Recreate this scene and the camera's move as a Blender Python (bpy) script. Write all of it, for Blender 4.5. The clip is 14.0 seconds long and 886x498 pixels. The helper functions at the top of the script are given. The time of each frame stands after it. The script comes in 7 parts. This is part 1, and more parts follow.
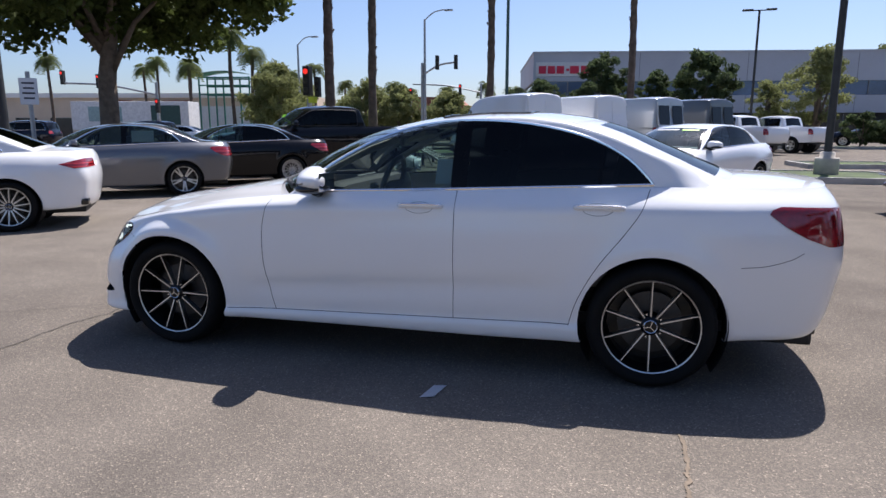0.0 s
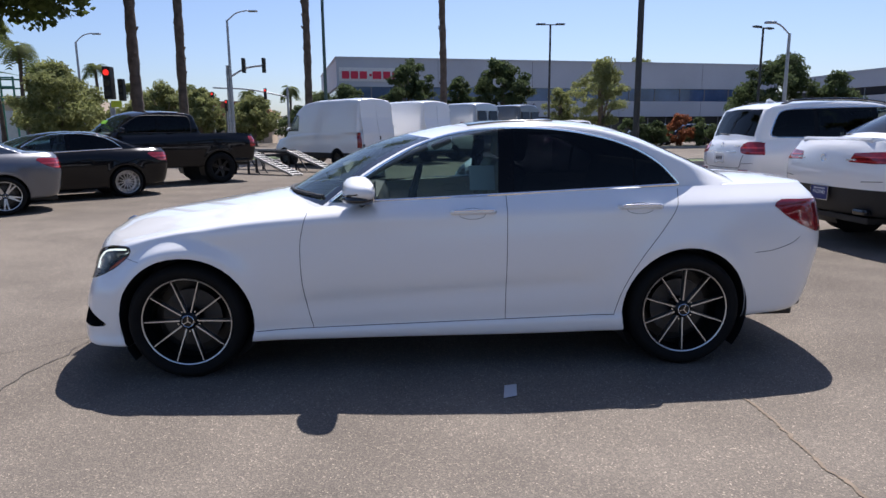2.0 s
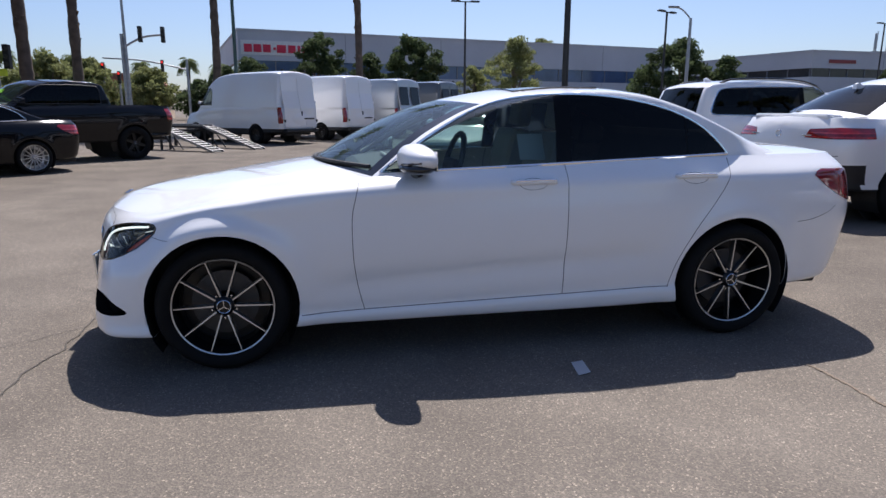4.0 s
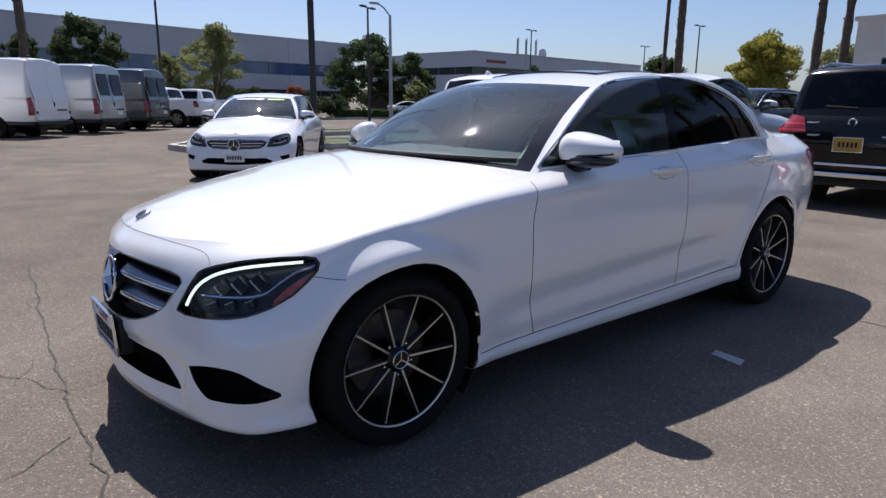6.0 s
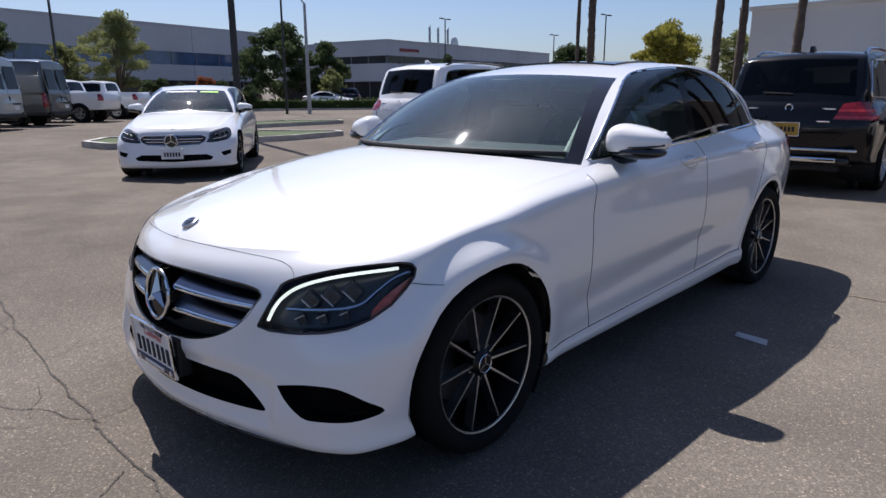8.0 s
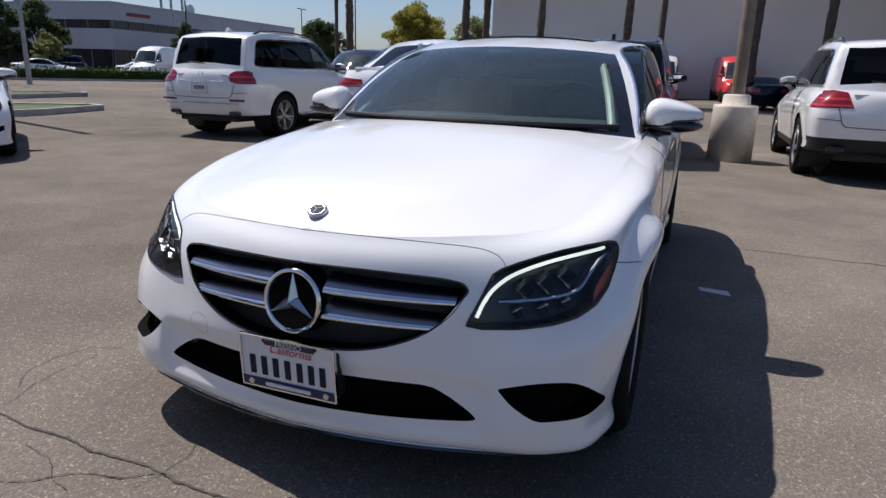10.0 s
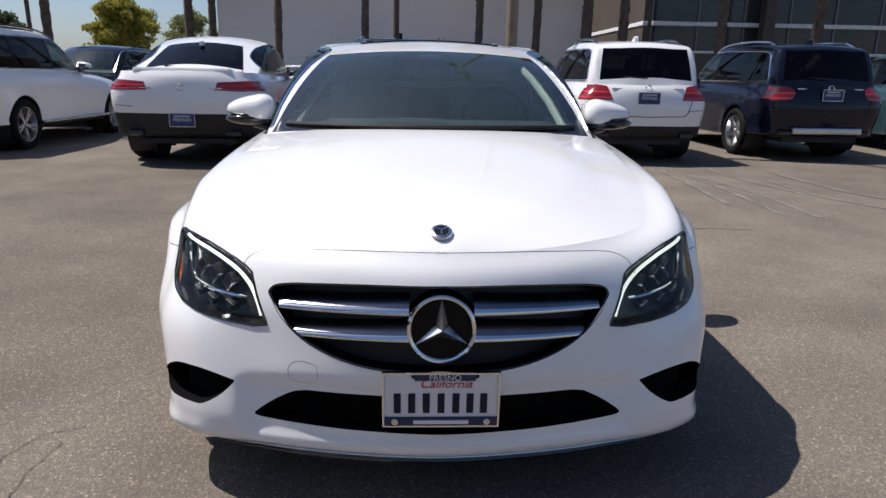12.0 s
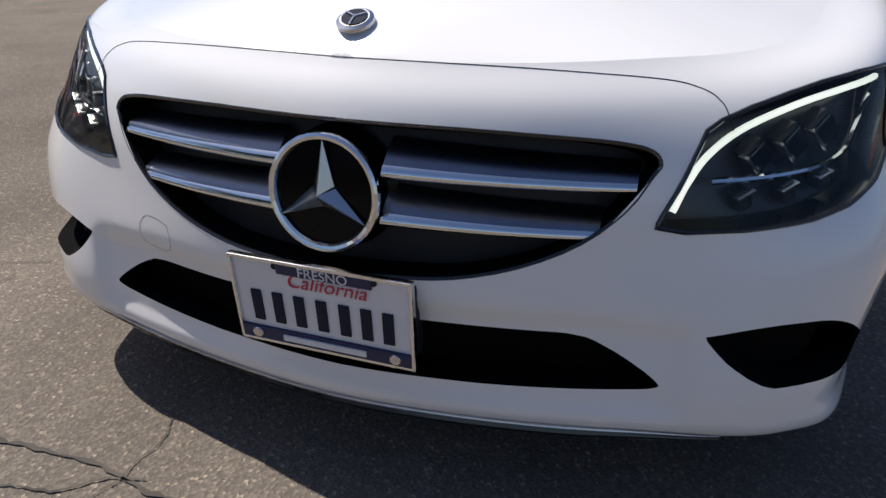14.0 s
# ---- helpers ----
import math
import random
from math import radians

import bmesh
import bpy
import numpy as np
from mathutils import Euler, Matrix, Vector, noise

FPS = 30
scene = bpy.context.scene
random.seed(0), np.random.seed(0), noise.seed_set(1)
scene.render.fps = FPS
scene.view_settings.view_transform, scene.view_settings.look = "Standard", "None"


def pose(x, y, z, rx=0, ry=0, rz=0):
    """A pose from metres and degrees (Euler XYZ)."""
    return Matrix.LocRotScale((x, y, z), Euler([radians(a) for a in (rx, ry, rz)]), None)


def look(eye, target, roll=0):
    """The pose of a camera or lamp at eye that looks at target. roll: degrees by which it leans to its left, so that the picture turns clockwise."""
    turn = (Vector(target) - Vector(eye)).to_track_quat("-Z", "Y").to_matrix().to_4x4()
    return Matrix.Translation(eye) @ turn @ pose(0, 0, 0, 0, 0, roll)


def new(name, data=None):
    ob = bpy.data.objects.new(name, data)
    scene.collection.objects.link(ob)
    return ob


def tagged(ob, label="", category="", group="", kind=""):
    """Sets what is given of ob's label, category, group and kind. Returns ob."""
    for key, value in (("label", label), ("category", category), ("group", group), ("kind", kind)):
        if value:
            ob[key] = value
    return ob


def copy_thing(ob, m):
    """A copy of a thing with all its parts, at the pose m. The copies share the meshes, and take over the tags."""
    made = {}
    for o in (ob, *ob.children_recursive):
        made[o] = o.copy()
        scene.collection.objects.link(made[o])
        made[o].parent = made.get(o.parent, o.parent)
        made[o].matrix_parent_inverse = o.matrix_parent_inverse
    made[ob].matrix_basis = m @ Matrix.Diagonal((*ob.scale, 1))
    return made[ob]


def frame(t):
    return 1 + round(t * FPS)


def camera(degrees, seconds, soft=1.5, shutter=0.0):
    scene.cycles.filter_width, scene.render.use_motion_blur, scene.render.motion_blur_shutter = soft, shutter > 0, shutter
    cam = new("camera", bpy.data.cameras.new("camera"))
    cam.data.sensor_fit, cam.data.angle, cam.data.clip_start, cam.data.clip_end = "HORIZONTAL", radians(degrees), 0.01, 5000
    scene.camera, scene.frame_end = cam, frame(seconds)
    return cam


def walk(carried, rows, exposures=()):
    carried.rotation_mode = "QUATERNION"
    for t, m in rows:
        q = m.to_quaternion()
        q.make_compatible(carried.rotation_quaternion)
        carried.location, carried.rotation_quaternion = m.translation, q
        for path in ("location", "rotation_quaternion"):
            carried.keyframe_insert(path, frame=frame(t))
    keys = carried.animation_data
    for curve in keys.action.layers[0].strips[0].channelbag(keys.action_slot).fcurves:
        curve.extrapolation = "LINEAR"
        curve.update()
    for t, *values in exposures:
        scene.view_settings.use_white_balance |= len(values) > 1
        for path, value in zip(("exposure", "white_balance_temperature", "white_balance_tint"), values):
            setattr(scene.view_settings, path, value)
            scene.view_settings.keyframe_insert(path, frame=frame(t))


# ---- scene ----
cam = camera(68.8, 14.0)
PATH = [
    (0, (1.182, -4.248, 1.345), (0.692, -2.344, 0.975), 0.0),
    (0.5, (0.649, -4.408, 1.361), (0.408, -2.456, 0.999), -0.4),
    (1, (0.204, -4.36, 1.35), (0.164, -2.393, 0.994), -0.4),
    (1.5, (-0.056, -4.403, 1.364), (0.006, -2.437, 1.002), -0.2),
    (2, (-0.177, -4.438, 1.369), (-0.071, -2.474, 1.01), -0.5),
    (2.5, (-0.219, -4.453, 1.366), (-0.092, -2.491, 0.998), -0.4),
    (3, (-0.311, -4.468, 1.353), (-0.161, -2.508, 0.983), 0.3),
    (3.5, (-0.556, -4.329, 1.315), (-0.322, -2.38, 0.931), 0.6),
    (4, (-0.972, -4.121, 1.3), (-0.579, -2.207, 0.877), 0.2),
    (4.2, (-1.184, -4.046, 1.315), (-0.715, -2.149, 0.886), -0.1),
    (6.3, (-2.847, -2.515, 1.236), (-1.534, -1.073, 0.791), 0.3),
    (6.5, (-2.923, -2.448, 1.247), (-1.571, -1.045, 0.795), 0.1),
    (7, (-2.97, -2.355, 1.258), (-1.586, -0.988, 0.794), -0.2),
    (7.2, (-2.98, -2.321, 1.259), (-1.591, -0.96, 0.792), -0.3),
    (9.3, (-3.361, -1.674, 1.252), (-1.759, -0.58, 0.767), 0.7),
    (9.5, (-3.429, -1.493, 1.225), (-1.769, -0.499, 0.717), 0.9),
    (10, (-3.629, -1.009, 1.212), (-1.828, -0.318, 0.686), 1.6),
    (10.5, (-3.737, -0.538, 1.217), (-1.844, -0.151, 0.701), 0.7),
    (11, (-3.775, -0.176, 1.223), (-1.849, -0.035, 0.703), 0.3),
    (11.5, (-3.806, 0.028, 1.241), (-1.874, 0.003, 0.724), 0.8),
    (12, (-3.784, 0.069, 1.237), (-1.855, -0.013, 0.715), 1.0),
    (12.5, (-3.768, 0.063, 1.23), (-1.845, 0.008, 0.684), 1.4),
    (13, (-3.599, -0.096, 1.101), (-1.702, 0.01, 0.477), 2.1),
    (13.5, (-3.345, -0.303, 0.985), (-1.517, 0.044, 0.254), 1.6),
    (14, (-2.99, -0.454, 0.945), (-1.287, 0.094, 0.05), 0.6),
]
walk(cam, [(t, look(eye, target, roll)) for t, eye, target, roll in PATH],
     exposures=[(0, 0.65, 6200, 15), (4.2, 0.51, 6200, 15), (7.0, 0.32, 6250, 15), (9.4, 0.27, 6300, 14), (10.5, 0.10, 6400, 13), (11.5, 0.25, 6450, 12), (14.0, 0.21, 6650, 12)])


# ---------------------------------------------------------------- world and sun
SUN_ELEVATION, SUN_AZIMUTH = 58.5, 17.5   # degrees; azimuth from +y towards +x
world = bpy.data.worlds.new("sky")
scene.world = world
world.use_nodes = True
wn = world.node_tree
sky = wn.nodes.new("ShaderNodeTexSky")
sky.sky_type, sky.sun_disc = "NISHITA", False
sky.sun_elevation, sky.sun_rotation = radians(SUN_ELEVATION), radians(SUN_AZIMUTH)
sky.air_density, sky.dust_density, sky.ozone_density = 1.0, 1.3, 2.6
sky.altitude = 200
background = wn.nodes["Background"]
background.inputs["Strength"].default_value = 0.078
tint = wn.nodes.new("ShaderNodeMix")
tint.data_type, tint.blend_type = "RGBA", "MULTIPLY"
tint.inputs["Factor"].default_value = 1.0
tint.inputs[7].default_value = (0.93, 0.98, 1.10, 1)
wn.links.new(sky.outputs[0], tint.inputs[6])
wn.links.new(tint.outputs[2], background.inputs["Color"])
sun = new("sun", bpy.data.lights.new("sun", "SUN"))
sun.data.energy, sun.data.angle, sun.data.color = 5.0, radians(0.55), (1.0, 0.95, 0.88)
sun_way = Vector((math.sin(radians(SUN_AZIMUTH)) * math.cos(radians(SUN_ELEVATION)),
                  math.cos(radians(SUN_AZIMUTH)) * math.cos(radians(SUN_ELEVATION)), math.sin(radians(SUN_ELEVATION))))
sun.matrix_world = look(sun_way * 60, (0, 0, 0))


# ---------------------------------------------------------------- materials
def link(t, a, b):
    t.links.new(a, b)


def noise_ramp(t, scale, lo, hi, detail=4.0, coords=None, stops=(0.35, 0.65)):
    """A noise that blends from colour lo to colour hi."""
    n = t.nodes.new("ShaderNodeTexNoise")
    n.inputs["Scale"].default_value, n.inputs["Detail"].default_value = scale, detail
    if coords is not None:
        link(t, coords, n.inputs["Vector"])
    r = t.nodes.new("ShaderNodeValToRGB")
    r.color_ramp.elements[0].position, r.color_ramp.elements[1].position = stops
    r.color_ramp.elements[0].color, r.color_ramp.elements[1].color = (*lo, 1), (*hi, 1)
    link(t, n.outputs["Fac"], r.inputs["Fac"])
    return r.outputs["Color"], n.outputs["Fac"]


def mix(t, kind, a, b, fac=1.0):
    m = t.nodes.new("ShaderNodeMix")
    m.data_type, m.blend_type = "RGBA", kind
    m.inputs["Factor"].default_value = fac if isinstance(fac, float) else 1.0
    if not isinstance(fac, float):
        link(t, fac, m.inputs["Factor"])
    for sock, value in ((m.inputs[6], a), (m.inputs[7], b)):
        if isinstance(value, tuple):
            sock.default_value = (*value, 1)
        else:
            link(t, value, sock)
    return m.outputs[2]


def mat(name, color, rough=0.5, metal=0.0, vary=0.12, scale=6.0, fine=60.0, bump=0.0, coat=0.0, spec=0.5, emit=0.0, per_object=0.0):
    """A principled surface whose colour and roughness drift at two scales."""
    m = bpy.data.materials.new(name)
    m.use_nodes = True
    t = m.node_tree
    p = t.nodes["Principled BSDF"]
    co = t.nodes.new("ShaderNodeTexCoord").outputs["Object"]
    lo, hi = tuple(c * (1 - vary) for c in color), tuple(min(1, c * (1 + vary)) for c in color)
    c1, f1 = noise_ramp(t, scale, lo, hi, 3.0, co, (0.3, 0.7))
    c2, f2 = noise_ramp(t, fine, (1 - vary * 0.6,) * 3, (1.0,) * 3, 2.0, co, (0.3, 0.7))
    col = mix(t, "MULTIPLY", c1, c2)
    if per_object:
        info = t.nodes.new("ShaderNodeObjectInfo")
        r = t.nodes.new("ShaderNodeMapRange")
        r.inputs["To Min"].default_value, r.inputs["To Max"].default_value = 1 - per_object, 1 + per_object
        link(t, info.outputs["Random"], r.inputs["Value"])
        v = t.nodes.new("ShaderNodeCombineColor")
        for k in range(3):
            link(t, r.outputs[0], v.inputs[k])
        col = mix(t, "MULTIPLY", col, v.outputs[0])
    link(t, col, p.inputs["Base Color"])
    p.inputs["Roughness"].default_value, p.inputs["Metallic"].default_value = rough, metal
    p.inputs["Coat Weight"].default_value, p.inputs["Coat Roughness"].default_value = coat, 0.03
    p.inputs["Specular IOR Level"].default_value = spec
    rr = t.nodes.new("ShaderNodeMapRange")
    rr.inputs["To Min"].default_value, rr.inputs["To Max"].default_value = max(0.02, rough * (1 - min(.15, vary * 2))), min(1, rough * (1 + min(.15, vary * 2)))
    link(t, f2, rr.inputs["Value"])
    link(t, rr.outputs[0], p.inputs["Roughness"])
    if bump:
        b = t.nodes.new("ShaderNodeBump")
        b.inputs["Strength"].default_value, b.inputs["Distance"].default_value = bump, 0.01
        link(t, f2, b.inputs["Height"])
        link(t, b.outputs[0], p.inputs["Normal"])
    if emit:
        link(t, col, p.inputs["Emission Color"])
        p.inputs["Emission Strength"].default_value = emit
    return m


def glass_mat(name, tint, gloss=0.02, ior=1.5, dust_haze=0.0):
    """Thin glass: tinted see-through with a mirror sheen that grows at grazing angles."""
    m = bpy.data.materials.new(name)
    m.use_nodes = True
    t = m.node_tree
    t.nodes.remove(t.nodes["Principled BSDF"])
    out = t.nodes["Material Output"]
    a, g, mx, f = (t.nodes.new(k) for k in ("ShaderNodeBsdfTransparent", "ShaderNodeBsdfGlossy", "ShaderNodeMixShader", "ShaderNodeFresnel"))
    a.inputs["Color"].default_value = (*tint, 1)
    g.inputs["Roughness"].default_value = gloss
    f.inputs["IOR"].default_value = ior
    link(t, f.outputs[0], mx.inputs["Fac"])
    link(t, a.outputs[0], mx.inputs[1])
    link(t, g.outputs[0], mx.inputs[2])
    last = mx
    if dust_haze:                                       # a little road dust, tinted teal to paint in the sky's reflection
        d, m2 = t.nodes.new("ShaderNodeBsdfDiffuse"), t.nodes.new("ShaderNodeMixShader")
        d.inputs["Color"].default_value = (0.36, 0.54, 0.56, 1)
        co = t.nodes.new("ShaderNodeTexCoord").outputs["Object"]
        n = t.nodes.new("ShaderNodeTexNoise")
        n.inputs["Scale"].default_value, n.inputs["Detail"].default_value = 3.0, 6.0
        link(t, co, n.inputs["Vector"])
        r = t.nodes.new("ShaderNodeMapRange")
        r.inputs["To Min"].default_value, r.inputs["To Max"].default_value = dust_haze * 0.5, dust_haze * 1.5
        link(t, n.outputs["Fac"], r.inputs["Value"])
        link(t, r.outputs[0], m2.inputs["Fac"])
        link(t, mx.outputs[0], m2.inputs[1])
        link(t, d.outputs[0], m2.inputs[2])
        last = m2
    link(t, last.outputs[0], out.inputs["Surface"])
    return m


def asphalt_mat():
    m = bpy.data.materials.new("asphalt")
    m.use_nodes = True
    t = m.node_tree
    p = t.nodes["Principled BSDF"]
    co = t.nodes.new("ShaderNodeTexCoord").outputs["Object"]
    base, _ = noise_ramp(t, 0.16, (0.129, 0.112, 0.096), (0.196, 0.173, 0.149), 5.0, co, (0.3, 0.72))
    mid, _ = noise_ramp(t, 1.3, (0.82, 0.82, 0.82), (1.08, 1.08, 1.07), 5.0, co, (0.3, 0.7))
    blot, _ = noise_ramp(t, 0.45, (0.72, 0.72, 0.73), (1.0, 1.0, 1.0), 6.0, co, (0.25, 0.45))
    v = t.nodes.new("ShaderNodeTexVoronoi")
    v.inputs["Scale"].default_value = 150.0
    link(t, co, v.inputs["Vector"])
    r = t.nodes.new("ShaderNodeValToRGB")
    r.color_ramp.elements[0].color, r.color_ramp.elements[1].color = (0.83, 0.825, 0.82, 1), (1.22, 1.20, 1.16, 1)
    r.color_ramp.elements[0].position, r.color_ramp.elements[1].position = 0.25, 0.98
    sep = t.nodes.new("ShaderNodeSeparateColor")
    link(t, v.outputs["Color"], sep.inputs[0])
    link(t, sep.outputs[0], r.inputs["Fac"])
    chip = t.nodes.new("ShaderNodeValToRGB")       # pale stones in the binder
    chip.color_ramp.elements[0].position, chip.color_ramp.elements[1].position = 0.90, 0.96
    chip.color_ramp.elements[0].color, chip.color_ramp.elements[1].color = (0.96, 0.96, 0.96, 1), (1.7, 1.66, 1.58, 1)
    link(t, sep.outputs[1], chip.inputs["Fac"])
    col = mix(t, "MULTIPLY", mix(t, "MULTIPLY", base, mid), mix(t, "MULTIPLY", blot, mix(t, "MULTIPLY", r.outputs[0], chip.outputs[0])))
    link(t, col, p.inputs["Base Color"])
    p.inputs["Roughness"].default_value = 0.88
    p.inputs["Specular IOR Level"].default_value = 0.08
    b = t.nodes.new("ShaderNodeBump")
    b.inputs["Strength"].default_value, b.inputs["Distance"].default_value = 0.5, 0.005
    link(t, v.outputs["Distance"], b.inputs["Height"])
    link(t, b.outputs[0], p.inputs["Normal"])
    return m


def paint(name, color, rough=0.28, metal=0.0, coat=1.0, spec=0.5):
    return mat(name, color, rough, metal, vary=0.006, scale=1.5, fine=8.0, coat=coat, spec=spec)


WHITE = paint("white_paint", (0.81, 0.81, 0.81))
BLACK_PAINT = paint("black_paint", (0.006, 0.006, 0.007), 0.15, 0.0, 0.5, 0.1)
NAVY_PAINT = paint("navy_paint", (0.006, 0.008, 0.018), 0.15, 0.0, 0.6, 0.1)
GREY_PAINT = paint("grey_paint", (0.13, 0.135, 0.15), 0.3, 0.5)
SILVER_PAINT = paint("silver_paint", (0.42, 0.44, 0.46), 0.3, 0.4)
DARKGREY_PAINT = paint("dark_grey_paint", (0.10, 0.105, 0.11), 0.3, 0.4)
RED_PAINT = paint("red_paint", (0.62, 0.025, 0.025))
CHROME = mat("chrome", (0.78, 0.79, 0.80), 0.08, 1.0, 0.05)
SATIN = mat("satin_silver", (0.62, 0.63, 0.65), 0.25, 1.0, 0.06)
GLOSS_BLACK = mat("gloss_black", (0.010, 0.010, 0.011), 0.12, 0, 0.2, coat=0.5)
PILLAR = mat("black_pillar", (0.004, 0.004, 0.0045), 0.12, 0, 0.2, spec=0.15)
VOID = mat("dark_opening", (0.004, 0.004, 0.0042), 0.85, 0, 0.2, spec=0.05)
MATT_BLACK = mat("matt_black_plastic", (0.010, 0.010, 0.011), 0.6, 0, 0.25, bump=0.15)
GAP = mat("panel_gap", (0.012, 0.012, 0.013), 0.8)
RUBBER = mat("tyre_rubber", (0.009, 0.009, 0.009), 0.8, 0, 0.25, bump=0.2, spec=0.15)
RIM_BLACK = mat("black_rim", (0.006, 0.006, 0.0065), 0.3, 0.0, 0.2, spec=0.3)
RIM_SILVER = mat("machined_rim", (0.56, 0.57, 0.58), 0.34, 1.0, 0.06)
DISC = mat("brake_disc", (0.06, 0.06, 0.062), 0.45, 1.0, 0.2)
RED_LENS = mat("red_lens", (0.24, 0.005, 0.009), 0.12, 0, 0.25, 18, coat=1.0)
BRIGHT_LENS = mat("bright_red_lens", (0.55, 0.035, 0.035), 0.15, 0, 0.25, 18, coat=1.0)
DARK_LENS = mat("dark_red_lens", (0.06, 0.004, 0.006), 0.12, 0, 0.25, 18, coat=1.0)
AMBER = mat("amber_reflector", (0.80, 0.11, 0.03), 0.25, 0, 0.25, 30, coat=1.0)
LAMP_GLOW = mat("running_light", (0.85, 0.92, 0.80), 0.3, emit=0.95)
LENS_DARK = mat("projector_lens", (0.035, 0.042, 0.05), 0.12, 0.5, 0.3, coat=1.0)
LAMP_DARK = mat("lamp_housing", (0.05, 0.055, 0.06), 0.25, 0.3, 0.3)
PLATE_WHITE = mat("plate_white", (0.75, 0.75, 0.76), 0.35, 0, 0.04)
PLATE_BLUE = mat("frame_blue", (0.010, 0.018, 0.075), 0.4)
INK_BLUE = mat("ink_blue", (0.014, 0.018, 0.036), 0.6, spec=.2)
INK_RED = mat("ink_red", (0.55, 0.03, 0.06), 0.5)
LEATHER = mat("beige_leather", (0.38, 0.355, 0.31), 0.5, 0, 0.1, bump=0.1)
WHEEL_GRIP = mat("wheel_leather", (0.045, 0.045, 0.046), 0.35, 0, 0.2)
INTERIOR = mat("dark_interior", (0.020, 0.020, 0.021), 0.65, 0, 0.2)
CLEAR_GLASS = glass_mat("clear_glass", (0.56, 0.80, 0.82), 0.03, 1.85, 0.040)
SIDE_GLASS = glass_mat("side_glass", (0.46, 0.58, 0.54), dust_haze=0.010)
TINT_GLASS = glass_mat("tinted_glass", (0.05, 0.054, 0.058), 0.02, 1.33)
LENS_GLASS = glass_mat("lens_glass", (0.9, 0.92, 0.94), 0.01, 1.35)
ASPHALT = asphalt_mat()
CONCRETE = mat("concrete", (0.60, 0.54, 0.46), 0.85, 0, 0.22, 2.5, 40, bump=0.4)
KERB = mat("kerb_concrete", (0.42, 0.40, 0.37), 0.85, 0, 0.25, 1.5, 30, bump=0.4)
GRASS = mat("lawn", (0.055, 0.085, 0.018), 0.9, 0, 0.45, 1.2, 30, bump=0.6)
CRACK = mat("crack", (0.065, 0.057, 0.048), 0.95, 0, 0.3)
CRACK_TAN = mat("worn_crack", (0.20, 0.155, 0.11), 0.95, 0, 0.3)
SCUFF = mat("scuff", (0.178, 0.158, 0.137), 0.9, 0, 0.3, 3.0, 80)


# ---------------------------------------------------------------- mesh helpers
def part(name, bm, material, parent=None, label="", smooth=False):
    """Links a bmesh (or a mesh) as one object under a thing or a part."""
    if isinstance(bm, bpy.types.Mesh):
        me = bm
    else:
        me = bpy.data.meshes.new(name)
        if smooth:
            for f in bm.faces:
                f.smooth = True
        bm.to_mesh(me)
        bm.free()
    if material and not me.materials:
        me.materials.append(material)
    ob = new(name, me)
    ob.parent = parent
    return tagged(ob, label)


def box(bm, sx, sy, sz, m=None, bevel=0.0):
    r = bmesh.ops.create_cube(bm, size=1.0, matrix=(m or Matrix()) @ Matrix.Diagonal((sx, sy, sz, 1)))
    if bevel:
        bmesh.ops.bevel(bm, geom=list({e for v in r["verts"] for e in v.link_edges}), offset=bevel, segments=2, affect="EDGES", profile=0.6)
    return bm


def cone(bm, r1, r2, depth, m=None, n=24, caps=True):
    bmesh.ops.create_cone(bm, cap_ends=caps, segments=n, radius1=r1, radius2=r2, depth=depth, matrix=m or Matrix())
    return bm


def boxed(sx, sy, sz, x, y, z, bevel=0.0, rx=0, ry=0, rz=0):
    return box(bmesh.new(), sx, sy, sz, pose(x, y, z, rx, ry, rz), bevel)


def tube(points, radius, n=6, closed=False, radii=None, flat=1.0):
    """A bmesh tube along points."""
    bm = bmesh.new()
    pts = [Vector(p) for p in points]
    rings, count = [], len(pts)
    side = None
    for i, p in enumerate(pts):
        a = pts[(i - 1) % count] if closed or i else p
        b = pts[(i + 1) % count] if closed or i < count - 1 else p
        d = (b - a).normalized()
        if side is None:
            side = d.orthogonal().normalized()
        side = (side - d * side.dot(d)).normalized()
        up = d.cross(side)
        r = radii[i] if radii else radius
        rings.append([bm.verts.new(p + (side * math.cos(k * math.tau / n) + up * math.sin(k * math.tau / n) * flat) * r) for k in range(n)])
    for i in range(count if closed else count - 1):
        a, b = rings[i], rings[(i + 1) % count]
        for k in range(n):
            bm.faces.new((a[k], a[(k + 1) % n], b[(k + 1) % n], b[k]))
    if not closed:
        bm.faces.new(rings[0][::-1])
        bm.faces.new(rings[-1])
    return bm


def lathe(profile, n=32, axis="y"):
    """A bmesh turned from (radius, along) pairs round the y axis."""
    bm = bmesh.new()
    rings = []
    for r, a in profile:
        rings.append([bm.verts.new((r * math.cos(k * math.tau / n), a, r * math.sin(k * math.tau / n)) if axis == "y"
                                   else (r * math.cos(k * math.tau / n), r * math.sin(k * math.tau / n), a)) for k in range(n)])
    for a, b in zip(rings, rings[1:]):
        for k in range(n):
            bm.faces.new((a[k], b[k], b[(k + 1) % n], a[(k + 1) % n]))
    bmesh.ops.recalc_face_normals(bm, faces=bm.faces)
    return bm


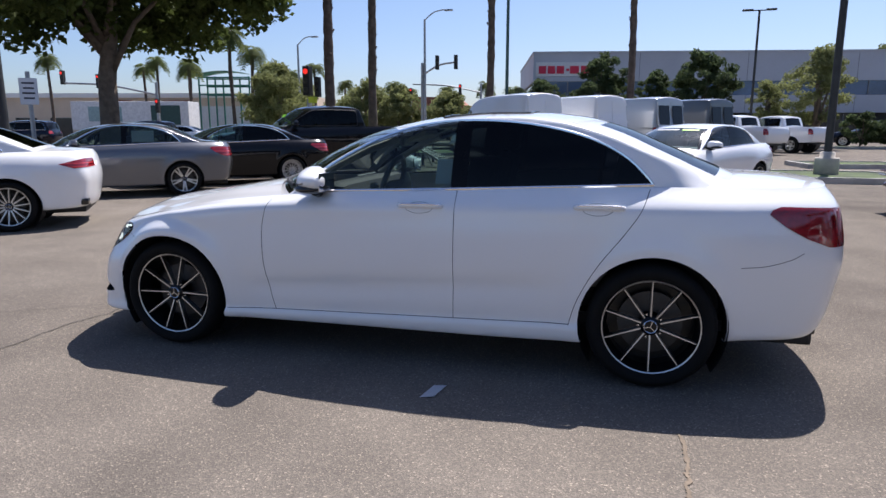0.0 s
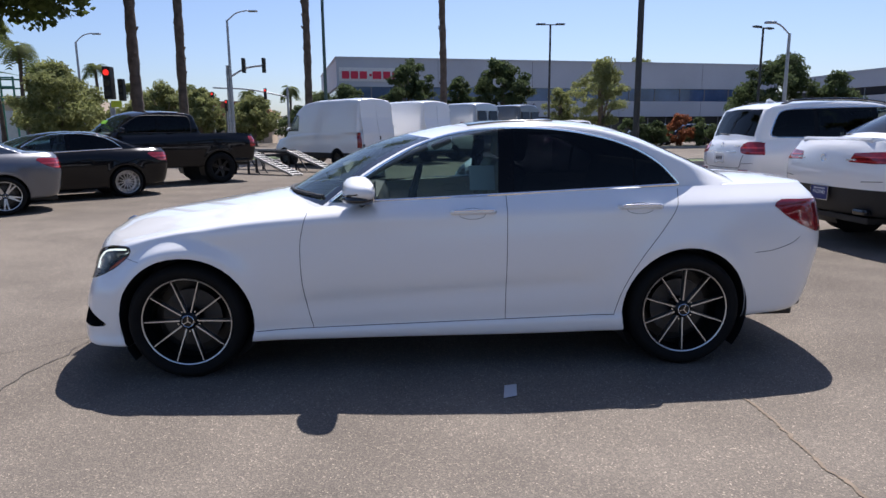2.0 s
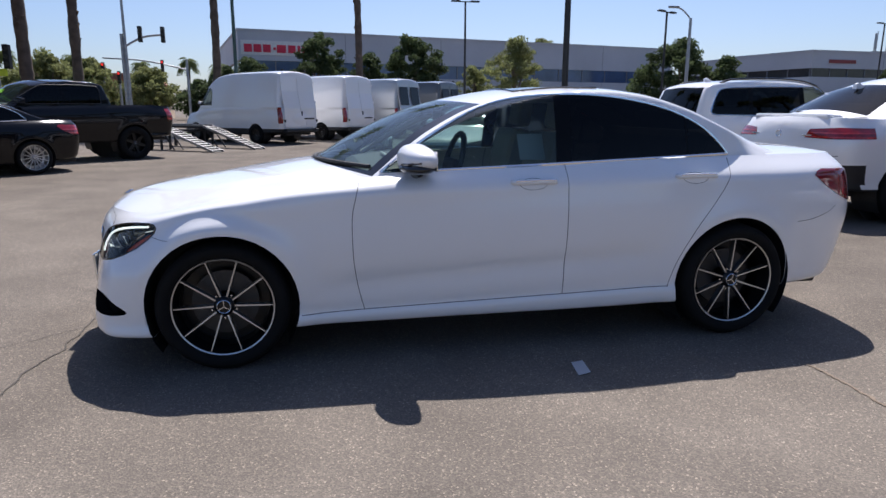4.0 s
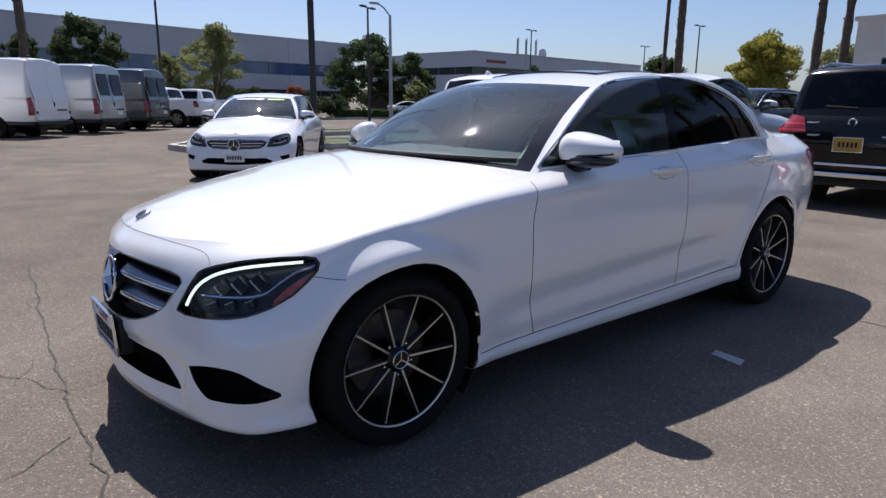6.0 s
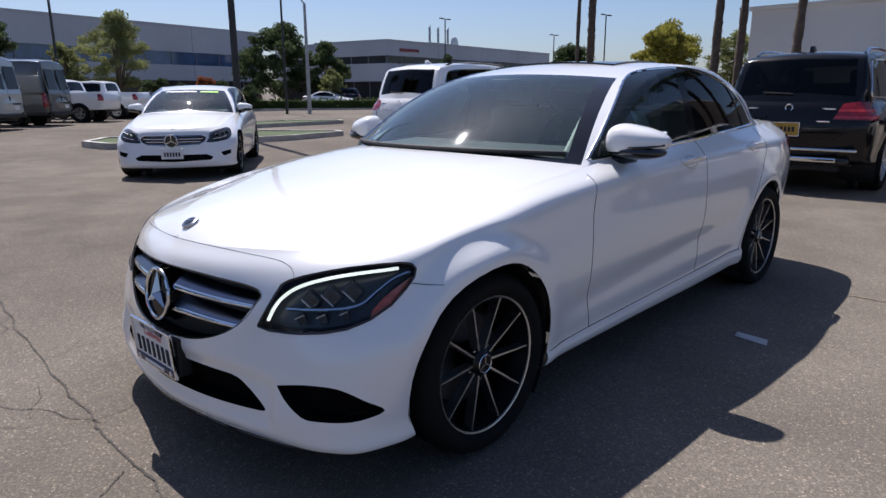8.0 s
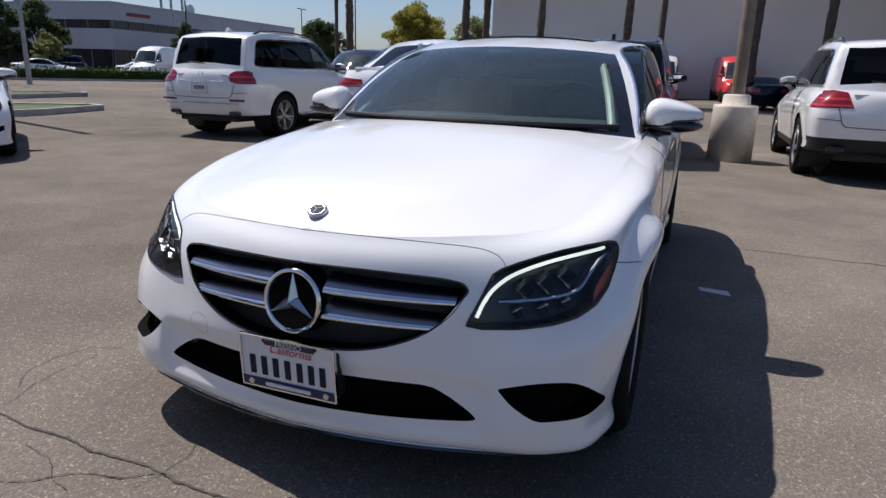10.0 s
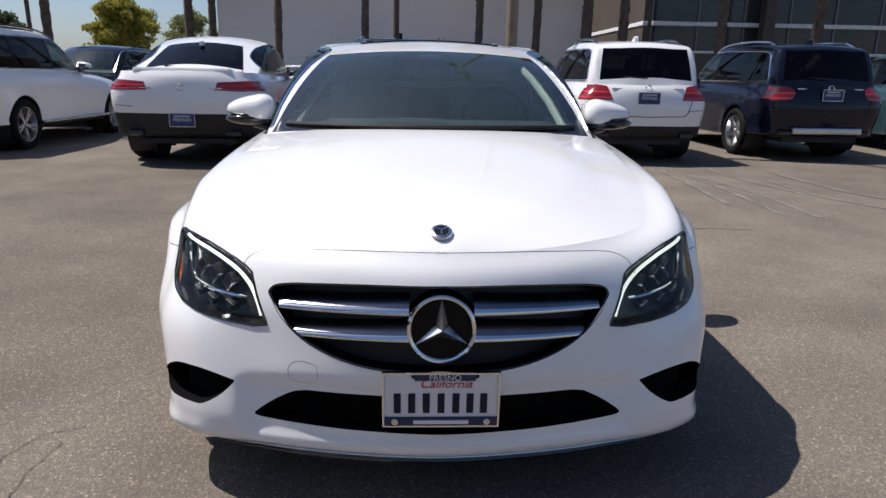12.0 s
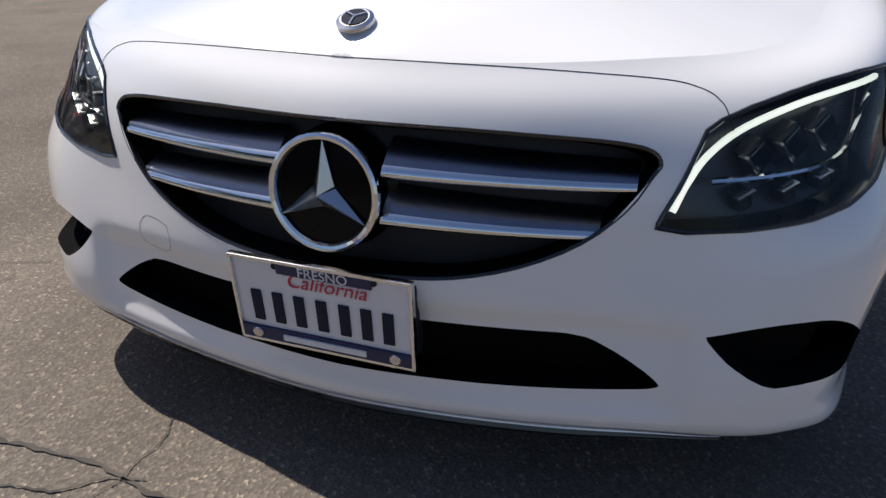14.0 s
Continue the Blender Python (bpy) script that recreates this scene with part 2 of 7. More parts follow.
def prism(points, depth, m=None):
    """A bmesh slab: a 2D outline in x, y raised by depth along z."""
    bm = bmesh.new()
    low = [bm.verts.new((x, y, 0)) for x, y in points]
    top = [bm.verts.new((x, y, depth)) for x, y in points]
    bm.faces.new(low[::-1])
    bm.faces.new(top)
    for i in range(len(points)):
        j = (i + 1) % len(points)
        bm.faces.new((low[i], low[j], top[j], top[i]))
    if m:
        bm.transform(m)
    bmesh.ops.recalc_face_normals(bm, faces=bm.faces)
    return bm


def spline(knots, at):
    """Smooth curve (Catmull-Rom) through rows of knots at parameters 0..n-1; the ends are taken as straight."""
    k = np.asarray(knots, float)
    k = k.reshape(len(k), -1)
    k = np.vstack([2 * k[:1] - k[1:2], k, 2 * k[-1:] - k[-2:-1]])
    at = np.clip(np.asarray(at, float), 0, len(k) - 3 - 1e-9)
    i = at.astype(int)
    t = (at - i)[:, None]
    a, b, c, d = k[i], k[i + 1], k[i + 2], k[i + 3]
    return 0.5 * (2 * b + (c - a) * t + (2 * a - 5 * b + 4 * c - d) * t**2 + (3 * b - a - 3 * c + d) * t**3)


def curve1(knots, x):
    """Monotone-ish smooth function through (x, value) knots."""
    k = np.asarray(knots, float)
    x = np.clip(np.asarray(x, float), k[0, 0], k[-1, 0])
    run = np.diff(k[:, 1]) / np.diff(k[:, 0])
    both_ways = run[1:] * run[:-1] > 0
    mean = np.where(both_ways, 2 * run[1:] * run[:-1] / np.where(both_ways, run[1:] + run[:-1], 1), 0)
    slope = np.concatenate([run[:1], mean, run[-1:]])
    i = np.clip(np.searchsorted(k[:, 0], x) - 1, 0, len(k) - 2)
    h = k[i + 1, 0] - k[i, 0]
    t = (x - k[i, 0]) / h
    return ((2 * t**3 - 3 * t**2 + 1) * k[i, 1] + (t**3 - 2 * t**2 + t) * h * slope[i]
            + (-2 * t**3 + 3 * t**2) * k[i + 1, 1] + (t**3 - t**2) * h * slope[i + 1])


# ---------------------------------------------------------------- skins: faces that can be cut along outlines
def skin(grid, axis):
    """Faces, as lists of (place, normal), of a grid of points (rows, columns, 3); the normals look along +axis as a whole."""
    du, dv = np.gradient(grid, axis=0), np.gradient(grid, axis=1)
    flip = np.cross(du, dv)[..., axis].sum() < 0
    n = np.cross(du, dv) * (-1 if flip else 1)
    size = np.linalg.norm(n, axis=-1, keepdims=True)
    n = np.where(size > 1e-9, n / np.maximum(size, 1e-9), (0, 0, 1))
    faces = []
    rows, cols = grid.shape[:2]
    for i in range(rows - 1):
        for j in range(cols - 1):
            ring = ((i, j), (i + 1, j), (i + 1, j + 1), (i, j + 1))
            if flip:
                ring = ring[::-1]
            faces.append([(tuple(grid[a]), tuple(n[a])) for a in ring])
    return faces


def mirrored(faces):
    return [[((x, -y, z), (a, -b, c)) for (x, y, z), (a, b, c) in f[::-1]] for f in faces]


def cut(faces, outline, flat, only=None):
    """Cuts faces along a convex outline in the plane of flat(place). Returns those outside and those inside."""
    area = sum(a[0] * b[1] - b[0] * a[1] for a, b in zip(outline, outline[1:] + outline[:1]))
    if area < 0:
        outline = outline[::-1]
    lo = [min(p[k] for p in outline) for k in (0, 1)]
    hi = [max(p[k] for p in outline) for k in (0, 1)]
    ring = np.array(outline)
    step = np.roll(ring, -1, 0) - ring
    out, inside, near = [], [], []
    for f in faces:
        if only and not only(f[0][0]):
            out.append(f)
            continue
        q = [(*flat(p), p, n) for p, n in f]
        us, vs = [v[0] for v in q], [v[1] for v in q]
        if min(us) >= hi[0] or max(us) <= lo[0] or min(vs) >= hi[1] or max(vs) <= lo[1]:
            out.append(f)
        else:
            near.append((f, q))
    if near:
        most = max(len(f) for f, _ in near)
        pts = np.array([[v[:2] for v in q] + [q[-1][:2]] * (most - len(q)) for _, q in near])
        d = step[:, 0] * (pts[..., 1, None] - ring[:, 1]) - step[:, 1] * (pts[..., 0, None] - ring[:, 0])
        beyond, within = (d < 0).all(1).any(1), (d >= 0).all((1, 2))
    for (f, q), far, whole in zip(near, beyond, within) if near else ():
        if far:
            out.append(f)
            continue
        if whole:
            inside.append(f)
            continue
        off = []
        for a, b in zip(outline, outline[1:] + outline[:1]):
            keep, away = [], []
            d = [(b[0] - a[0]) * (v[1] - a[1]) - (b[1] - a[1]) * (v[0] - a[0]) for v in q]
            for i, v in enumerate(q):
                j = (i + 1) % len(q)
                (keep if d[i] >= 0 else away).append(v)
                if (d[i] >= 0) != (d[j] >= 0):
                    s = d[i] / (d[i] - d[j])
                    w = q[j]
                    m = (v[0] + s * (w[0] - v[0]), v[1] + s * (w[1] - v[1]), tuple(x + s * (y - x) for x, y in zip(v[2], w[2])),
                         tuple(x + s * (y - x) for x, y in zip(v[3], w[3])))
                    keep.append(m)
                    away.append(m)
            if len(away) > 2:
                off.append([(v[2], v[3]) for v in away])
            q = keep
            if len(q) < 3:
                break
        if len(q) > 2:
            inside.append([(v[2], v[3]) for v in q])
            out.extend(off)
        else:
            out.append(f)
    return out, inside


def skin_mesh(name, faces, shift=0.0):
    """A smooth mesh of such faces, pushed along the normals by shift."""
    flat = np.array([(*p, *n) for f in faces for p, n in f]).reshape(-1, 6)
    _, first, back = np.unique(np.round(flat[:, :3] * 1e4).astype(np.int64), axis=0, return_index=True, return_inverse=True)
    places = (flat[first, :3] + shift * flat[first, 3:]).tolist()
    normals = flat[first, 3:].tolist()
    back, rings, k = back.ravel().tolist(), [], 0
    for f in faces:
        ring = list(dict.fromkeys(back[k:k + len(f)]))
        k += len(f)
        if len(ring) > 2:
            rings.append(ring)
    me = bpy.data.meshes.new(name)
    me.from_pydata(places, [], rings)
    me.polygons.foreach_set("use_smooth", [True] * len(me.polygons))
    me.normals_split_custom_set_from_vertices(normals)
    return me


def smin(a, b, k):
    h = np.clip(0.5 + 0.5 * (b - a) / k, 0, 1)
    return b + (a - b) * h - k * h * (1 - h)


# ---------------------------------------------------------------- vehicles
FRACTION = (-0.02, 0.0, 0.125, 0.33, 0.54, 0.74, 0.90, 1.0)     # heights of the body lines between sill and shoulder
FRONT_IN = (0.16, 0.03, 0.0, 0.0, 0.010, 0.022, 0.042, 0.092)    # how far each line stands back at the nose
REAR_IN = (0.20, 0.10, 0.05, 0.02, 0.0, 0.02, 0.05, 0.10)       # and at the tail
WIDE = (0.86, 0.945, 0.965, 0.985, 1.0, 0.995, 0.955, 0.885)    # share of the half width
NOSE = (1.0, 1.0, 1.0, 0.97, 0.80, 0.40, 0.12, 0, 0, 0, 0, 0, 0, 0, 0)
TAIL = (0, 0, 0, 0, 0, 0, 0, 0, 0, 0.1, 0.4, 0.85, 1.0, 1.0, 1.0)

LOW, MIDDLE, HIGH = (0, .02, .065, .14, .30), (0, .03, .10, .19, .36), (0, .04, .125, .25, .43)   # how far the nose recedes towards its corners
NOSE_PLAN = (LOW, LOW, LOW, (0, .025, .082, .165, .33), MIDDLE, (0, .035, .112, .22, .395), HIGH, HIGH)

SEDAN = dict(
    xf=-2.19, xr=2.44, W=0.90, af=-1.42, ar=1.42, tyre=0.33, rim=0.252, arch=0.372,
    zbot=(0.185, 0.215, 0.28), nose=1.0,
    top_y=(0, .25, .44, .575, .665, .715, .745, .79, .80, .785, .755, .715, .62, .36, 0),
    top_z=(.765, .768, .772, .778, .805, .862, .925, .985, 1.018, 1.032, 1.04, 1.045, 1.045, 1.05, 1.055),
    hood=((-2.10, .764), (-2.03, .799), (-1.9, .828), (-1.8, .842), (-1.4, .91), (-1.0, .985), (-.8, 1.01)), hood_end=(6.45, -.96),
    deck=((1.7, 1.11), (1.9, 1.088), (2.1, 1.078), (2.3, 1.062), (2.36, 1.05)), deck_start=(10.75, 1.76),
    prof=((-1.04, .965), (-.95, 1.003), (-.75, 1.122), (-.55, 1.225), (-.3, 1.322), (-.1, 1.372), (.15, 1.415), (.45, 1.437), (.75, 1.437), (1.0, 1.415),
          (1.25, 1.352), (1.5, 1.25), (1.75, 1.142), (1.98, 1.05)),
    kf=.50, kr=.25, tum=.58, gx=(-1.02, 1.95), split=.5, round_=.03, crown=.03,
    dlo=[(-.62, .975), (1.40, 1.052), (1.36, 1.10), (1.27, 1.185), (1.13, 1.265), (.95, 1.325), (.7, 1.37), (.42, 1.383), (.15, 1.362), (-.08, 1.30), (-.3, 1.19), (-.48, 1.075)],
    pillars=((.37, .09), (1.12, .03)), ws=(-.945, -.185, .738, .528), rw=(1.17, 1.80, .47, .58))

HERO_LIGHT = [(.325, .552), (.365, .545), (.45, .549), (.55, .561), (.62, .574), (.69, .599), (.75, .634), (.79, .674), (.814, .706), (.818, .730), (.805, .745), (.775, .750),
              (.70, .747), (.62, .738), (.55, .727), (.48, .712), (.43, .697), (.405, .684), (.385, .655), (.360, .614), (.336, .574)]


def scaled(base, **changes):
    return {**base, **changes}


def plan_x(S):
    xf, xr, af, ar, k = S["xf"], S["xr"], S["af"], S["ar"], S["nose"]
    m = ar - af
    return [xf, xf + .04 * k, xf + .125 * k, xf + .25 * k, xf + .43 * k, af, af + .42, af + .4 * m, af + .68 * m, ar - .42, ar, min(ar + .43, xr - .35), xr - .17, xr - .04, xr]


PLAN_Y = (0, .28, .55, .75, .885, .985, 1.0, 1.0, 1.0, .995, .99, .955, .82, .45, 0)


def body_grid(S, nu, nv):
    px = plan_x(S)
    lines = []
    for n, f in enumerate(FRACTION):
        rows = []
        for k in range(15):
            zb = S["zbot"][1] + NOSE[k] * (S["zbot"][0] - S["zbot"][1]) + TAIL[k] * (S["zbot"][2] - S["zbot"][1])
            y = PLAN_Y[k] * WIDE[n] * S["W"]
            if n < 6 and k in (3, 4):
                y *= (1.10, 1.09)[k - 3] * (1.03 if n == 1 else 1) if 0 < n < 5 else 1.05
            if S.get("square") and 11 <= k <= 13 and n:
                y = (.985, .93, .58)[k - 11] * max(WIDE[n], .96) * S["W"]
            if n == 7:
                y = S["top_y"][k] * S["W"] / 0.90
            if n == 6:
                y = 0.5 * (PLAN_Y[k] * S["W"] * 0.985 + S["top_y"][k] * S["W"] / 0.90) + .018 * (0 < k < 14)
                f = .90
                if S.get("flare") and 2 < k < 8:      # squarer crown of the front wings
                    out = (.5, 1.0, 1.0, .7, .3)[k - 3]
                    y += .044 * out
                    f = .90 + .045 * out
                if S.get("haunch") and 7 < k < 14:    # flat-topped shoulder over the rear wheels
                    out = (.25, .7, 1.0, 1.0, .8, .4)[k - 8]
                    y += S["haunch"] * out
                    f = .90 - .022 * out
            if k < 5:
                px = [S["xf"] + o * S["nose"] for o in NOSE_PLAN[n]] + px[5:]
            x = px[k] + S.get("front_in", FRONT_IN)[n] * S["nose"] * NOSE[k] - REAR_IN[n] * TAIL[k]
            rows.append((x, y, zb + f * (S["top_z"][k] - zb)))
        ghost = [(rows[1][0], -rows[1][1], rows[1][2])], [(rows[-2][0], -rows[-2][1], rows[-2][2])]
        full = ghost[0] + rows + ghost[1]
        u = np.linspace(0, 14, nu)
        lines.append(spline(full, u + 1))
    lines = np.array(lines)                       # levels, nu, 3
    v = np.linspace(0, 7, nv)
    grid = np.stack([spline(lines[:, i], v) for i in range(nu)])
    for ax in (S["af"], S["ar"]):                 # lips round the wheel arches
        d = np.hypot(grid[..., 0] - ax, grid[..., 2] - S["tyre"])
        grid[..., 1] += 0.016 * np.exp(-((d - S["arch"] - .02) / 0.07) ** 2) * (grid[..., 1] > .5 * S["W"])
        if S.get("flare") and ax == S["af"]:      # the rounded brow over the front wheel
            turn = radians(101)
            up = np.clip(((grid[..., 0] - ax) * math.cos(turn) + (grid[..., 2] - S["tyre"]) * math.sin(turn)) / np.maximum(d, .05), 0, 1) ** 5
            grid[..., 1] += S["flare"] * up * (1 - 1 / (1 + np.exp(-(d - S["arch"] - .058) / .010))) * (grid[..., 1] > .5 * S["W"])
            grid[..., 1] -= .011 * up * np.exp(-((d - S["arch"] - .100) / .022) ** 2) * (grid[..., 1] > .5 * S["W"])
    if S.get("sill"):                             # the sill stands out under the doors
        low = .262 + (grid[..., 0] + 1.04) * .0245
        between = (grid[..., 0] > S["af"] + .3) & (grid[..., 0] < S["ar"] - .3)
        grid[..., 1] += S["sill"] * between / (1 + np.exp(np.clip((grid[..., 2] - low + .004) / .006, -40, 40)))
        # a soft line along the doors and a hollow below it
        line = .905 + .022 * grid[..., 0]
        grid[..., 1] += .007 * np.exp(-((grid[..., 2] - line) / .035) ** 2) * np.clip((grid[..., 0] + 1.25) / .4, 0, 1) * (grid[..., 1] > .5 * S["W"])
        hollow = .46 + .055 * grid[..., 0]
        grid[..., 1] -= .012 * np.exp(-((grid[..., 2] - hollow) / .060) ** 2) * np.clip((grid[..., 0] - S["af"] - .40) / .25, 0, 1) * np.clip((S["ar"] - .40 - grid[..., 0]) / .25, 0, 1)
        nose = (grid[..., 0] < S["af"] - .25)      # the lower intake sits in a shallow hollow of the bumper
        ridge = 1 / (1 + np.exp(np.clip((grid[..., 2] - .402 + .10 * np.clip(grid[..., 1] - .40, 0, 1)) / .007, -40, 40))) / (1 + np.exp(np.clip((.240 - grid[..., 2]) / .008, -40, 40)))
        grid[..., 0] += .018 * nose * ridge / (1 + np.exp(np.clip((grid[..., 1] - .565) / .010, -40, 40)))
    return grid


SHOULDERS = {}


def top_line(S, u):
    key = (S["xf"], S["xr"], S["W"], S["top_z"])
    if key not in SHOULDERS:
        SHOULDERS[key] = body_grid(S, 281, 29)
    return SHOULDERS[key][np.clip(np.round(np.asarray(u) * 20).astype(int), 0, 280), -1]


def lid_grid(S, u0, u1, x0, x1, heights, nu, nf):
    """Hood or deck: from the shoulder line to the middle."""
    edge = top_line(S, np.linspace(u0, u1, nu))
    f = np.linspace(0, 1, nf)[None, :, None]
    mid_x = np.linspace(x0, x1, nu)
    mid = np.stack([mid_x, 0 * mid_x, curve1(heights, mid_x)], -1)
    g = edge[:, None] * (1 - f) + mid[:, None] * f
    bow = 1 - (1 - f[..., 0]) ** 2.2
    g[..., 0] = edge[:, None, 0] + (mid_x - edge[:, 0])[:, None] * np.sin(f[..., 0] * math.pi / 2)
    g[..., 2] = edge[:, None, 2] + (mid[:, 2] - edge[:, 2])[:, None] * bow
    if S.get("flare") and x0 < -1:                # raised middle of the bonnet with soft creases at its sides
        crease = .54 + .10 * (g[..., 0] + 2.0)
        ahead = np.clip((g[..., 0] + 2.06) / .25, 0, 1)
        g[..., 2] += .010 * ahead * np.clip(f[..., 0] * 3, 0, 1) ** 2 / (1 + np.exp(np.clip((g[..., 1] - crease) / .018, -40, 40)))
    return g


def cabin_grid(S, nx, ny):
    x0, x1 = S["gx"]
    x = np.linspace(x0, x1, nx)
    line = top_line(S, np.linspace(4, 13, 181))
    order = np.argsort(line[:, 0])
    wb = np.interp(x, line[order, 0], line[order, 1]) - .004
    zb = np.interp(x, line[order, 0], line[order, 2]) - .012
    s = np.sin(np.linspace(0, math.pi / 2, ny))
    y = wb[:, None] * s[None]
    X = np.repeat(x[:, None], ny, 1)
    h = curve1(S["prof"], np.where(X < S["split"], np.minimum(X - S["kf"] * y**2, S["split"]), np.maximum(X + S["kr"] * y**2, S["split"])))
    h = h - S["crown"] * (y / .6) ** 2
    lean = (wb[:, None] - y) / S["tum"]           # glass that leans in more towards the roof
    side = zb[:, None] + np.sqrt(.04 + 4 * .42 * lean * .62) / .84 - .2 / .84
    if S.get("fillet"):                           # the rear pillars run out softly into the shoulders
        w = np.clip((x - 1.34) / .30, 0, 1)[:, None]
        w = w * w * (3 - 2 * w)
        side = side * (1 - w) + w * (zb[:, None] + .82 * (wb[:, None] - y) + .9 * (wb[:, None] - y) ** 2)
    z = smin(h, side, S["round_"])
    return np.stack([X, y, np.maximum(z, zb[:, None] - .03)], -1)


def wheel_meshes(radius, rim, style, width=0.225):
    """Meshes of one wheel, turned about the y axis, its face towards -y."""
    w = width / 2
    tyre = lathe([(rim * .97, -w * .80), (rim + .012, -w * .98), ((rim + radius) / 2, -w * 1.06), (radius - .022, -w * .97), (radius - .004, -w * .72), (radius, 0),
                  (radius - .004, w * .72), (radius - .03, w), (rim, w * .9), (rim * .97, w * .8)], 48)
    for f in tyre.faces:
        f.smooth = True
    barrel = lathe([(rim * .99, -w * .84), (rim * .955, -w * .84), (rim * .93, -w * .62), (rim * .88, -w * .2), (rim * .88, w * .6), (0.05, w * .62)], 40)
    lip = .962 if style == "fine" else .945
    ring = lathe([(rim * (lip - .01), -w * .70), (rim * lip, -w * .88), (rim * .985, -w * .90), (rim * .995, -w * .80)], 48)
    spokes = bmesh.new()
    count, half, pair = {"fine": (10, .0026, 0), "twin": (5, .010, .15), "five": (5, .024, 0), "multi": (14, .006, 0), "steel": (8, .03, 0), "black": (6, .028, 0)}[style]
    for k in range(count):
        for off in ((-pair, pair) if pair else (0,)):
            a = k * math.tau / count + off * 0.6
            b = k * math.tau / count + off
            def at(ang, r, side, y):
                c, s = math.cos(ang), math.sin(ang)
                return spokes.verts.new((r * c - side * s, y, r * s + side * c))
            q = [at(a, .05, -half * 1.6, -w * .62), at(a, .05, half * 1.6, -w * .62), at(b, rim * .95, half, -w * .80), at(b, rim * .95, -half, -w * .80)]
            p = [at(a, .05, -half * 2.2, -w * .3), at(a, .05, half * 2.2, -w * .3), at(b, rim * .93, half * 1.5, -w * .45), at(b, rim * .93, -half * 1.5, -w * .45)]
            spokes.faces.new(q)
            for i in range(4):
                j = (i + 1) % 4
                spokes.faces.new((q[j], q[i], p[i], p[j]))
    bmesh.ops.recalc_face_normals(spokes, faces=spokes.faces)
    cap = lathe([(.0, -w * .74), (.030, -w * .74), (.036, -w * .70), (.050, -w * .60), (.055, -w * .3)], 24)
    star = tube([(.033 * math.cos(a), -w * .75, .033 * math.sin(a)) for a in np.linspace(0, math.tau, 25)[:-1]], .003, 5, True)
    for k in range(3):
        box(star, .004, .004, .032, pose(0, -w * .75, 0, 0, 120 * k, 0) @ pose(0, 0, .016))
    for k in range(5):
        box(star, .008, .008, .008, pose(0, -w * .55, 0, 0, 72 * k + 36, 0) @ pose(0, 0, .062))
    disc = lathe([(.06, w * .1), (rim * .66, w * .1), (rim * .66, w * .22)], 32)
    made = {}
    for name, bm in (("tyre", tyre), ("wheel", barrel), ("rim_ring", ring), ("spokes", spokes), ("hub_cap", cap), ("hub_star", star), ("brake_disc", disc)):
        me = bpy.data.meshes.new(name)
        bm.to_mesh(me)
        bm.free()
        made[name] = me
    return made


WHEELS = {}


def add_wheel(car, x, y, S, style, dark, angle=0.0):
    key = (S["tyre"], S["rim"], style, dark)
    if key not in WHEELS:
        WHEELS[key] = wheel_meshes(S["tyre"], S["rim"], style)
        bright = RIM_BLACK if style in ("black", "steel") else RIM_SILVER
        for name, m in (("tyre", RUBBER), ("wheel", RIM_BLACK if dark else RIM_SILVER), ("rim_ring", bright), ("spokes", bright), ("hub_cap", RIM_BLACK if dark else bright), ("hub_star", SATIN), ("brake_disc", DISC)):
            WHEELS[key][name].materials.append(m)
    ms = WHEELS[key]
    w = part("wheel", ms["wheel"], None, car)
    w.matrix_basis = pose(x, y, S["tyre"], 0, 0, 180 if y > 0 else 0) @ pose(0, 0, 0, 0, angle, 0)
    for name in ("tyre", "rim_ring", "spokes", "hub_cap", "hub_star", "brake_disc"):
        part(name, ms[name], None, w)
    return w


def front_view(p):
    return (p[1], p[2])


def side_view(p):
    return (p[0], p[2])


def corner_view(s):
    """Seen from ahead and to the side s, at 40 degrees."""
    return lambda p: (p[1] * s * .766 + (p[0] + 2) * .643, p[2])


class Skinned:
    """Casts points onto the body, to lay seams and trims on it."""

    def __init__(self, faces):
        from mathutils.bvhtree import BVHTree
        at, rings = [], []
        for f in faces:
            rings.append(tuple(range(len(at), len(at) + len(f))))
            at.extend(Vector(p) for p, _ in f)
        self.tree = BVHTree.FromPolygons(at, rings)

    def front(self, y, z, out=0.0):
        y = y if abs(y) > 1e-4 else 1e-4
        hit = self.tree.ray_cast(Vector((-4, y, z)), Vector((1, 0, 0)))
        return (hit[0] + Vector((-out, 0, 0)), hit[1]) if hit[0] else (Vector((-2, y, z)), Vector((-1, 0, 0)))

    def corner(self, h, z, s, out=0.0):
        way = Vector((.766, -s * .643, 0))
        start = Vector((h * .643, h * .766 * s, z)) + Vector((-2, 0, 0)) - way * 4
        hit = self.tree.ray_cast(start, way)
        return hit[0] - way * out if hit[0] else start + way * 4

    def rear(self, y, z, out=0.0):
        hit = self.tree.ray_cast(Vector((5, y, z)), Vector((-1, 0, 0)))
        return (hit[0] + Vector((out, 0, 0)), hit[1]) if hit[0] else (Vector((2, y, z)), Vector((1, 0, 0)))

    def side(self, x, z, s, out=0.0):
        hit = self.tree.ray_cast(Vector((x, 3 * s, z)), Vector((0, -s, 0)))
        return (hit[0] + Vector((0, s * out, 0)), hit[1]) if hit[0] else (Vector((x, .8 * s, z)), Vector((0, s, 0)))

    def top(self, x, y, out=0.0):
        y = y if abs(y) > 1e-4 else 1e-4
        hit = self.tree.ray_cast(Vector((x, y, 4)), Vector((0, 0, -1)))
        return (hit[0] + Vector((0, 0, out)), hit[1]) if hit[0] else (Vector((x, y, 1)), Vector((0, 0, 1)))


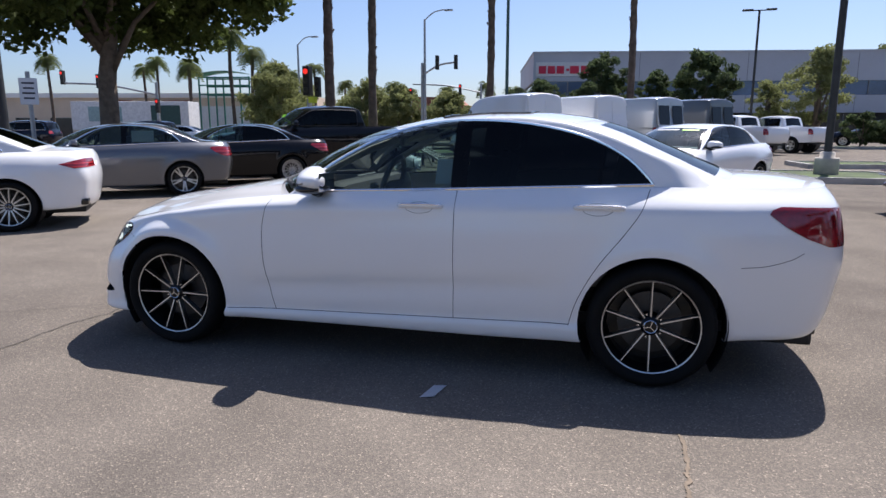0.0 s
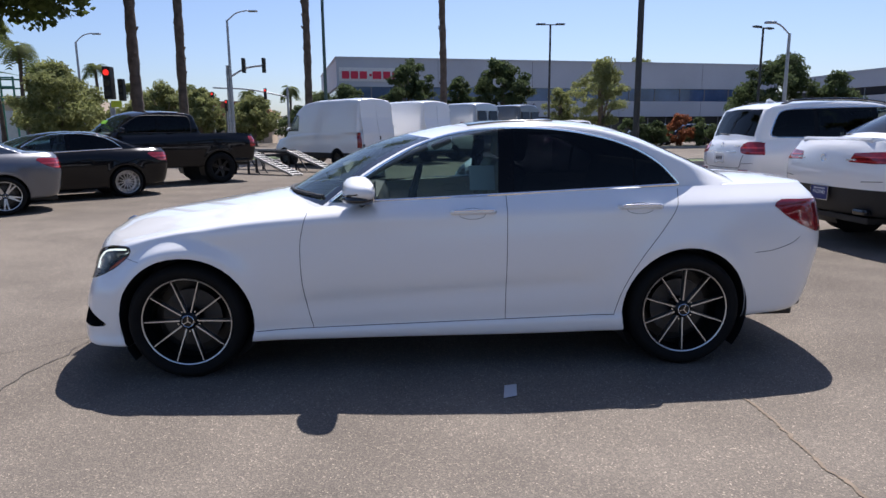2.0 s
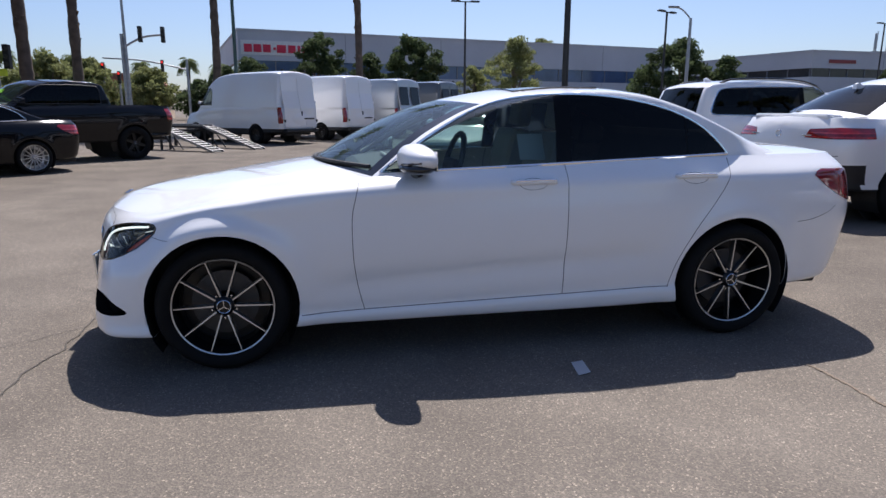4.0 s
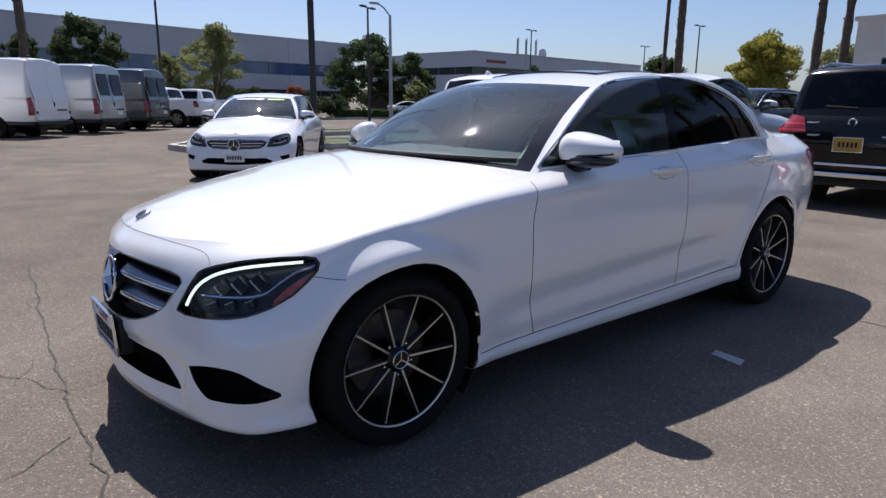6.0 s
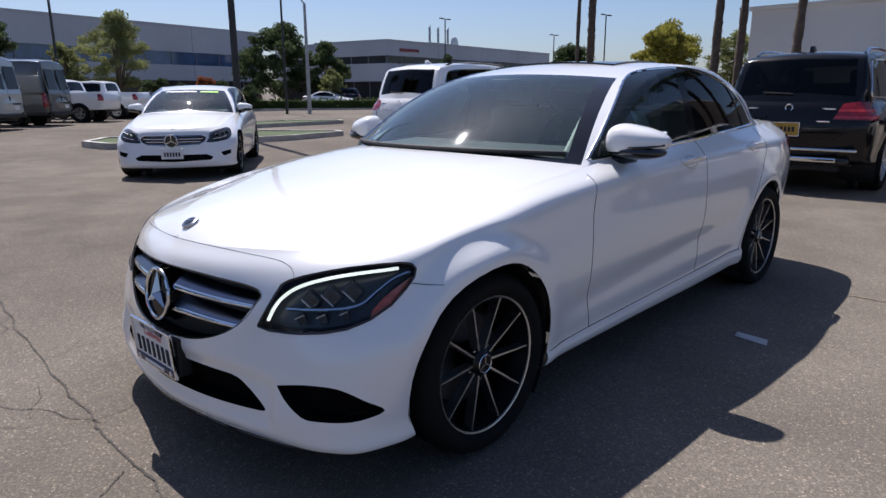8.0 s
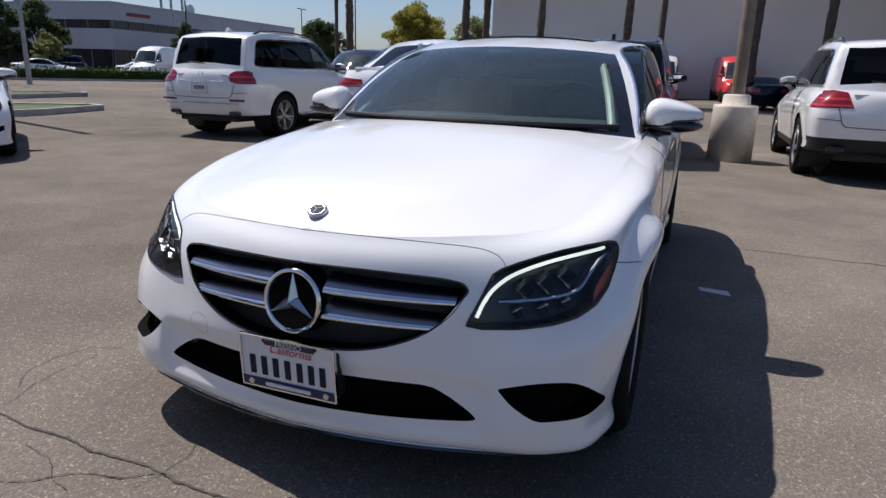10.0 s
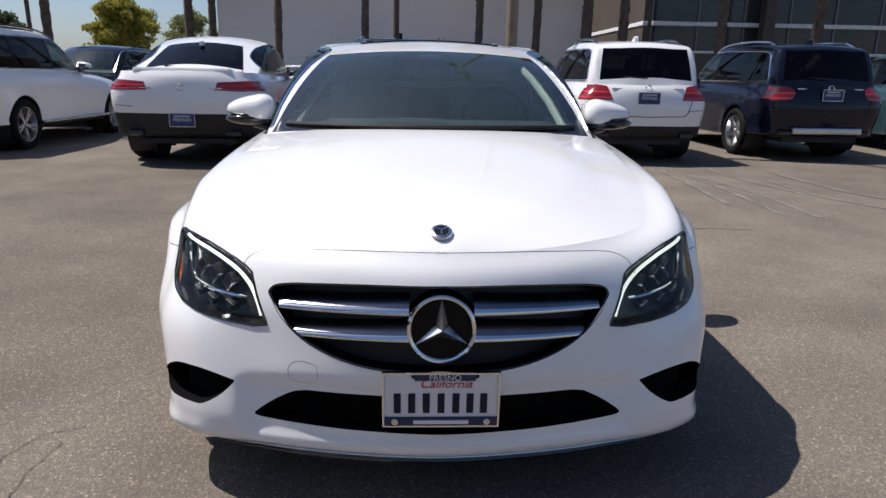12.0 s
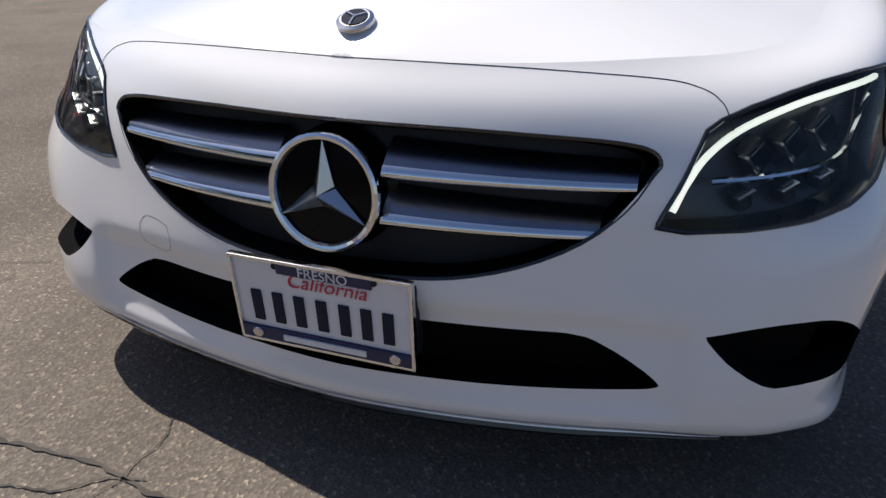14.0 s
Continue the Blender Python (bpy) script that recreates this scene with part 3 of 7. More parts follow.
def dense(points, n=8, closed=False):
    pts = list(points) + ([points[0]] if closed else [])
    out = []
    for a, b in zip(pts, pts[1:]):
        out += [tuple(p + (q - p) * k / n for p, q in zip(a, b)) for k in range(n)]
    return out if closed else out + [pts[-1]]


def smooth_line(points, n=40):
    return [tuple(p) for p in spline(points, np.linspace(0, len(points) - 1, n))]


def seat(car, x, y, z0, material, name="seat", wide=.52):
    ob = part(name, boxed(.52, wide, .16, x, y, z0 + .08, .05), material, car)
    part("backrest", boxed(.15, wide * .95, .62, x + .32, y, z0 + .42, .06, 0, 14, 0), material, ob)
    if wide < .7:
        part("headrest", boxed(.10, .27, .19, x + .43, y, z0 + .83, .045, 0, 10, 0), material, ob)
    return ob


def make_car(name, label, category, S, m, colour, style="five", dark_rim=False, fine=False, lights=None, tails=None, cladding=False, group="", leather=INTERIOR,
             front_glass=SIDE_GLASS, rear_glass=TINT_GLASS, angle=0.0, chrome_line=True, rails=False):
    car = tagged(new(name), label, category, group)
    arc = S["dlo"][1:] + S["dlo"][:1]
    S = {**S, "dlo": S["dlo"][:1] + smooth_line(arc, 40)[:-1]}
    car.empty_display_size = 0.3
    nu, nv, nx, ny = (260, 57, 150, 56) if fine else (100, 25, 58, 28)
    grid = body_grid(S, nu, nv)
    right = skin(grid, 1)                         # y > 0 side
    belt = right + mirrored(right)
    hood = skin(lid_grid(S, 0, S["hood_end"][0], S["hood"][0][0], S["hood_end"][1], S["hood"], nu // 3, ny // 2), 2)
    hood = hood + mirrored(hood)
    deck = []
    if S.get("deck"):
        deck = skin(lid_grid(S, S["deck_start"][0], 14, S["deck_start"][1], S["deck"][-1][0], S["deck"], nu // 4, ny // 2), 2)
        deck = deck + mirrored(deck)
    cab = skin(cabin_grid(S, nx, ny), 2)
    cab = cab + mirrored(cab)
    on = Skinned(belt + hood + deck + cab)
    # wheel arches
    for ax in (S["af"], S["ar"]):
        ring = [(ax + S["arch"] * math.cos(k * math.tau / 40), S["tyre"] + S["arch"] * math.sin(k * math.tau / 40)) for k in range(40)]
        belt, _ = cut(belt, ring, side_view, lambda p: abs(p[1]) > .5 * S["W"])
        well = lathe([(S["arch"] + .004, -.185), (S["arch"] + .004, .185)], 40)
        bmesh.ops.delete(well, geom=[f for f in well.faces if f.calc_center_median().z < -.24], context="FACES")
        wellmesh = bpy.data.meshes.new("wheel_arch_liner")
        well.to_mesh(wellmesh)
        well.free()
        wellmesh.materials.append(MATT_BLACK)
        for s in (-1, 1):
            w = part("wheel_arch_liner", wellmesh, None, car)
            w.matrix_basis = pose(ax, s * (S["W"] * .965 - .185), S["tyre"])
            back = part("inner_guard", lathe([(.03, 0), (S["arch"], 0)], 32), MATT_BLACK, car)
            back.matrix_basis = pose(ax, s * (S["W"] - .34), S["tyre"])
    # lamps
    if lights:
        for s in (-1, 1):
            belt, lamp = cut(belt, lights, corner_view(s), lambda p: p[0] < S["af"] + .1 and p[1] * s > 0)
            hood, cap = cut(hood, lights, corner_view(s), lambda p: p[0] < S["af"] and p[1] * s > .3)
            if fine:
                house = part("headlight", skin_mesh("headlight", lamp + cap, -.05), LAMP_DARK, car, "dark headlight with a lit running-light line")
                rim_line = [on.corner(h, z, s) for h, z in dense(lights, 5, True)]
                inward = Vector((.766, -s * .643, 0)) * .05
                wall = bmesh.new()
                a = [wall.verts.new(p) for p in rim_line]
                b = [wall.verts.new(p + inward) for p in rim_line]
                for i in range(len(a)):
                    j = (i + 1) % len(a)
                    wall.faces.new((a[i], a[j], b[j], b[i]))
                part("lamp_wall", wall, GLOSS_BLACK, house)
                cover = part("lens_cover", skin_mesh("lens_cover", lamp + cap, .001), LENS_GLASS, house)
                cover.visible_shadow = False
                part("lens_edge", tube(rim_line, .004, 6, True), GLOSS_BLACK, house)
                line = [on.corner(h, z, s, -.016) for h, z in smooth_line([(.357, .569), (.378, .609), (.412, .648), (.47, .681), (.56, .706), (.67, .723), (.765, .732)], 30)]
                part("running_light", tube(line, .0053, 8), LAMP_GLOW, house, "lit white running-light line")
                line = [on.corner(h, z, s, -.028) for h, z in smooth_line([(.42, .608), (.52, .613), (.61, .621), (.66, .634), (.70, .665), (.75, .70), (.80, .716)], 24)]
                part("inner_light_bar", tube(line, .0062, 8), CHROME, house)
                for h, z, r in ((.50, .640, .022), (.565, .655, .024), (.63, .668, .024), (.47, .580, .015), (.54, .588, .015), (.61, .600, .013)):
                    at = Matrix.Translation(on.corner(h, z, s, -.042)) @ pose(0, 0, 0, 0, 0, -s * 40) @ pose(0, 0, 0, s * 22, 0, 0)
                    if r > .02:
                        at = at @ pose(0, 0, 0, s * 24, 0, 0)
                    lens = part("projector", box(bmesh.new(), .03, r * 1.7, r * 2.3, at, .006), LAMP_DARK, house)
                    if r > .02:
                        part("light_blade", box(bmesh.new(), .020, .006, r * 2.2, at @ pose(-.012, -s * .9 * r, 0, 0, 0, 0), .002), SATIN, lens)
                        part("lens_glint", box(bmesh.new(), .006, r * 1.5, r * 1.9, at @ pose(-.016, 0, 0), .003), LENS_DARK, lens)
                    else:
                        part("light_blade", box(bmesh.new(), .014, r * 2.2, .004, at @ pose(-.012, 0, r * .8), .001), SATIN, lens)
                _, amber = cut(lamp, [(.665, .50), (.95, .52), (.95, .75), (.835, .716), (.785, .694), (.73, .658), (.695, .624)], corner_view(s))
                if amber:
                    part("side_marker", skin_mesh("side_marker", amber, -.012), AMBER, house, "amber side marker")
                    edge = smooth_line([(.675, .575), (.695, .624), (.73, .658), (.785, .694), (.83, .716)], 16)
                    fin = bmesh.new()
                    rows = [[fin.verts.new(on.corner(h, z, s, -d)) for d in (.044, .006)] for h, z in edge]
                    for a, b in zip(rows, rows[1:]):
                        fin.faces.new((a[0], b[0], b[1], a[1]))
                    part("lamp_divider", fin, GLOSS_BLACK, house)
            else:
                house = part("headlight", skin_mesh("headlight", lamp + cap, .002), LAMP_DARK, car)
                line = [on.corner(h, z, s, .004) for h, z in smooth_line([(.345, .575), (.385, .640), (.44, .688), (.56, .718), (.69, .734), (.78, .738)], 16)]
                part("running_light", tube(line, .007, 6), SATIN, house)
                for h, z in ((.50, .640), (.60, .655), (.69, .672)):
                    at = Matrix.Translation(on.corner(h, z, s, .002)) @ pose(0, 0, 0, 0, 0, -s * 40) @ pose(0, 0, 0, s * 20, 0, 0)
                    part("projector", box(bmesh.new(), .012, .05, .065, at, .004), LENS_DARK, house)
                line = [on.corner(h, z, s, .004) for h, z in smooth_line([(.43, .600), (.55, .612), (.66, .640)], 8)]
                part("inner_light_bar", tube(line, .006, 6), SATIN, house)
    if tails:
        view, outline, least = tails
        for s in (-1, 1):
            flat = side_view if view == "side" else front_view
            ring = outline if view == "side" else [(s * y, z) for y, z in outline]
            belt, lamp = cut(belt, ring, flat, lambda p: p[0] > S["ar"] + .25 and p[1] * s > 0 and (p[1] * s > least if view == "side" else p[0] > least))
            if lamp:
                tl = part("tail_light", skin_mesh("tail_light", lamp, .004), RED_LENS, car, "red tail light")
                zz = [p[2] for f in lamp for p, _ in f]
                z0, z1 = min(zz), max(zz)
                for f in (() if fine or S.get("plain_tail") else (.10, .46)):
                    _, stripe = cut(lamp, [(-3, z0 + (z1 - z0) * f), (3, z0 + (z1 - z0) * f), (3, z0 + (z1 - z0) * (f + .12)), (-3, z0 + (z1 - z0) * (f + .12))], front_view)
                    if stripe:
                        part("lens_stripe", skin_mesh("lens_stripe", stripe, .006), BRIGHT_LENS, tl)
    openings = []
    # grilles and intakes on the nose, dark with depth behind
    for op, outline, dress in S.get("openings", ()):
        belt, hole = cut(belt, outline, front_view, lambda p: p[0] < S["af"] - .2)
        rim_line = [on.front(y, z)[0] for y, z in dense(outline, 4, True)]
        back = part(op, skin_mesh(op, hole, -.06 if fine else -.02), MATT_BLACK if op == "grille" else VOID, car, dress)
        wall = bmesh.new()
        a = [wall.verts.new(p) for p in rim_line]
        b = [wall.verts.new(p + Vector((.075 if fine else .03, 0, 0))) for p in rim_line]
        for i in range(len(a)):
            j = (i + 1) % len(a)
            wall.faces.new((a[i], a[j], b[j], b[i]))
        part("surround", wall, VOID, back)
        openings.append(back)
    # lower cladding strip
    if cladding:
        line = S.get("clad", S["zbot"][1] + .10)
        _, low = cut(belt, [(-9, 0), (9, 0), (9, line), (-9, line)], side_view)
        belt, _ = cut(belt, [(-9, 0), (9, 0), (9, line), (-9, line)], side_view)
        part("lower_cladding", skin_mesh("lower_cladding", low), MATT_BLACK, car, "matt black lower cladding")
        if cladding > 1:
            belt, low = cut(belt, [(-1.3, line), (1.3, line), (1.3, cladding - 1), (-1.3, cladding - 1)], front_view, lambda p: p[0] > S["xr"] - .45)
            part("rear_bumper_trim", skin_mesh("rear_bumper_trim", low), MATT_BLACK, car, "matt black rear bumper trim")
    # doors
    ring = []
    for s in (-1, 1):
        for nm, outline in S.get("doors", ()):
            belt, panel = cut(belt, outline, side_view, lambda p: p[1] * s > .5 * S["W"])
            if panel:
                part(nm, skin_mesh(nm, panel), colour, car)
    nose_x, tail_x = S["af"] - .36, S["ar"] + .36
    front = [f for f in belt if f[0][0][0] < nose_x]
    rear = [f for f in belt if f[0][0][0] > tail_x]
    mid = [f for f in belt if nose_x <= f[0][0][0] <= tail_x]
    part("front_bumper", skin_mesh("front_bumper", front), colour, car)
    part("rear_bumper", skin_mesh("rear_bumper", rear), colour, car)
    for s in (-1, 1):
        half = [f for f in mid if f[0][0][1] * s > 0]
        part("body_side", skin_mesh("body_side", half), colour, car)
    part("hood", skin_mesh("hood", hood), colour, car)
    if deck:
        part("trunk_lid", skin_mesh("trunk_lid", deck), colour, car)
    # cabin: windscreen, rear window, side windows, roof
    b, tp, yb, yt = S["ws"]
    cab, ws = cut(cab, [(b, -yb), (b, yb), (tp, yt), (tp, -yt)], lambda p: (p[0] - S["kf"] * p[1] ** 2, p[1]), lambda p: p[0] < S["split"])
    b, tp, yb, yt = S["rw"]
    cab, rw = cut(cab, [(b, -yb), (b, yb), (tp, yt), (tp, -yt)], lambda p: (p[0] + S["kr"] * p[1] ** 2, p[1]), lambda p: p[0] > S["split"])
    # dark edge round the windscreen
    side_in, top_in = (.062, .060) if fine else (.05, .04)
    _, inner = cut(ws, [(S["ws"][0] + .028, -S["ws"][2] + side_in), (S["ws"][0] + .028, S["ws"][2] - side_in), (S["ws"][1] - .025, S["ws"][3] - top_in), (S["ws"][1] - .025, -S["ws"][3] + top_in)],
                   lambda p: (p[0] - S["kf"] * p[1] ** 2, p[1]))
    outer, _ = cut(ws, [(S["ws"][0] + .028, -S["ws"][2] + side_in), (S["ws"][0] + .028, S["ws"][2] - side_in), (S["ws"][1] - .025, S["ws"][3] - top_in), (S["ws"][1] - .025, -S["ws"][3] + top_in)],
                   lambda p: (p[0] - S["kf"] * p[1] ** 2, p[1]))
    screen = part("windscreen", skin_mesh("windscreen", inner), CLEAR_GLASS, car)
    screen.visible_shadow = False
    part("windscreen_edge", skin_mesh("windscreen_edge", outer), GLOSS_BLACK, screen)
    part("rear_window", skin_mesh("rear_window", rw), rear_glass, car)
    for s in (-1, 1):
        cab, dlo = cut(cab, S["dlo"], side_view, lambda p: p[1] * s > .3)
        for px, wd in S["pillars"]:
            lean = .05
            dlo, post = cut(dlo, [(px - wd / 2, .7), (px + wd / 2, .7), (px + wd / 2 + lean, 2.2), (px - wd / 2 + lean, 2.2)], side_view)
            if post:
                part("window_pillar", skin_mesh("window_pillar", post), PILLAR, car)
        cuts = [S["pillars"][0][0]]
        ahead = [f for f in dlo if f[0][0][0] < cuts[0] + .01]
        behind = [f for f in dlo if f[0][0][0] >= cuts[0] + .01]
        part("front_window", skin_mesh("front_window", ahead), front_glass, car)
        if behind:
            part("rear_side_window", skin_mesh("rear_side_window", behind), rear_glass, car)
        line = [on.side(x, z, s)[0] for x, z in dense(S["dlo"], 6, True)]
        part("window_trim", tube(line, .0085 if fine else .012, 6, True), CHROME if chrome_line else MATT_BLACK, car)
        # mirror
        mx, my, mz = S["dlo"][0][0] + .19, S["W"] - .012, S["dlo"][0][1] + .062
        mir = bmesh.new()
        bmesh.ops.create_uvsphere(mir, u_segments=28, v_segments=16, radius=1.0)
        for v in mir.verts:
            q = [math.copysign(abs(c) ** .8, c) for c in v.co]
            wide = .138 if q[1] * s > 0 else .115
            v.co = Vector((mx + (.10 if q[0] < 0 else (.07 if fine else .03)) * q[0] + .03 * q[1] * s, s * my + wide * q[1], mz + .012 + .072 * q[2] * (1 - (.36 if fine else .18) * q[1] * s)))
            v.co.z = max(v.co.z, mz - .027)
        mirror = part("door_mirror", mir, colour, car, smooth=True)
        low = bmesh.new()
        bmesh.ops.create_uvsphere(low, u_segments=24, v_segments=12, radius=1.0, matrix=pose(mx - .012, s * (my + .010), mz - .028) @ Matrix.Diagonal((.094, .130, .034, 1)))
        part("mirror_underside", low, GLOSS_BLACK, mirror, "glossy black lower shell", True)
        part("mirror_foot", tube([(mx - .02, s * (S["W"] - .15), mz - .085), (mx - .01, s * (S["W"] - .09), mz - .07), (mx, s * (my + .0), mz - .052)], .024, 8), GLOSS_BLACK, mirror)
        part("turn_signal", tube([(mx - .088, s * (my - .04), mz - .010), (mx - .094, s * (my + .03), mz - .008), (mx - .070, s * (my + .09), mz - .004), (mx - .01, s * (my + .130), mz + .004)], .0055 if fine else .004, 6), GLOSS_BLACK if fine else SATIN, mirror)
        part("mirror_glass", box(bmesh.new(), .006, .20, .10, pose(mx + (.072 if fine else .034), s * my, mz + .008), .002), CHROME, mirror)
    roof_part = part("roof", skin_mesh("roof", cab), colour, car)
    if rails:
        for s in (-1, 1):
            yy = S["W"] * .66
            line = [on.top(x, s * yy)[0] + Vector((0, 0, .045 if 0 < i < 11 else .0)) for i, x in enumerate(np.linspace(S["split"] - 1.0, S["gx"][1] - .55, 12))]
            part("roof_rail", tube(line, .018, 8), GLOSS_BLACK if colour is WHITE else CHROME, car)
    # inside
    floor_z = S["zbot"][1] + .06
    part("cabin_floor", boxed(S["gx"][1] - S["af"] - .5, S["W"] * 1.5, .06, (S["gx"][1] + S["af"]) / 2 + .2, 0, floor_z + .03), INTERIOR, car)
    sx = S["dlo"][0][0] + .70
    belt_z = S["dlo"][0][1]
    for s in (-1, 1):
        seat(car, sx, s * .37, belt_z - .53, leather)
    seat(car, sx + .85, 0, belt_z - .52, leather, "rear_bench", 1.25)
    dash = part("dashboard", boxed(.42, S["W"] * 1.5, .24, S["ws"][0] + .42, 0, belt_z - .10, .08, 0, -8, 0), INTERIOR, car)
    wheel_ring = [(S["ws"][0] + .80 + .05 * math.sin(a) * 1, -.37 + .185 * math.cos(a), belt_z + .015 + .17 * math.sin(a)) for a in np.linspace(0, math.tau, 28)[:-1]]
    sw = part("steering_wheel", tube(wheel_ring, .017, 8, True), WHEEL_GRIP, car)
    part("steering_hub", boxed(.05, .30, .07, S["ws"][0] + .80, -.37, belt_z + .005, .02), INTERIOR, sw)
    part("firewall", boxed(.05, S["W"] * 1.55, belt_z - floor_z - .1, S["af"] + .46, 0, (belt_z + floor_z) / 2 - .08), MATT_BLACK, car)
    part("floor_pan", boxed(S["ar"] - S["af"] - 2 * S["arch"] - .1, S["W"] * 1.86, .03, (S["ar"] + S["af"]) / 2, 0, S["zbot"][1] + .03), MATT_BLACK, car)
    part("underbody", boxed(S["xr"] - S["xf"] - .35, S["W"] * 1.25, .08, (S["xr"] + S["xf"]) / 2, 0, S["zbot"][1] + .02, .02), MATT_BLACK, car)
    yw = S["W"] - .115
    for ax in (S["af"], S["ar"]):
        for s in (-1, 1):
            add_wheel(car, ax, s * yw, S, style, dark_rim, angle if ax < 0 else angle + 18)
    car.matrix_basis = m
    return car, on, openings


# ---------------------------------------------------------------- ground
def ground_sheet():
    bm = bmesh.new()
    bmesh.ops.create_grid(bm, x_segments=8, y_segments=8, size=900)
    return tagged(part("ground", bm, ASPHALT), "sun-bleached grey asphalt of a parking lot", "ground", kind="structure")


ground_sheet()


def ragged(points, width, z=0.004, seed=1, wild=0.03):
    """A thin ragged strip on the ground along points."""
    rng = random.Random(seed)
    pts = [Vector((x, y, 0)) for x, y in dense(points, 26)]
    bm = bmesh.new()
    left, right = [], []
    here = ahead = 0.0
    for i, p in enumerate(pts):
        d = (pts[min(i + 1, len(pts) - 1)] - pts[max(i - 1, 0)]).normalized()
        n = Vector((-d.y, d.x, 0))
        if i % 7 == 0:
            here, ahead = ahead, rng.uniform(-wild, wild) * 1.5
        drift = here + (ahead - here) * (i % 7) / 7
        q = p + n * (drift + rng.uniform(-wild, wild) * .22)
        w = width * rng.uniform(.25, 1.0)
        left.append(bm.verts.new((q + n * w / 2).to_3d() + Vector((0, 0, z))))
        right.append(bm.verts.new((q - n * w / 2).to_3d() + Vector((0, 0, z))))
    for i in range(len(pts) - 1):
        bm.faces.new((left[i], right[i], right[i + 1], left[i + 1]))
    return bm


for n, (line, w) in enumerate((
        ([(-2.12, 3.1), (-2.18, 2.3), (-2.25, 1.5), (-2.30, .8), (-2.31, .35), (-2.35, -.05), (-2.34, -.45), (-2.40, -.75), (-2.41, -1.1), (-2.5, -1.9)], .017),
        ([(-2.31, .35), (-2.42, .62), (-2.55, .80), (-2.8, .95)], .009),
        ([(-2.38, -.06), (-2.6, -.25), (-2.8, -.40), (-3.2, -.6)], .009),
        ([(1.53, -1.39), (1.535, -1.73), (1.51, -1.9), (1.52, -2.2), (1.5, -2.8)], .034))):
    tagged(part("crack", ragged(line, w * .8, .004, n + 3, .014), CRACK_TAN if n == 3 else CRACK), "dark ragged crack in the asphalt", "crack", "asphalt cracks", "structure")


def crazing(seed, x, y, count, reach):
    """Short random cracks that branch away from a worn patch."""
    rng = random.Random(seed)
    for k in range(count):
        a = rng.uniform(0, math.tau)
        p = [(x + rng.uniform(-.25, .25), y + rng.uniform(-.5, .5))]
        for _ in range(4):
            a += rng.uniform(-.7, .7)
            p.append((p[-1][0] + reach * math.cos(a), p[-1][1] + reach * math.sin(a)))
        tagged(part("crack", ragged(p, .004, .004, seed + k, .005), CRACK), "fine dark crack in the worn asphalt", "crack", "asphalt cracks", "structure")


crazing(60, -2.55, .75, 4, .09)
crazing(80, -2.35, 1.6, 4, .14)

for n, line in enumerate(([(5.2, -3.1), (4.0, -3.5), (2.1, -3.4)], [(4.6, -3.55), (3.2, -3.75), (2.0, -3.7)], [(4.4, -4.4), (3.1, -4.4), (2.2, -4.8)], [(5.6, -4.1), (4.4, -4.05), (3.2, -4.3)], [(4.9, -4.8), (3.4, -4.9), (2.6, -5.3)],
                          [(5.0, -3.3), (3.6, -3.2), (2.6, -3.1)])):
    tagged(part("tyre_mark", ragged(smooth_line(line, 9), .10, .003 + .0006 * n, n + 30, .009), SCUFF), "pale scuffed tyre mark on the asphalt", "tyre mark", "tyre marks", "structure")


# bright spot of reflected sunlight in the car's shadow, modelled as a white sheet
scrap = bmesh.new()
scrap.faces.new([scrap.verts.new(q) for q in ((.300, -1.30, .004), (.372, -1.285, .010), (.398, -1.12, .006), (.330, -1.13, .004))])
bmesh.ops.solidify(scrap, geom=list(scrap.faces), thickness=.002)
tagged(part("sunlight_patch", scrap, PLATE_WHITE), "small patch of reflected sunlight on the asphalt, made as a white sheet", "scrap")


# ---------------------------------------------------------------- the white sedan
def both(points):
    """An outline closed over the middle, from its half with y > 0."""
    return [(y, z) for y, z in points] + [(-y, z) for y, z in points[::-1] if y > 0]


def eased(points, n):
    """The same outline with its corners rounded off."""
    return [(float(a), float(b)) for a, b in smooth_line(points, n)]


GRILLE = both(eased([(0, .688), (.20, .685), (.36, .676), (.43, .668), (.466, .658), (.480, .640), (.470, .622), (.442, .576), (.385, .525), (.30, .485), (.20, .460), (.10, .453), (0, .450)], 37))
INTAKE = both(eased([(0, .378), (.2, .379), (.38, .374), (.44, .354), (.492, .322), (.527, .294), (.522, .284), (.47, .278), (.25, .267), (.1, .264), (0, .262)], 31))
FOG = eased([(.585, .385), (.64, .398), (.70, .407), (.76, .405), (.80, .391), (.83, .362), (.852, .320), (.830, .302), (.79, .298), (.74, .298), (.69, .302), (.63, .338), (.592, .374), (.585, .385)], 37)[:-1]
DOORS = (("front_door", [(-.72, .275), (.365, .30), (.37, .60), (.375, 1.1), (-.60, 1.1), (-.745, .90), (-.775, .75), (-.772, .55), (-.75, .40)]),
         ("rear_door", [(.375, .30), (1.0, .312), (1.045, .46), (1.14, .64), (1.26, .80), (1.37, .96), (1.40, 1.1), (.385, 1.1), (.38, .60)]))

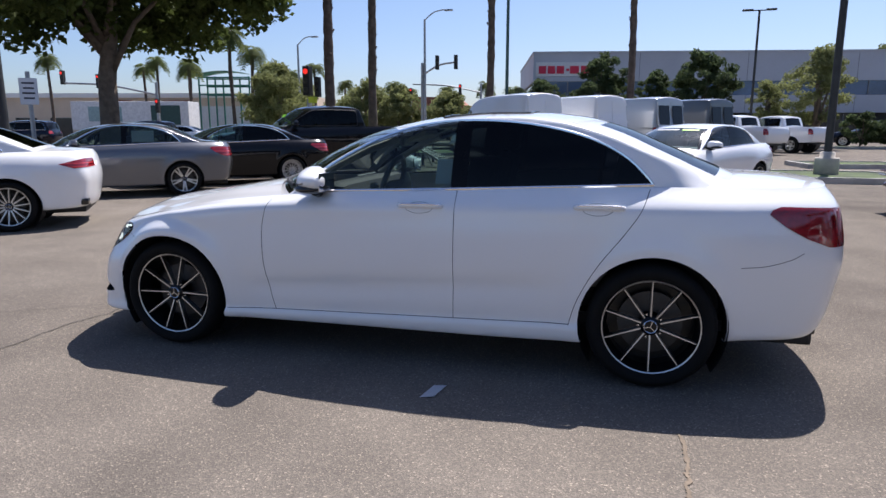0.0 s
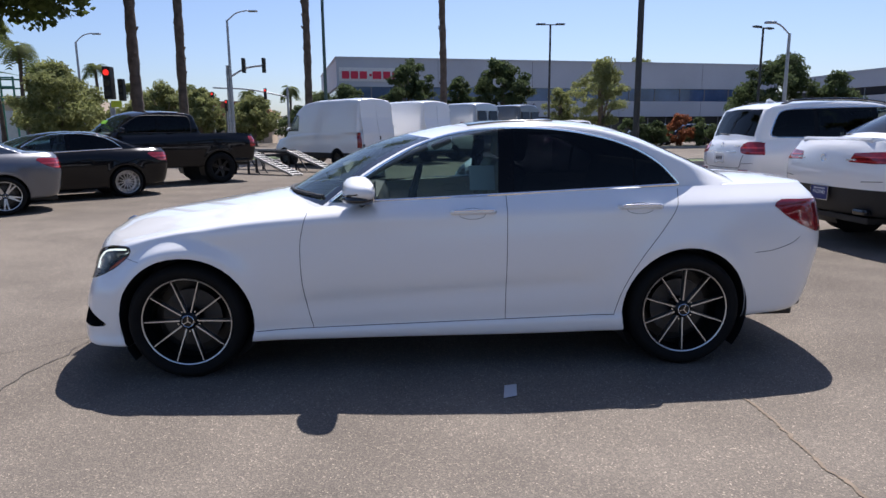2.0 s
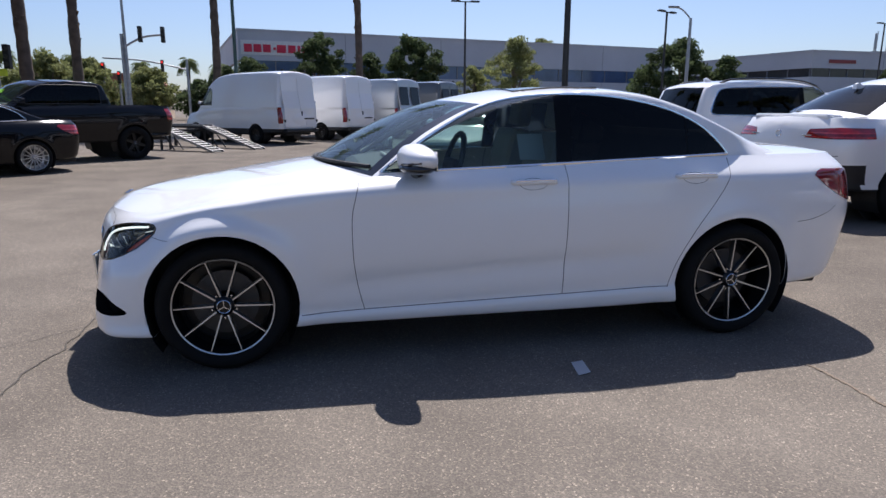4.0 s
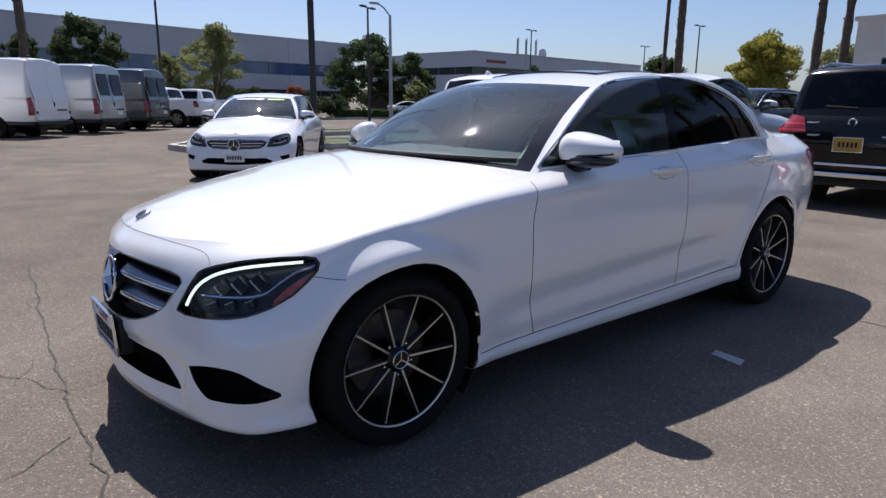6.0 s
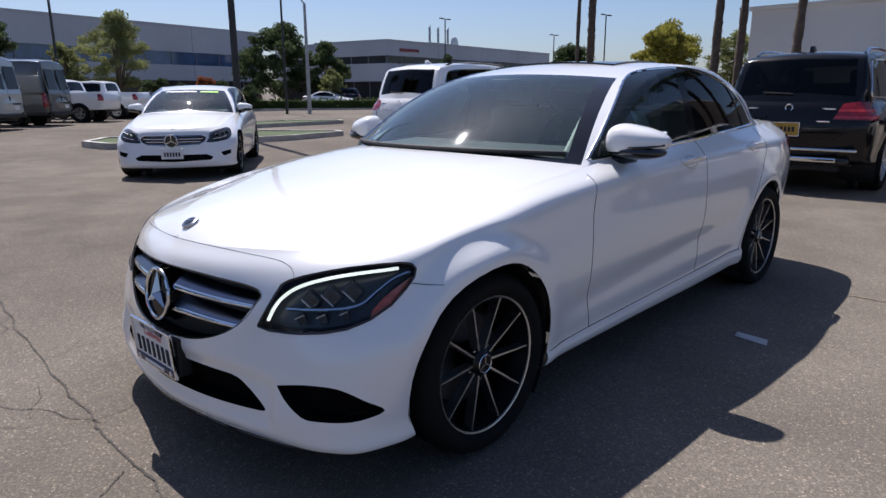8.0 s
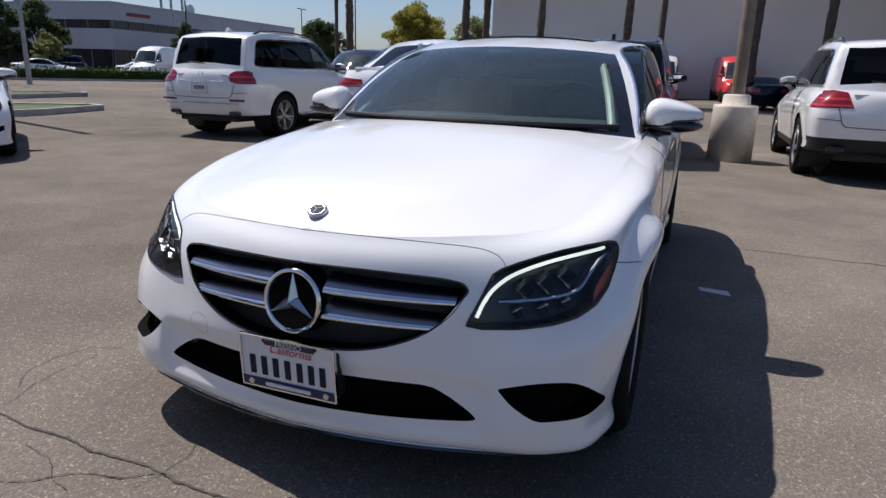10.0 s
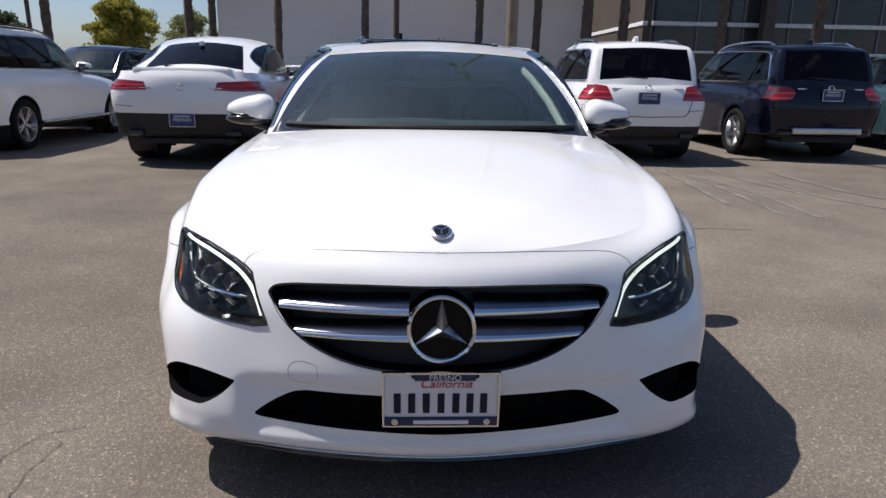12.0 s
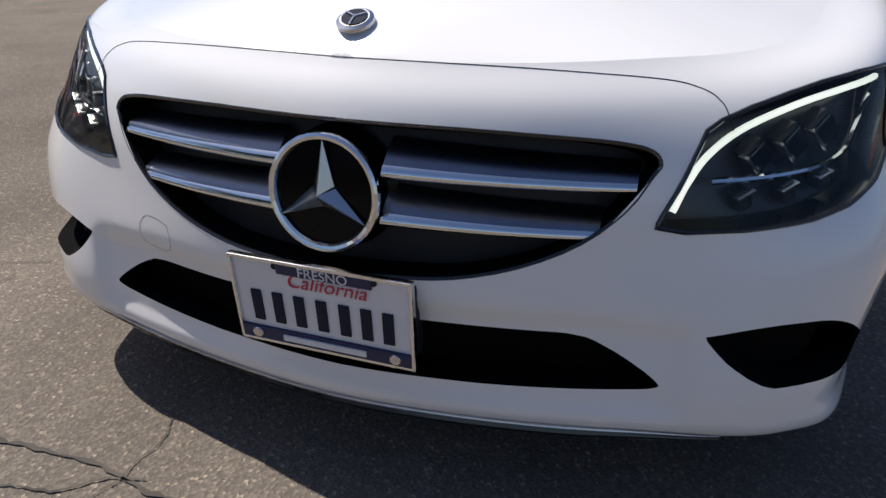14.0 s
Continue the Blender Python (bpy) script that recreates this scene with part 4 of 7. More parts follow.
HERO = scaled(SEDAN, ws=(-.945, -.185, .756, .556), front_in=(0.16, 0.03, 0.0, 0.0, 0.010, 0.023, 0.052, 0.100),
              hood=((-2.090, .766), (-2.03, .806), (-1.9, .846), (-1.8, .864), (-1.4, .926), (-1.0, .989), (-.8, 1.01)), flare=.050, haunch=.022, sill=.016, fillet=True, pillars=((.37, .09), (1.12, .018)),
              top_y=(0, .25, .445, .60, .70, .755, .775, .80, .80, .785, .755, .715, .62, .36, 0),
              top_z=(.765, .768, .773, .777, .800, .862, .924, .985, 1.018, 1.032, 1.04, 1.045, 1.045, 1.05, 1.055), openings=(("grille", GRILLE, "black radiator grille with two chrome-edged louvres"), ("lower_intake", INTAKE, "black lower air intake"),
                               ("side_intake", FOG, ""), ("side_intake", [(-y, z) for y, z in FOG], "")), doors=DOORS)
TAIL_LIGHT = ("side", [(1.945, .925), (1.958, .945), (2.0, .960), (2.2, .955), (2.6, .94), (2.6, .76), (2.24, .765), (2.12, .812), (2.02, .868)], .45)


LOUVRE = mat("grey_louvre", (.22, .24, .29), .32, 1.0, .08)


def sedan_details(car, on, openings):
    grille, intake = openings[0], openings[1]
    # thin chrome edge of the grille
    part("grille_edge", tube([on.front(y, z)[0] + Vector((.004, 0, 0)) for y, z in dense(GRILLE, 4, True)], .0045, 6, True), GLOSS_BLACK, grille)
    # louvres: two each side of the star, a grey upper face behind a bright edge
    for s in (-1, 1):
        for z0, z1, y1 in ((.618, .607, .452), (.545, .536, .408)):
            ya = .088
            bm, rows, edge = bmesh.new(), [], []
            for f in np.linspace(0, 1, 18):
                y, z = ya + (y1 - ya) * f, z0 + (z1 - z0) * f
                x = on.front(s * y, z)[0].x + .006
                k = 1 - .35 * f
                rows.append([bm.verts.new((x + dx, s * y, z + dz)) for dx, dz in ((.056, .040 * k), (.030, .028 * k), (.008, .010), (.0, .0), (.022, -.014 * k))])
                edge.append((x - .001, s * y, z - .001))
            for a, b in zip(rows, rows[1:]):
                for i in range(4):
                    bm.faces.new((a[i], a[i + 1], b[i + 1], b[i]))
            bmesh.ops.recalc_face_normals(bm, faces=bm.faces)
            lou = part("louvre", bm, LOUVRE, grille, "satin grey louvre with a chrome edge", True)
            strip = bmesh.new()
            rows = [[strip.verts.new((x + dx, y, z + dz * (1 - .25 * i / 17))) for dx, dz in ((.008, -.011), (.0, -.008), (-.002, -.003), (.003, .007), (.012, .012))] for i, (x, y, z) in enumerate(edge)]
            for a, b in zip(rows, rows[1:]):
                for i in range(4):
                    strip.faces.new((a[i], a[i + 1], b[i + 1], b[i]))
            bmesh.ops.recalc_face_normals(strip, faces=strip.faces)
            part("louvre_edge", strip, CHROME, lou, "bright chrome edge", True)
    # round emblem with three arms
    c = on.front(0, .579)[0] + Vector((.002, 0, 0))
    face = part("emblem", lathe([(0, 0), (.082, 0.0), (.088, .04), (.100, .055)], 40), PILLAR, grille, "round chrome star emblem")
    face.matrix_basis = Matrix.Translation(c) @ pose(0, 0, 0, 0, 0, -90) @ pose(0, 0, 0, -8, 0, 0)
    ring = part("emblem_ring", tube([(.087 * math.cos(a), -.004, .087 * math.sin(a)) for a in np.linspace(0, math.tau, 49)[:-1]], .0068, 8, True), CHROME, face)
    arms = bmesh.new()
    for k in range(3):
        a = math.pi / 2 + k * math.tau / 3
        d, n = Vector((math.cos(a), 0, math.sin(a))), Vector((-math.sin(a), 0, math.cos(a)))
        o = arms.verts.new((0, -.026, 0))
        t = arms.verts.new(d * .083 + Vector((0, -.008, 0)))
        l, r = (arms.verts.new(d * .012 + n * w + Vector((0, -.002, 0))) for w in (-.017, .017))
        arms.faces.new((o, l, t))
        arms.faces.new((o, t, r))
    bmesh.ops.recalc_face_normals(arms, faces=arms.faces)
    part("star", arms, SATIN, face)
    # hood badge
    p = on.top(-2.03, 0)[0]
    badge = part("hood_badge", lathe([(0, .004), (.024, .004), (.030, .001), (.031, -.004)], 28, "z"), SATIN, car, "small round chrome badge")
    badge.matrix_basis = Matrix.Translation(p + Vector((-.003, 0, .007))) @ pose(0, 0, 0, 0, -26, 0)
    dark = part("badge_face", lathe([(0, .0055), (.021, .0055), (.022, .003)], 24, "z"), GLOSS_BLACK, badge)
    three = bmesh.new()
    for k in range(3):
        box(three, .022, .003, .002, pose(0, 0, .0065, 0, 0, 180 + 120 * k) @ pose(.010, 0, 0))
    part("badge_star", three, CHROME, badge)
    # number plate with its frame; the number is plain bars
    q = Matrix.Translation((-2.206, 0.0, .392)) @ pose(0, 0, 0, 0, 0, -90) @ pose(0, 0, 0, 4, 0, 0)
    plate = part("number_plate", box(bmesh.new(), .308, .006, .158, None, .004), PLATE_WHITE, car, "white registration plate in a chrome dealer frame")
    plate.matrix_basis = q
    fr = bmesh.new()
    for sx, sz, x, z in ((.316, .006, 0, .080), (.316, .006, 0, -.082), (.006, .166, -.156, 0), (.006, .166, .156, 0)):
        box(fr, sx, .012, sz, pose(x, -.003, z), .002)
    part("plate_frame", fr, CHROME, plate)
    part("frame_band", boxed(.312, .006, .026, 0, -.005, -.0675, .002), PLATE_BLUE, plate)
    part("frame_top_band", boxed(.165, .006, .021, .01, -.005, .068, .003), PLATE_BLUE, plate)
    for k, x in enumerate((-.118, -.079, -.040, .000, .040, .078, .115)):
        part("number_bar", boxed(.019, .003, .060, x, -.0045, -.012, .001), INK_BLUE, plate)
    part("brand_bar", boxed(.15, .003, .011, 0, -.0095, -.0675), PLATE_WHITE, plate)
    for s in (-1, 1):
        b = part("frame_badge", lathe([(0, -.002), (.009, -.002), (.010, 0)], 16), SATIN, plate)
        b.matrix_basis = pose(s * .125, -.0085, -.0675)
        part("plate_screw", lathe([(0, -.003), (.005, -.003), (.006, 0)], 10), GAP, plate).matrix_basis = pose(s * .085 + .01, -.004, .070)
    for text, size, x, z, y, mt, shear in (("FRESNO", .024, .01, .0600, -.0085, PLATE_WHITE, 0), ("California", .036, .012, .036, -.0055, INK_RED, .3)):
        cu = bpy.data.curves.new("lettering", "FONT")
        cu.body, cu.size, cu.align_x, cu.extrude, cu.shear = text, size, "CENTER", .0004, shear
        cu.materials.append(mt)
        t = new("lettering", cu)
        t.parent = plate
        t.matrix_basis = pose(x, y, z, 90, 0, 0)
    part("plate_holder", boxed(.05, .30, .14, -2.166, 0, .378, .01), MATT_BLACK, car)
    # chrome lip under the nose
    lip = [on.front(y, .194 + .008 * (abs(y) / .6) ** 2)[0] + Vector((-.002, 0, -.003)) for y in np.linspace(-.64, .64, 48)]
    part("front_lip", tube(lip, .0032, 8, radii=[.0034 * min(1, .15 + 6 * min(i, 47 - i) / 47) for i in range(48)]), SATIN, car, "thin dark strip along the front lip")
    # black tube below the lip, added to draw the shadow line under the nose
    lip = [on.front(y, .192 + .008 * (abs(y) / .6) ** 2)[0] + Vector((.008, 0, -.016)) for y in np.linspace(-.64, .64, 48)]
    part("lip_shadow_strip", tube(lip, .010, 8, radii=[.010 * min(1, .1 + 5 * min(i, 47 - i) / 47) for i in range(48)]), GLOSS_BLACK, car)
    # seams
    def seam(points, r=.0022, nm="panel_gap"):
        part(nm, tube(points, r, 5), GAP, car)
    half = [(.572, .683), (.562, .704), (.550, .720), (.522, .736), (.46, .749), (.3, .761), (.15, .766)]
    hood_front = [(-y, z) for y, z in half] + [(0, .767)] + half[::-1]
    seam([on.front(y, z)[0] for y, z in smooth_line(hood_front, 90)], .0009)
    part("tow_cover", tube([on.front(y, z)[0] for y, z in eased([(.345, .455), (.375, .462), (.405, .460), (.424, .44), (.420, .412), (.395, .400), (.36, .401), (.340, .42), (.345, .455)], 40)[:-1]], .0004, 5, True), GAP, car)
    for s in (-1, 1):
        line = [Vector(p) for p in top_line(HERO, np.linspace(4.2, 6.55, 50))]
        seam([Vector((p.x, p.y * s, p.z - .001)) for p in line], .0009)
        seam([on.side(x, z, s)[0] for x, z in smooth_line([(-1.745, .690), (-1.70, .680), (-1.655, .676)], 10)], .0014)
        for line in ([(-.72, .275), (-.75, .40), (-.772, .55), (-.775, .75), (-.755, .86), (-.735, .93)], [(.37, .30), (.372, .45), (.374, .60), (.376, .80), (.378, 1.01)],
                     [(1.0, .312), (1.045, .46), (1.14, .64), (1.26, .80), (1.34, .92), (1.385, 1.03)]):
            seam([on.side(x, z, s)[0] for x, z in smooth_line(line, 36)], .0018)
        seam([on.side(x, z, s)[0] for x, z in dense([(-1.04, .266), (-.72, .278), (1.0, .316)], 14)], .0022)
        seam([on.side(x, z, s)[0] for x, z in smooth_line([(1.83, .66), (1.95, .672), (2.06, .705), (2.12, .74)], 20)], .0016)
        # handles
        for x0, z0 in ((.18, .924), (1.13, .940)):
            h = [on.side(x0 + dx, z0 + dz, s)[0] + Vector((0, s * o, 0)) for dx, dz, o in ((-.115, 0, -.004), (-.10, .002, .018), (-.05, .004, .030), (.03, .005, .032), (.09, .004, .026), (.115, .002, .016), (.125, 0, -.004))]
            hd = part("door_handle", tube([tuple(p) for p in spline(h, np.linspace(0, 6, 30))], .014, 10, flat=1.0), WHITE, car, "white door handle with a chrome strip", True)
            part("handle_strip", tube([p + Vector((0, s * .010, .008)) for p in (Vector(q) for q in spline(h, np.linspace(1, 5, 20)))], .005, 6), CHROME, hd)
            cup = [on.side(x0 + .075 * math.cos(a), z0 - .01 + .03 * math.sin(a), s)[0] for a in np.linspace(0, math.tau, 21)[:-1]]
            part("handle_recess", tube(cup, .0012, 5, True), GAP, hd)
    # sunroof
    glassroof = [on.top(x, y, .003)[0] for x, y in dense([(.20, -.40), (.20, .40), (.72, .40), (.72, -.40)], 10, True)]
    part("sunroof_gap", tube(glassroof, .006, 5, True), GLOSS_BLACK, car)
    panel = bmesh.new()
    g = [[panel.verts.new(on.top(x, y, .002)[0]) for y in np.linspace(-.39, .39, 14)] for x in np.linspace(.21, .71, 10)]
    for i in range(9):
        for j in range(13):
            panel.faces.new((g[i][j], g[i + 1][j], g[i + 1][j + 1], g[i][j + 1]))
    part("sunroof", panel, GLOSS_BLACK, car, "black glass sunroof panel", True)
    # wipers and cowl
    cowl = [on.top(-.93 + .60 * y * y, y)[0] + Vector((-.012, 0, .0)) for y in np.linspace(-.68, .68, 26)]
    part("cowl", tube(cowl, .012, 8), MATT_BLACK, car)
    for a, b in ((-.55, .02), (.0, .60)):
        w = [on.top(-.915 + .60 * y * y, y)[0] + Vector((0, 0, -.004)) for y in np.linspace(a, b, 14)]
        part("wiper", tube(w, .005, 6), MATT_BLACK, car)
    part("inner_mirror", boxed(.03, .25, .07, -.16, 0, 1.255, .015), mat("mirror_back", (.10, .105, .11), .4), car)
    # pale strip laid along the top of the dashboard
    part("dash_strip", boxed(.02, .34, .006, -.50, .10, 1.018, .002), mat("pale_dash", (.5, .5, .5), .3, .6), car, "thin bright strip on the dashboard")
    part("rain_sensor", boxed(.08, .14, .06, -.24, 0, 1.300, .02), INTERIOR, car)
    part("sun_visor", boxed(.03, .30, .12, .04, -.30, 1.29, .01, 0, 65, 0), LEATHER, car)
    part("headliner", boxed(.75, .86, .02, .55, 0, 1.352, .008), LEATHER, car)
    for q in (-1, 1):
        part("pillar_trim", tube([(-.60, q * .645, .99), (-.42, q * .60, 1.11), (-.22, q * .545, 1.215), (-.06, q * .505, 1.275)], .020, 8), LEATHER, car, "pale inner trim of the front pillar")
    part("price_sheet", boxed(.15, .003, .16, .27, -.62, 1.09, 0, -28, 0, 0), PLATE_WHITE, car, "white paper sheet behind the side window").location.y += .06
    # exhaust trims
    for s in (-1, 1):
        part("exhaust_trim", boxed(.10, .16, .06, 2.20, s * .58, .315, .02), MATT_BLACK, car)


sedan, sedan_skin, sedan_openings = make_car("sedan", "white four-door sedan with black-and-silver ten-spoke wheels, parked on asphalt", "car", HERO, Matrix(), WHITE,
                                             style="fine", dark_rim=True, fine=True, lights=HERO_LIGHT, tails=TAIL_LIGHT, leather=LEATHER, angle=0)
sedan_details(sedan, sedan_skin, sedan_openings)


# ---------------------------------------------------------------- the other vehicles
SUV = dict(square=True,
    xf=-2.45, xr=2.66, W=0.965, af=-1.52, ar=1.555, tyre=0.385, rim=0.265, arch=0.435, zbot=(0.30, 0.31, 0.40), nose=.85,
    top_y=(0, .27, .48, .62, .70, .745, .775, .80, .805, .80, .79, .775, .735, .45, 0),
    top_z=(.96, .965, .97, .98, 1.0, 1.06, 1.10, 1.14, 1.155, 1.165, 1.175, 1.18, 1.17, 1.165, 1.16),
    hood=((-2.33, .958), (-2.2, 1.02), (-1.9, 1.07), (-1.5, 1.11), (-1.2, 1.14), (-.95, 1.155)), hood_end=(6.4, -1.03),
    prof=((-1.15, 1.11), (-1.0, 1.17), (-.6, 1.48), (-.25, 1.70), (.1, 1.80), (.6, 1.835), (1.2, 1.835), (1.8, 1.81), (2.15, 1.775), (2.30, 1.72), (2.43, 1.42), (2.50, 1.20), (2.54, 1.08)),
    kf=.5, kr=.10, tum=.32, gx=(-1.13, 2.53), split=.8, round_=.05, crown=.03,
    dlo=[(-.66, 1.19), (2.12, 1.215), (2.22, 1.27), (2.10, 1.56), (1.95, 1.66), (1.5, 1.69), (.3, 1.705), (-.05, 1.65), (-.36, 1.44)],
    pillars=((.38, .10), (1.42, .08)), ws=(-1.0, -.28, .74, .58), rw=(2.31, 2.48, .62, .68),
    doors=(("front_door", [(-.74, .42), (.42, .42), (.42, 1.3), (-.74, 1.3)]), ("rear_door", [(.44, .42), (1.10, .42), (1.40, 1.0), (1.45, 1.3), (.44, 1.3)])))
SUV_TAIL = ("rear", [(.54, 1.03), (.585, .965), (.70, .935), (1.1, .930), (1.1, 1.115), (.85, 1.145), (.64, 1.14), (.56, 1.10)], 2.3)


def stretched(S, kx=1.0, ky=1.0, kz=1.0, **changes):
    """A vehicle drawn longer, wider or taller."""
    out = dict(S)
    for key in ("xf", "xr", "af", "ar", "split"):
        out[key] = S[key] * kx
    out["W"] = S["W"] * ky
    out["zbot"] = tuple(z * kz for z in S["zbot"])
    out["top_z"] = tuple(z * kz for z in S["top_z"])
    out["hood"] = tuple((x * kx, z * kz) for x, z in S["hood"])
    out["hood_end"] = (S["hood_end"][0], S["hood_end"][1] * kx)
    if S.get("deck"):
        out["deck"] = tuple((x * kx, z * kz) for x, z in S["deck"])
        out["deck_start"] = (S["deck_start"][0], S["deck_start"][1] * kx)
    out["prof"] = tuple((x * kx, z * kz) for x, z in S["prof"])
    out["gx"] = tuple(x * kx for x in S["gx"])
    out["dlo"] = [(x * kx, z * kz) for x, z in S["dlo"]]
    out["pillars"] = tuple((x * kx, w) for x, w in S["pillars"])
    out["ws"] = (S["ws"][0] * kx, S["ws"][1] * kx, S["ws"][2] * ky, S["ws"][3] * ky)
    out["rw"] = (S["rw"][0] * kx, S["rw"][1] * kx, S["rw"][2] * ky, S["rw"][3] * ky)
    out["doors"] = tuple((n, [(x * kx, z * kz) for x, z in o]) for n, o in S.get("doors", ()))
    return {**out, **changes}


COUPE_SUV = stretched(SUV, .955, 1.03, 1.0, deck=((1.75, 1.30), (2.0, 1.245), (2.2, 1.235), (2.42, 1.225)), deck_start=(10.9, 1.8),
                      prof=((-1.12, 1.11), (-.96, 1.17), (-.57, 1.48), (-.24, 1.66), (.1, 1.72), (.5, 1.735), (.9, 1.71), (1.3, 1.61), (1.7, 1.44), (2.0, 1.30), (2.2, 1.22)),
                      top_z=(.96, .965, .97, .98, 1.0, 1.06, 1.10, 1.14, 1.155, 1.17, 1.185, 1.20, 1.21, 1.215, 1.22), gx=(-1.08, 2.15), kr=.18, round_=.10, crown=.06,
                      dlo=[(-.62, 1.19), (1.62, 1.235), (1.66, 1.29), (1.5, 1.42), (1.2, 1.54), (.8, 1.61), (.3, 1.63), (-.05, 1.60), (-.36, 1.42)],
                      pillars=((.38, .10), (1.25, .05)), rw=(1.28, 1.98, .52, .66), tyre=.39, rim=.28)
COUPE_TAIL = ("rear", [(.42, .985), (.75, .975), (1.1, .985), (1.1, 1.09), (.8, 1.105), (.46, 1.085)], 2.0)
PICKUP = stretched(SUV, 1.0, 1.04, 1.0, xf=-2.95, xr=2.95, af=-1.9, ar=1.75, tyre=.42, rim=.26, arch=.47, zbot=(.46, .48, .58),
                   top_z=(1.10, 1.105, 1.11, 1.12, 1.15, 1.22, 1.27, 1.32, 1.34, 1.36, 1.37, 1.37, 1.36, 1.36, 1.36),
                   top_y=(0, .27, .50, .66, .74, .78, .80, .80, .805, .81, .81, .80, .78, .55, 0),
                   hood=((-2.85, 1.10), (-2.6, 1.18), (-2.2, 1.24), (-1.6, 1.30), (-1.2, 1.32)), hood_end=(6.7, -1.35),
                   deck=((1.2, 1.36), (1.8, 1.36), (2.4, 1.36), (2.85, 1.36)), deck_start=(9.3, 1.15),
                   prof=((-1.45, 1.28), (-1.3, 1.36), (-.9, 1.66), (-.55, 1.86), (-.2, 1.94), (.3, 1.965), (.8, 1.95), (1.1, 1.90), (1.22, 1.60), (1.3, 1.34)), gx=(-1.4, 1.3),
                   kr=.02, tum=.30, split=.3, dlo=[(-.95, 1.38), (1.02, 1.40), (1.0, 1.75), (.8, 1.82), (-.1, 1.82), (-.4, 1.74)], pillars=((.15, .10), (5, .03)),
                   ws=(-1.3, -.58, .80, .62), rw=(1.14, 1.27, .60, .66), doors=())
PICKUP_TAIL = ("rear", [(.86, .98), (1.2, .98), (1.2, 1.28), (.86, 1.28)], 2.6)
VAN = stretched(SUV, 1.0, 1.02, 1.0, clad=.56, plain_tail=True, xf=-2.95, xr=2.98, af=-1.95, ar=1.55, tyre=.345, rim=.21, arch=.40, zbot=(.30, .34, .42), nose=1.1,
                top_z=(1.02, 1.03, 1.04, 1.05, 1.08, 1.16, 1.24, 1.32, 1.34, 1.34, 1.34, 1.34, 1.34, 1.34, 1.34),
                top_y=(0, .27, .48, .66, .78, .84, .87, .885, .89, .89, .89, .89, .87, .64, 0),
                hood=((-2.85, 1.01), (-2.7, 1.08), (-2.5, 1.16), (-2.2, 1.24), (-2.0, 1.28)), hood_end=(5.6, -2.1),
                prof=((-2.25, 1.22), (-2.1, 1.30), (-1.7, 1.78), (-1.35, 2.2), (-1.0, 2.45), (-.6, 2.58), (.2, 2.65), (2.0, 2.66), (2.70, 2.62), (2.79, 2.5), (2.83, 1.8), (2.86, 1.3)),
                gx=(-2.2, 2.85), kf=.30, kr=.02, tum=.11, split=.5, round_=.12, crown=.05,
                dlo=[(-1.72, 1.42), (-.92, 1.42), (-.92, 1.98), (-1.25, 1.98)], pillars=((-.6, .02), (5, .03)), ws=(-2.05, -1.28, .80, .66), rw=(2.795, 2.825, .70, .74), doors=())
VAN_TAIL = ("rear", [(.84, .76), (1.2, .76), (1.2, 1.335), (.84, 1.335)], 2.68)


DEALER_BLUE = mat("dealer_blue", (0.022, 0.032, 0.15), 0.45)


def rear_plate(car, S, z, x=None, band=DEALER_BLUE, word="FRESNO"):
    x = max(on.rear(0, z + d)[0].x for d in (-.08, 0, .08)) + .012
    pl = part("dealer_plate", boxed(.008, .31, .16, x, 0, z, .003), band, car, "dealer plate in a thin pale frame")
    fr = bmesh.new()
    for sy, sz, y, dz in ((.325, .010, 0, .082), (.325, .010, 0, -.082), (.010, .165, -.158, 0), (.010, .165, .158, 0)):
        box(fr, .010, sy, sz, pose(x + .003, y, z + dz))
    part("plate_frame", fr, SATIN, pl)
    if word:
        cu = bpy.data.curves.new("lettering", "FONT")
        cu.body, cu.size, cu.align_x, cu.extrude = word, .062, "CENTER", .0006
        cu.materials.append(PLATE_WHITE)
        t = new("lettering", cu)
        t.parent = pl
        t.matrix_basis = pose(x + .006, 0, z - .015, 90, 0, 90)
        part("small_print", boxed(.003, .20, .012, x + .006, 0, z + .05), PLATE_WHITE, pl)
    else:
        for y in (-.09, -.045, 0, .045, .09):
            part("number_bar", boxed(.003, .026, .06, x + .006, y, z), INK_BLUE, pl)


def facing(x, y, heading):
    """The pose of a vehicle at x, y whose nose points along heading (degrees from +x)."""
    return pose(x, y, 0, 0, 0, heading - 180)


